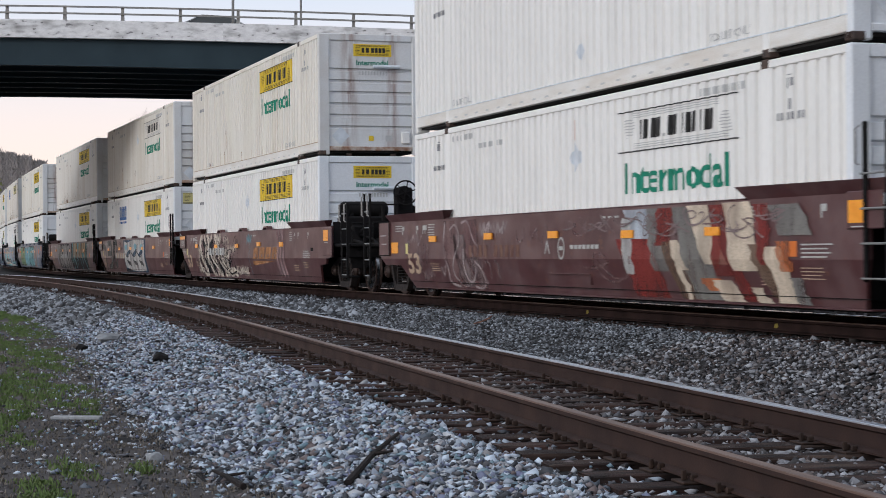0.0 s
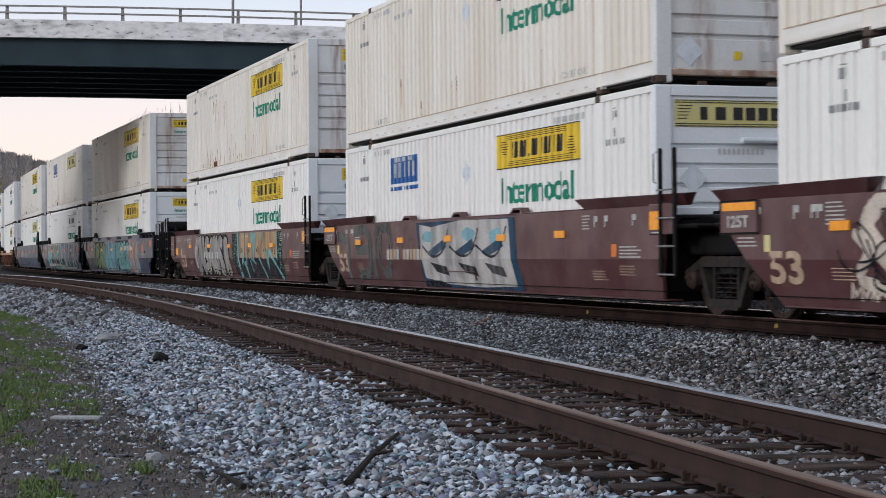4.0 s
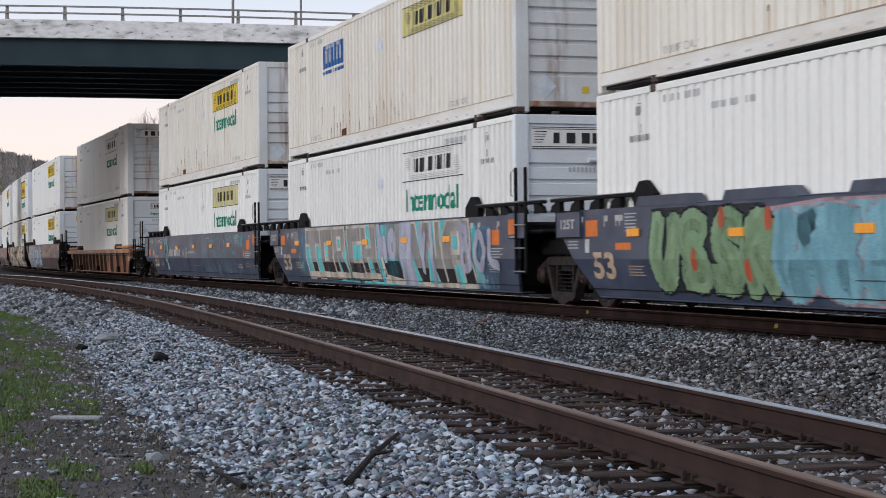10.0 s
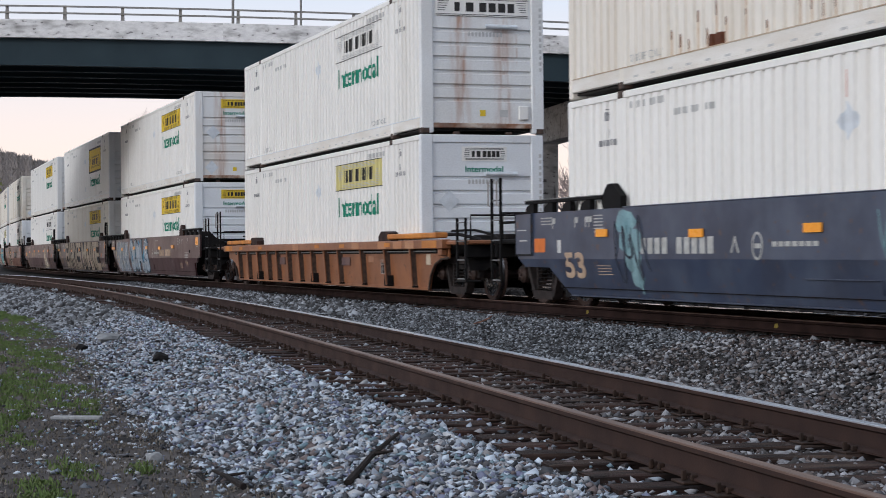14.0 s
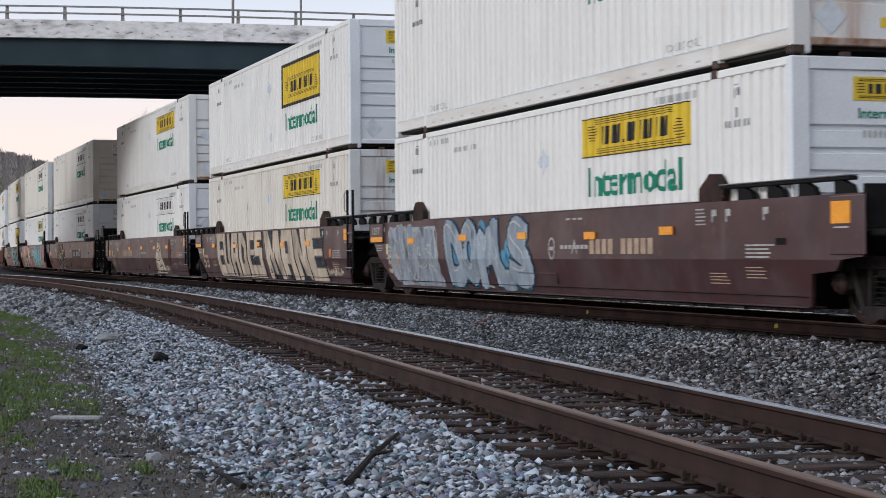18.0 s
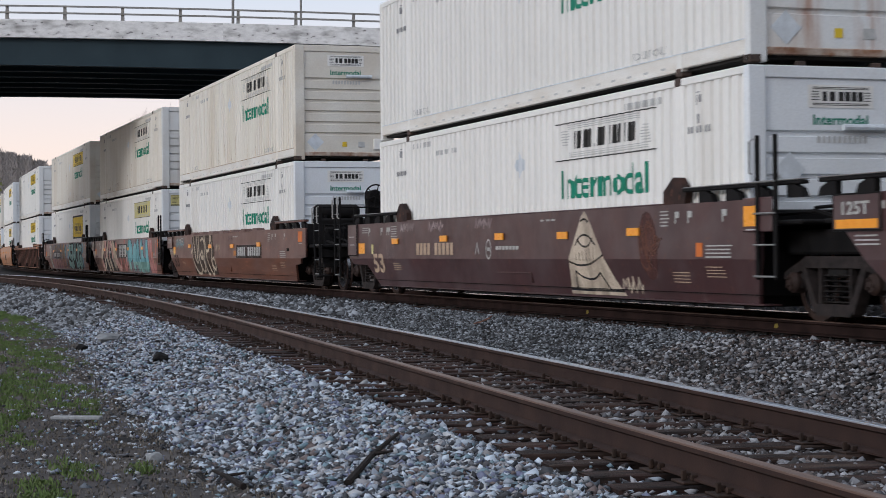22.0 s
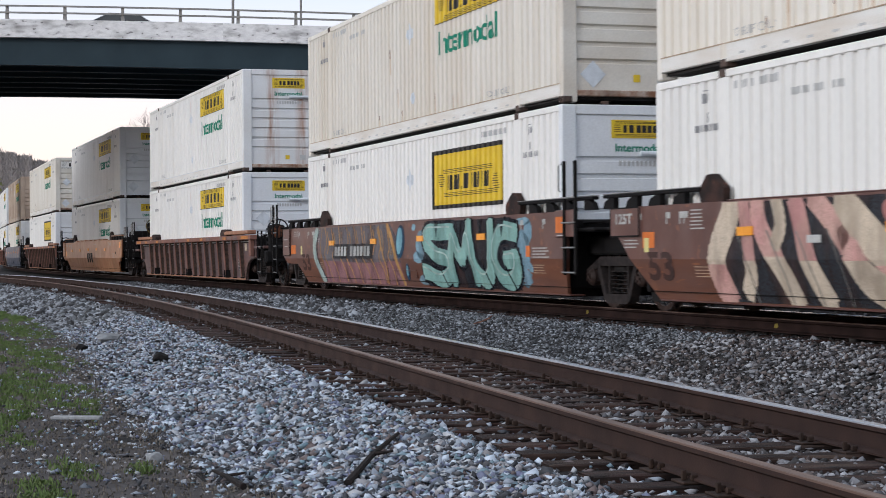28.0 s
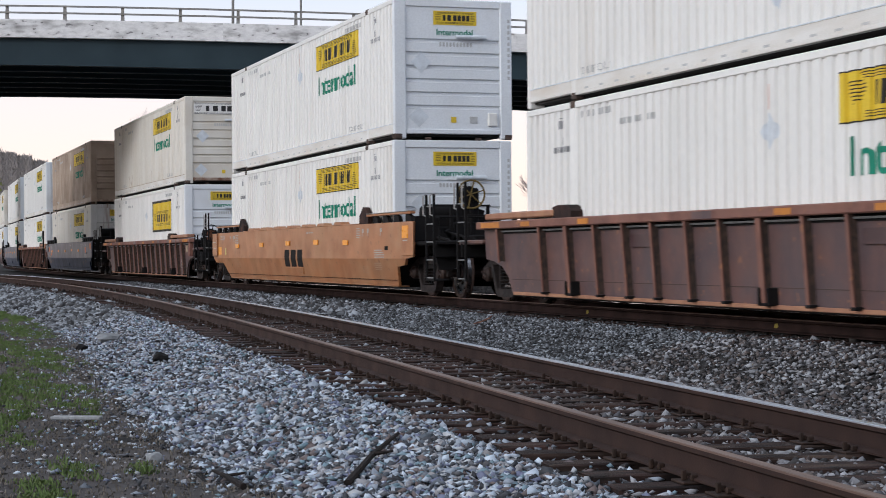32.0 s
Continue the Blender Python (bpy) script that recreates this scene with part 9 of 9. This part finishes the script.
# ---- trees, pole, hills ----
def bare_tree(x, y, h, seed, name="bare_tree"):
    r = random.Random(seed)
    t = empty(name, "bare grey-brown tree with fine twigs", "tree", "trees beyond the line", at=pose(x, y, 0))
    trunk, crown = Shape(), Shape()
    z0 = ground_z(x, y) - 0.1

    def grow(p, d, length, rad, level, shape):
        pts = [p]
        for _ in range(3):
            d = (d + Vector((r.uniform(-0.2, 0.2), r.uniform(-0.2, 0.2), r.uniform(-0.05, 0.15)))).normalized()
            pts.append(pts[-1] + d * length / 3)
        shape.tube(pts, rad, 5 if level > 1 else 8, rad * 0.6)
        if level >= 5:
            return
        for _ in range(4 if level in (1, 2) else 3):
            k = r.uniform(0.35, 1.0)
            q = pts[1] + (pts[3] - pts[1]) * k
            nd = (d + Vector((r.uniform(-0.9, 0.9), r.uniform(-0.9, 0.9), r.uniform(-0.1, 0.5)))).normalized()
            grow(q, nd, length * r.uniform(0.62, 0.82), max(0.012, rad * 0.5), level + 1, crown)
    grow(Vector((0, 0, z0)), Vector((0, 0, 1)), h * 0.36, h * 0.022, 0, trunk)
    part("trunk", trunk.mesh("trunk", True), M["bark"], t)
    part("crown", crown.mesh("crown"), M["bark"], t, "bare branches and twigs")
    return t


def at_view(px_right, depth):
    """A plan point so many metres to the side and ahead of the camera."""
    p = SIDEWAYS * px_right + FLAT * depth
    return p.x, p.y


for k, (side, depth, h) in enumerate(((10.4, 92, 5.8), (12.6, 100, 5.9), (8.4, 108, 8.0), (13.9, 96, 4.8), (6.9, 95, 8.5), (-17.5, 104, 10.8), (-16.0, 110, 10.0), (20.5, 110, 5.0))):
    x, y = at_view(side, depth)
    bare_tree(x, y, h, 50 + k)

px, py = at_view(18.55, 120)
pole = empty("utility_pole", "wooden utility pole with cross-arms and transformers", "utility pole", at=pose(px, py, 0, 0, 0, 20))
part("pole", Shape().tube([(0, 0, -1.2), (0, 0, 8.1)], 0.16, 10, 0.12), M["pole_wood"], pole)
for z, w in ((7.5, 1.1), (6.4, 0.8)):
    part("cross_arm", Shape().box(-w, w, -0.06, 0.06, z, z + 0.12, 0.01), M["pole_wood"], pole)
for dx in (-0.42, 0.05, 0.45):
    part("transformer", Shape().lathe([(4.4, 0.2), (4.45, 0.24), (5.25, 0.24), (5.3, 0.18)], 14, "z", (dx, -0.32, 0)).mesh("transformer", True), M["insulator"], pole, "grey pole transformer")
for k in range(3):
    part("wire", Shape().tube([(-1.0 + k, 0, 7.66), (8 - 1.0 + k, -3, 7.2), (18, -7.0, 7.35)], 0.012, 4), M["ink"], pole)


def hill_ridge():
    """Wooded ridge far beyond the line."""
    g = random.Random(5)
    hill = Shape()
    n = 60
    pts = []
    for k in range(n + 1):
        side = -230 + 330 * k / n
        d = 640
        h = 35.0 + 2.5 * noise.noise(Vector((side * 0.03, 0, 2))) - 0.30 * (side + 150)
        pts.append((side, d, max(4.0, h)))
    v, f = [], []
    for side, d, h in pts:
        for dd, hh in ((-140, -1.5), (-60, h * 0.55), (0, h), (120, -1.5)):
            x, y = at_view(side * (d + dd) / d, d + dd)
            v.append((x, y, hh))
    for k in range(n):
        for j in range(3):
            f.append((4 * k + j, 4 * k + 4 + j, 4 * k + 5 + j, 4 * k + 1 + j))
    ob = new("hill", hill.add(v, f).mesh("hill", True))
    ob.data.materials.append(M["woods"])
    tagged(ob, "distant wooded ridge", "hill", kind="structure")
    tr = Shape()
    for k in range(15000):
        side = g.uniform(-190, -80)
        q = g.uniform(0, 1)
        j = min(n - 1, int((side + 230) / 330 * n))
        h = pts[j][2] * (0.55 + 0.45 * q)
        d = 640 - 60 * (1 - q)
        x, y = at_view(side * d / 640, d)
        r, t = g.uniform(0.2, 0.55), g.uniform(0.5, 1.9) * (0.6 + 0.5 * noise.noise(Vector((side * 0.25, 0, 1))))
        a = g.uniform(0, 6.28)
        tr.add([(x + r * math.cos(a + 2.09 * i), y + r * math.sin(a + 2.09 * i), h - 0.6) for i in range(3)] + [(x + g.uniform(-0.8, 0.8), y + g.uniform(-0.8, 0.8), h + t)], [(0, 1, 3), (1, 2, 3), (2, 0, 3)])
    ob = new("far_woods", tr.mesh("far_woods"))
    ob.data.materials.append(M["woods"])
    tagged(ob, "bare brown woodland on a distant ridge", "woods", kind="stuff")


hill_ridge()


def leafy_tree(side, depth, h, seed):
    r = random.Random(seed)
    x, y = at_view(side, depth)
    t = empty("tree", "young-leaved green tree beyond the verge", "tree", at=pose(x, y, 0))
    trunk = Shape().tube([(0, 0, -1.2), (0.1, 0, h * 0.35), (0.0, 0.1, h * 0.8)], 0.18, 8, 0.05)
    for k in range(8):
        a = r.uniform(0, 6.28)
        z = h * r.uniform(0.3, 0.75)
        trunk.tube([(0, 0, z), (math.cos(a) * h * 0.12, math.sin(a) * h * 0.12, z + h * 0.1), (math.cos(a) * h * 0.22, math.sin(a) * h * 0.22, z + h * 0.16)], 0.05, 5, 0.02)
    part("trunk", trunk.mesh("trunk", True), M["bark"], t)
    lv = Shape()
    for k in range(12000):
        a, q = r.uniform(0, 6.28), r.random() ** 0.5
        z = h * (0.25 + 0.75 * r.random())
        rad = h * 0.30 * q * (1.15 - abs(z / h - 0.55) * 1.3) * (0.75 + 0.4 * noise.noise(Vector((math.cos(a) * 2, math.sin(a) * 2, z * 0.8))))
        c = Vector((rad * math.cos(a), rad * math.sin(a), z))
        u = Vector((r.uniform(-1, 1), r.uniform(-1, 1), r.uniform(-1, 1))).normalized() * 0.11
        w = u.cross(Vector((r.uniform(-1, 1), r.uniform(-1, 1), r.uniform(-1, 1)))).normalized() * 0.08
        lv.add([c - u, c + w, c + u, c - w], [(0, 1, 2, 3)])
    part("crown", lv.mesh("crown"), M["leaf"], t, "sparse young green leaves")


leafy_tree(-32.0, 118.0, 9.6, 3)


# ---- small things on the verge ----
def rest(x, y):
    return ground_z(x, y)


bx, by = -16.0, 1.96
board = tagged(new("board", Shape().box(-0.06, 0.06, -0.22, 0.22, 0.0, 0.03, 0.006).mesh("board")), "pale weathered board lying on the verge", "board")
board.data.materials.append(M["plank"])
board.matrix_basis = pose(bx, by, rest(bx, by) + 0.03, 0, 0, -22)


def lump(name, x, y, r, mt, label, category, seed, flat=0.7, sink=0.3):
    g = random.Random(seed)
    bm = bmesh.new()
    bmesh.ops.create_icosphere(bm, subdivisions=2, radius=r)
    for v in bm.verts:
        v.co *= 1 + 0.35 * noise.noise(v.co * (1.6 / r) + Vector((seed, 0, 0)))
        v.co.z *= flat
    me = bpy.data.meshes.new(name)
    bm.to_mesh(me)
    bm.free()
    me.materials.append(mt)
    ob = new(name, me)
    ob.matrix_basis = pose(x, y, rest(x, y) + r * flat * (1 - sink), 0, 0, g.uniform(0, 360))
    return tagged(ob, label, category)


lump("charred_lump", -22.4, 3.78, 0.105, M["charred"], "black charred lump on the ballast", "debris", 1)
lump("rock", -28.6, 4.0, 0.20, M["rock"], "pale rock half buried in ballast", "rock", 2, 0.5, 0.5)
lump("rock", -12.64, 2.09, 0.07, M["rock"], "small pale rock on the earth", "rock", 3)
lump("dark_stone", -27.4, 3.43, 0.09, M["charred"], "small dark stone on ballast", "rock", 4)
scrap = tagged(new("scrap", Shape().add([(-0.16, -0.05, 0.0), (-0.04, -0.10, 0.03), (0.10, -0.04, 0.09), (0.13, 0.06, 0.13), (0.02, 0.07, 0.05), (-0.12, 0.05, 0.02)], [(0, 1, 4, 5), (1, 2, 3, 4)]).mesh("scrap")), "curled rust-brown bark scrap on the ballast", "debris")
scrap.data.materials.append(surface("dry_bark_scrap", (0.20, 0.115, 0.085), (0.05, 0.022, 0.018), 0.85, scale=14, bump=0.3))
thick = scrap.modifiers.new("thickness", "SOLIDIFY")
thick.thickness = 0.018
scrap.matrix_basis = pose(-27.0, 9.78, rest(-27.0, 9.78) + 0.035, 0, 0, 60)


def stick(x0, y0, x1, y1, r, label):
    z0, z1 = rest(x0, y0) + 0.04, rest(x1, y1) + 0.06
    mid = ((x0 + x1) / 2 + 0.03, (y0 + y1) / 2 - 0.02, (z0 + z1) / 2 + 0.02)
    s = Shape().tube([(x0, y0, z0), mid, (x1, y1, z1)], r, 7, r * 0.5)
    s.tube([mid, (mid[0] + 0.12, mid[1] + 0.10, mid[2] + 0.03)], r * 0.6, 5, r * 0.3)
    ob = new("stick", s.mesh("stick", True))
    ob.data.materials.append(M["dark_bark"])
    return tagged(ob, label, "stick")


stick(-10.38, 2.88, -11.8, 3.64, 0.026, "broken dark stick on the ballast")
stick(-10.82, 2.34, -11.71, 2.33, 0.022, "small dry twig at the edge of the ballast")
for sx in (-26.31, -20.22):
    mk = part("yellow_mark", Shape().prism([(-0.055, 0.055), (0.02, 0.05), (0.06, 0.075), (0.035, 0.115), (-0.03, 0.105)], -0.0165, -0.0125), M["yellow_paint"], main_track, "yellow paint mark on the rail", at=pose(sx, MAIN_Y - 0.7525, -0.178))


# ---- road vehicles on the bridge ----
def vehicle(kind, paint, label):
    """Origin on the road under the middle; +x is ahead."""
    c = empty(kind, label, "pickup truck" if kind == "pickup_truck" else "car", "vehicles on the bridge")
    if kind == "pickup_truck":
        low = [(-2.7, 0.45), (2.65, 0.45), (2.75, 0.75), (2.65, 1.02), (1.15, 1.12), (-0.75, 1.12), (-2.7, 1.12)]
        cab = [(1.15, 1.12), (0.45, 1.72), (-0.55, 1.75), (-0.75, 1.12)]
        glass = [(1.02, 1.15), (0.42, 1.66), (-0.50, 1.68), (-0.62, 1.15)]
    else:
        low = [(-2.25, 0.40), (2.2, 0.40), (2.3, 0.65), (2.1, 0.88), (1.0, 0.98), (-2.1, 1.0), (-2.28, 0.8)]
        cab = [(1.0, 0.96), (0.3, 1.42), (-0.9, 1.46), (-1.85, 1.0)]
        glass = [(0.86, 1.0), (0.26, 1.36), (-0.85, 1.40), (-1.55, 1.02)]
    body = Shape().prism(low, -0.92, 0.92)
    bm = bmesh.new()
    me = body.mesh("body")
    bm.from_mesh(me)
    bmesh.ops.bevel(bm, geom=bm.edges[:], offset=0.06, segments=2, affect="EDGES")
    bm.to_mesh(me)
    bm.free()
    part("body", me, paint, c)
    part("cabin", Shape().prism(cab, -0.78, 0.78), paint, c)
    for sgn in (-1, 1):
        part("side_window", Shape().prism(glass, min(sgn * 0.782, sgn * 0.80), max(sgn * 0.782, sgn * 0.80)), M["glass_dark"], c, "dark side window")
    part("windscreen", Shape().add([(cab[0][0] + 0.0, -0.7, cab[0][1] + 0.04), (cab[0][0], 0.7, cab[0][1] + 0.04), (cab[1][0] + 0.06, 0.66, cab[1][1] - 0.05), (cab[1][0] + 0.06, -0.66, cab[1][1] - 0.05)], [(0, 1, 2, 3)]), M["glass_dark"], c)
    for sgn in (-1, 1):
        part("tail_light", Shape().box(low[-1][0] - 0.03, low[-1][0] + 0.04, sgn * 0.78 - 0.1, sgn * 0.78 + 0.1, 0.72, 0.98, 0.02), M["tail_light"], c, "red tail light")
        part("headlight", Shape().box(2.12, 2.3 if kind != "pickup_truck" else 2.72, sgn * 0.7 - 0.14, sgn * 0.7 + 0.14, 0.66, 0.82, 0.03), M["white_ink"], c)
    for x in (-1.55, 1.55):
        for sgn in (-1, 1):
            wh = part("wheel", shared("car_wheel", lambda: Shape().lathe([(-0.11, 0.2), (-0.11, 0.31), (-0.08, 0.34), (0.08, 0.34), (0.11, 0.31), (0.11, 0.2)], 20, "y"), True), M["rubber"], c, at=pose(x, sgn * 0.84, 0.34))
            part("rim", shared("car_rim", lambda: Shape().lathe([(-0.115, 0.06), (-0.1, 0.2), (0.1, 0.2), (0.115, 0.06)], 16, "y"), True), M["dull_steel"], wh)
    return c


# vehicle, moment at which it passes a given spot on the bridge, that spot, speed
ROAD_TRAFFIC = [
    (vehicle("car", M["car_dark"], "dark green car crossing the bridge"), 0.0, -8.8, 15.4, 72.3),
    (vehicle("pickup_truck", M["car_grey"], "dark grey pickup truck crossing the bridge"), 1.0, -8.4, 15.5, 70.5),
    (vehicle("car", M["car_silver"], "silver car with dark windows crossing the bridge"), 23.0, -8.7, 12.8, 72.3),
    (vehicle("car", M["car_silver"], "silver saloon car crossing the bridge"), 25.0, -10.3, 12.8, 72.3),
    (vehicle("car", M["car_dark"], "dark hatchback car crossing the bridge"), 28.0, -12.5, 12.3, 72.3),
]
BRIDGE_TURN = math.degrees(math.atan2(SIDEWAYS.y, SIDEWAYS.x))


def road_pose(a, d):
    x, y, z = on_bridge(a, d, crest(a) - 0.30)
    tilt = -math.degrees(math.atan2(crest(a + 1.5) - crest(a - 1.5), 3.0))
    return pose(x, y, z, 0, 0, BRIDGE_TURN) @ pose(0, 0, 0, 0, tilt, 0)


def motions():
    for ob, at, half, *z in MOVERS:
        walk(ob, [(t, train_pose(at + rolled(t), half, z[0] if z else 0.0)) for t in TIMES])
    spin = [k / 15.0 for k in range(int(CLIP * 15) + 1)]
    for ob in WHEELS:
        x = ob.matrix_basis.translation.x
        walk(ob, [(t, pose(x, 0, 0.484, 0, math.degrees(rolled(t) / 0.484), 0)) for t in spin])
    for ob, t0, a0, speed, d in ROAD_TRAFFIC:
        walk(ob, [(t, road_pose(a0 + speed * (t - t0), d)) for t in TIMES])


motions()
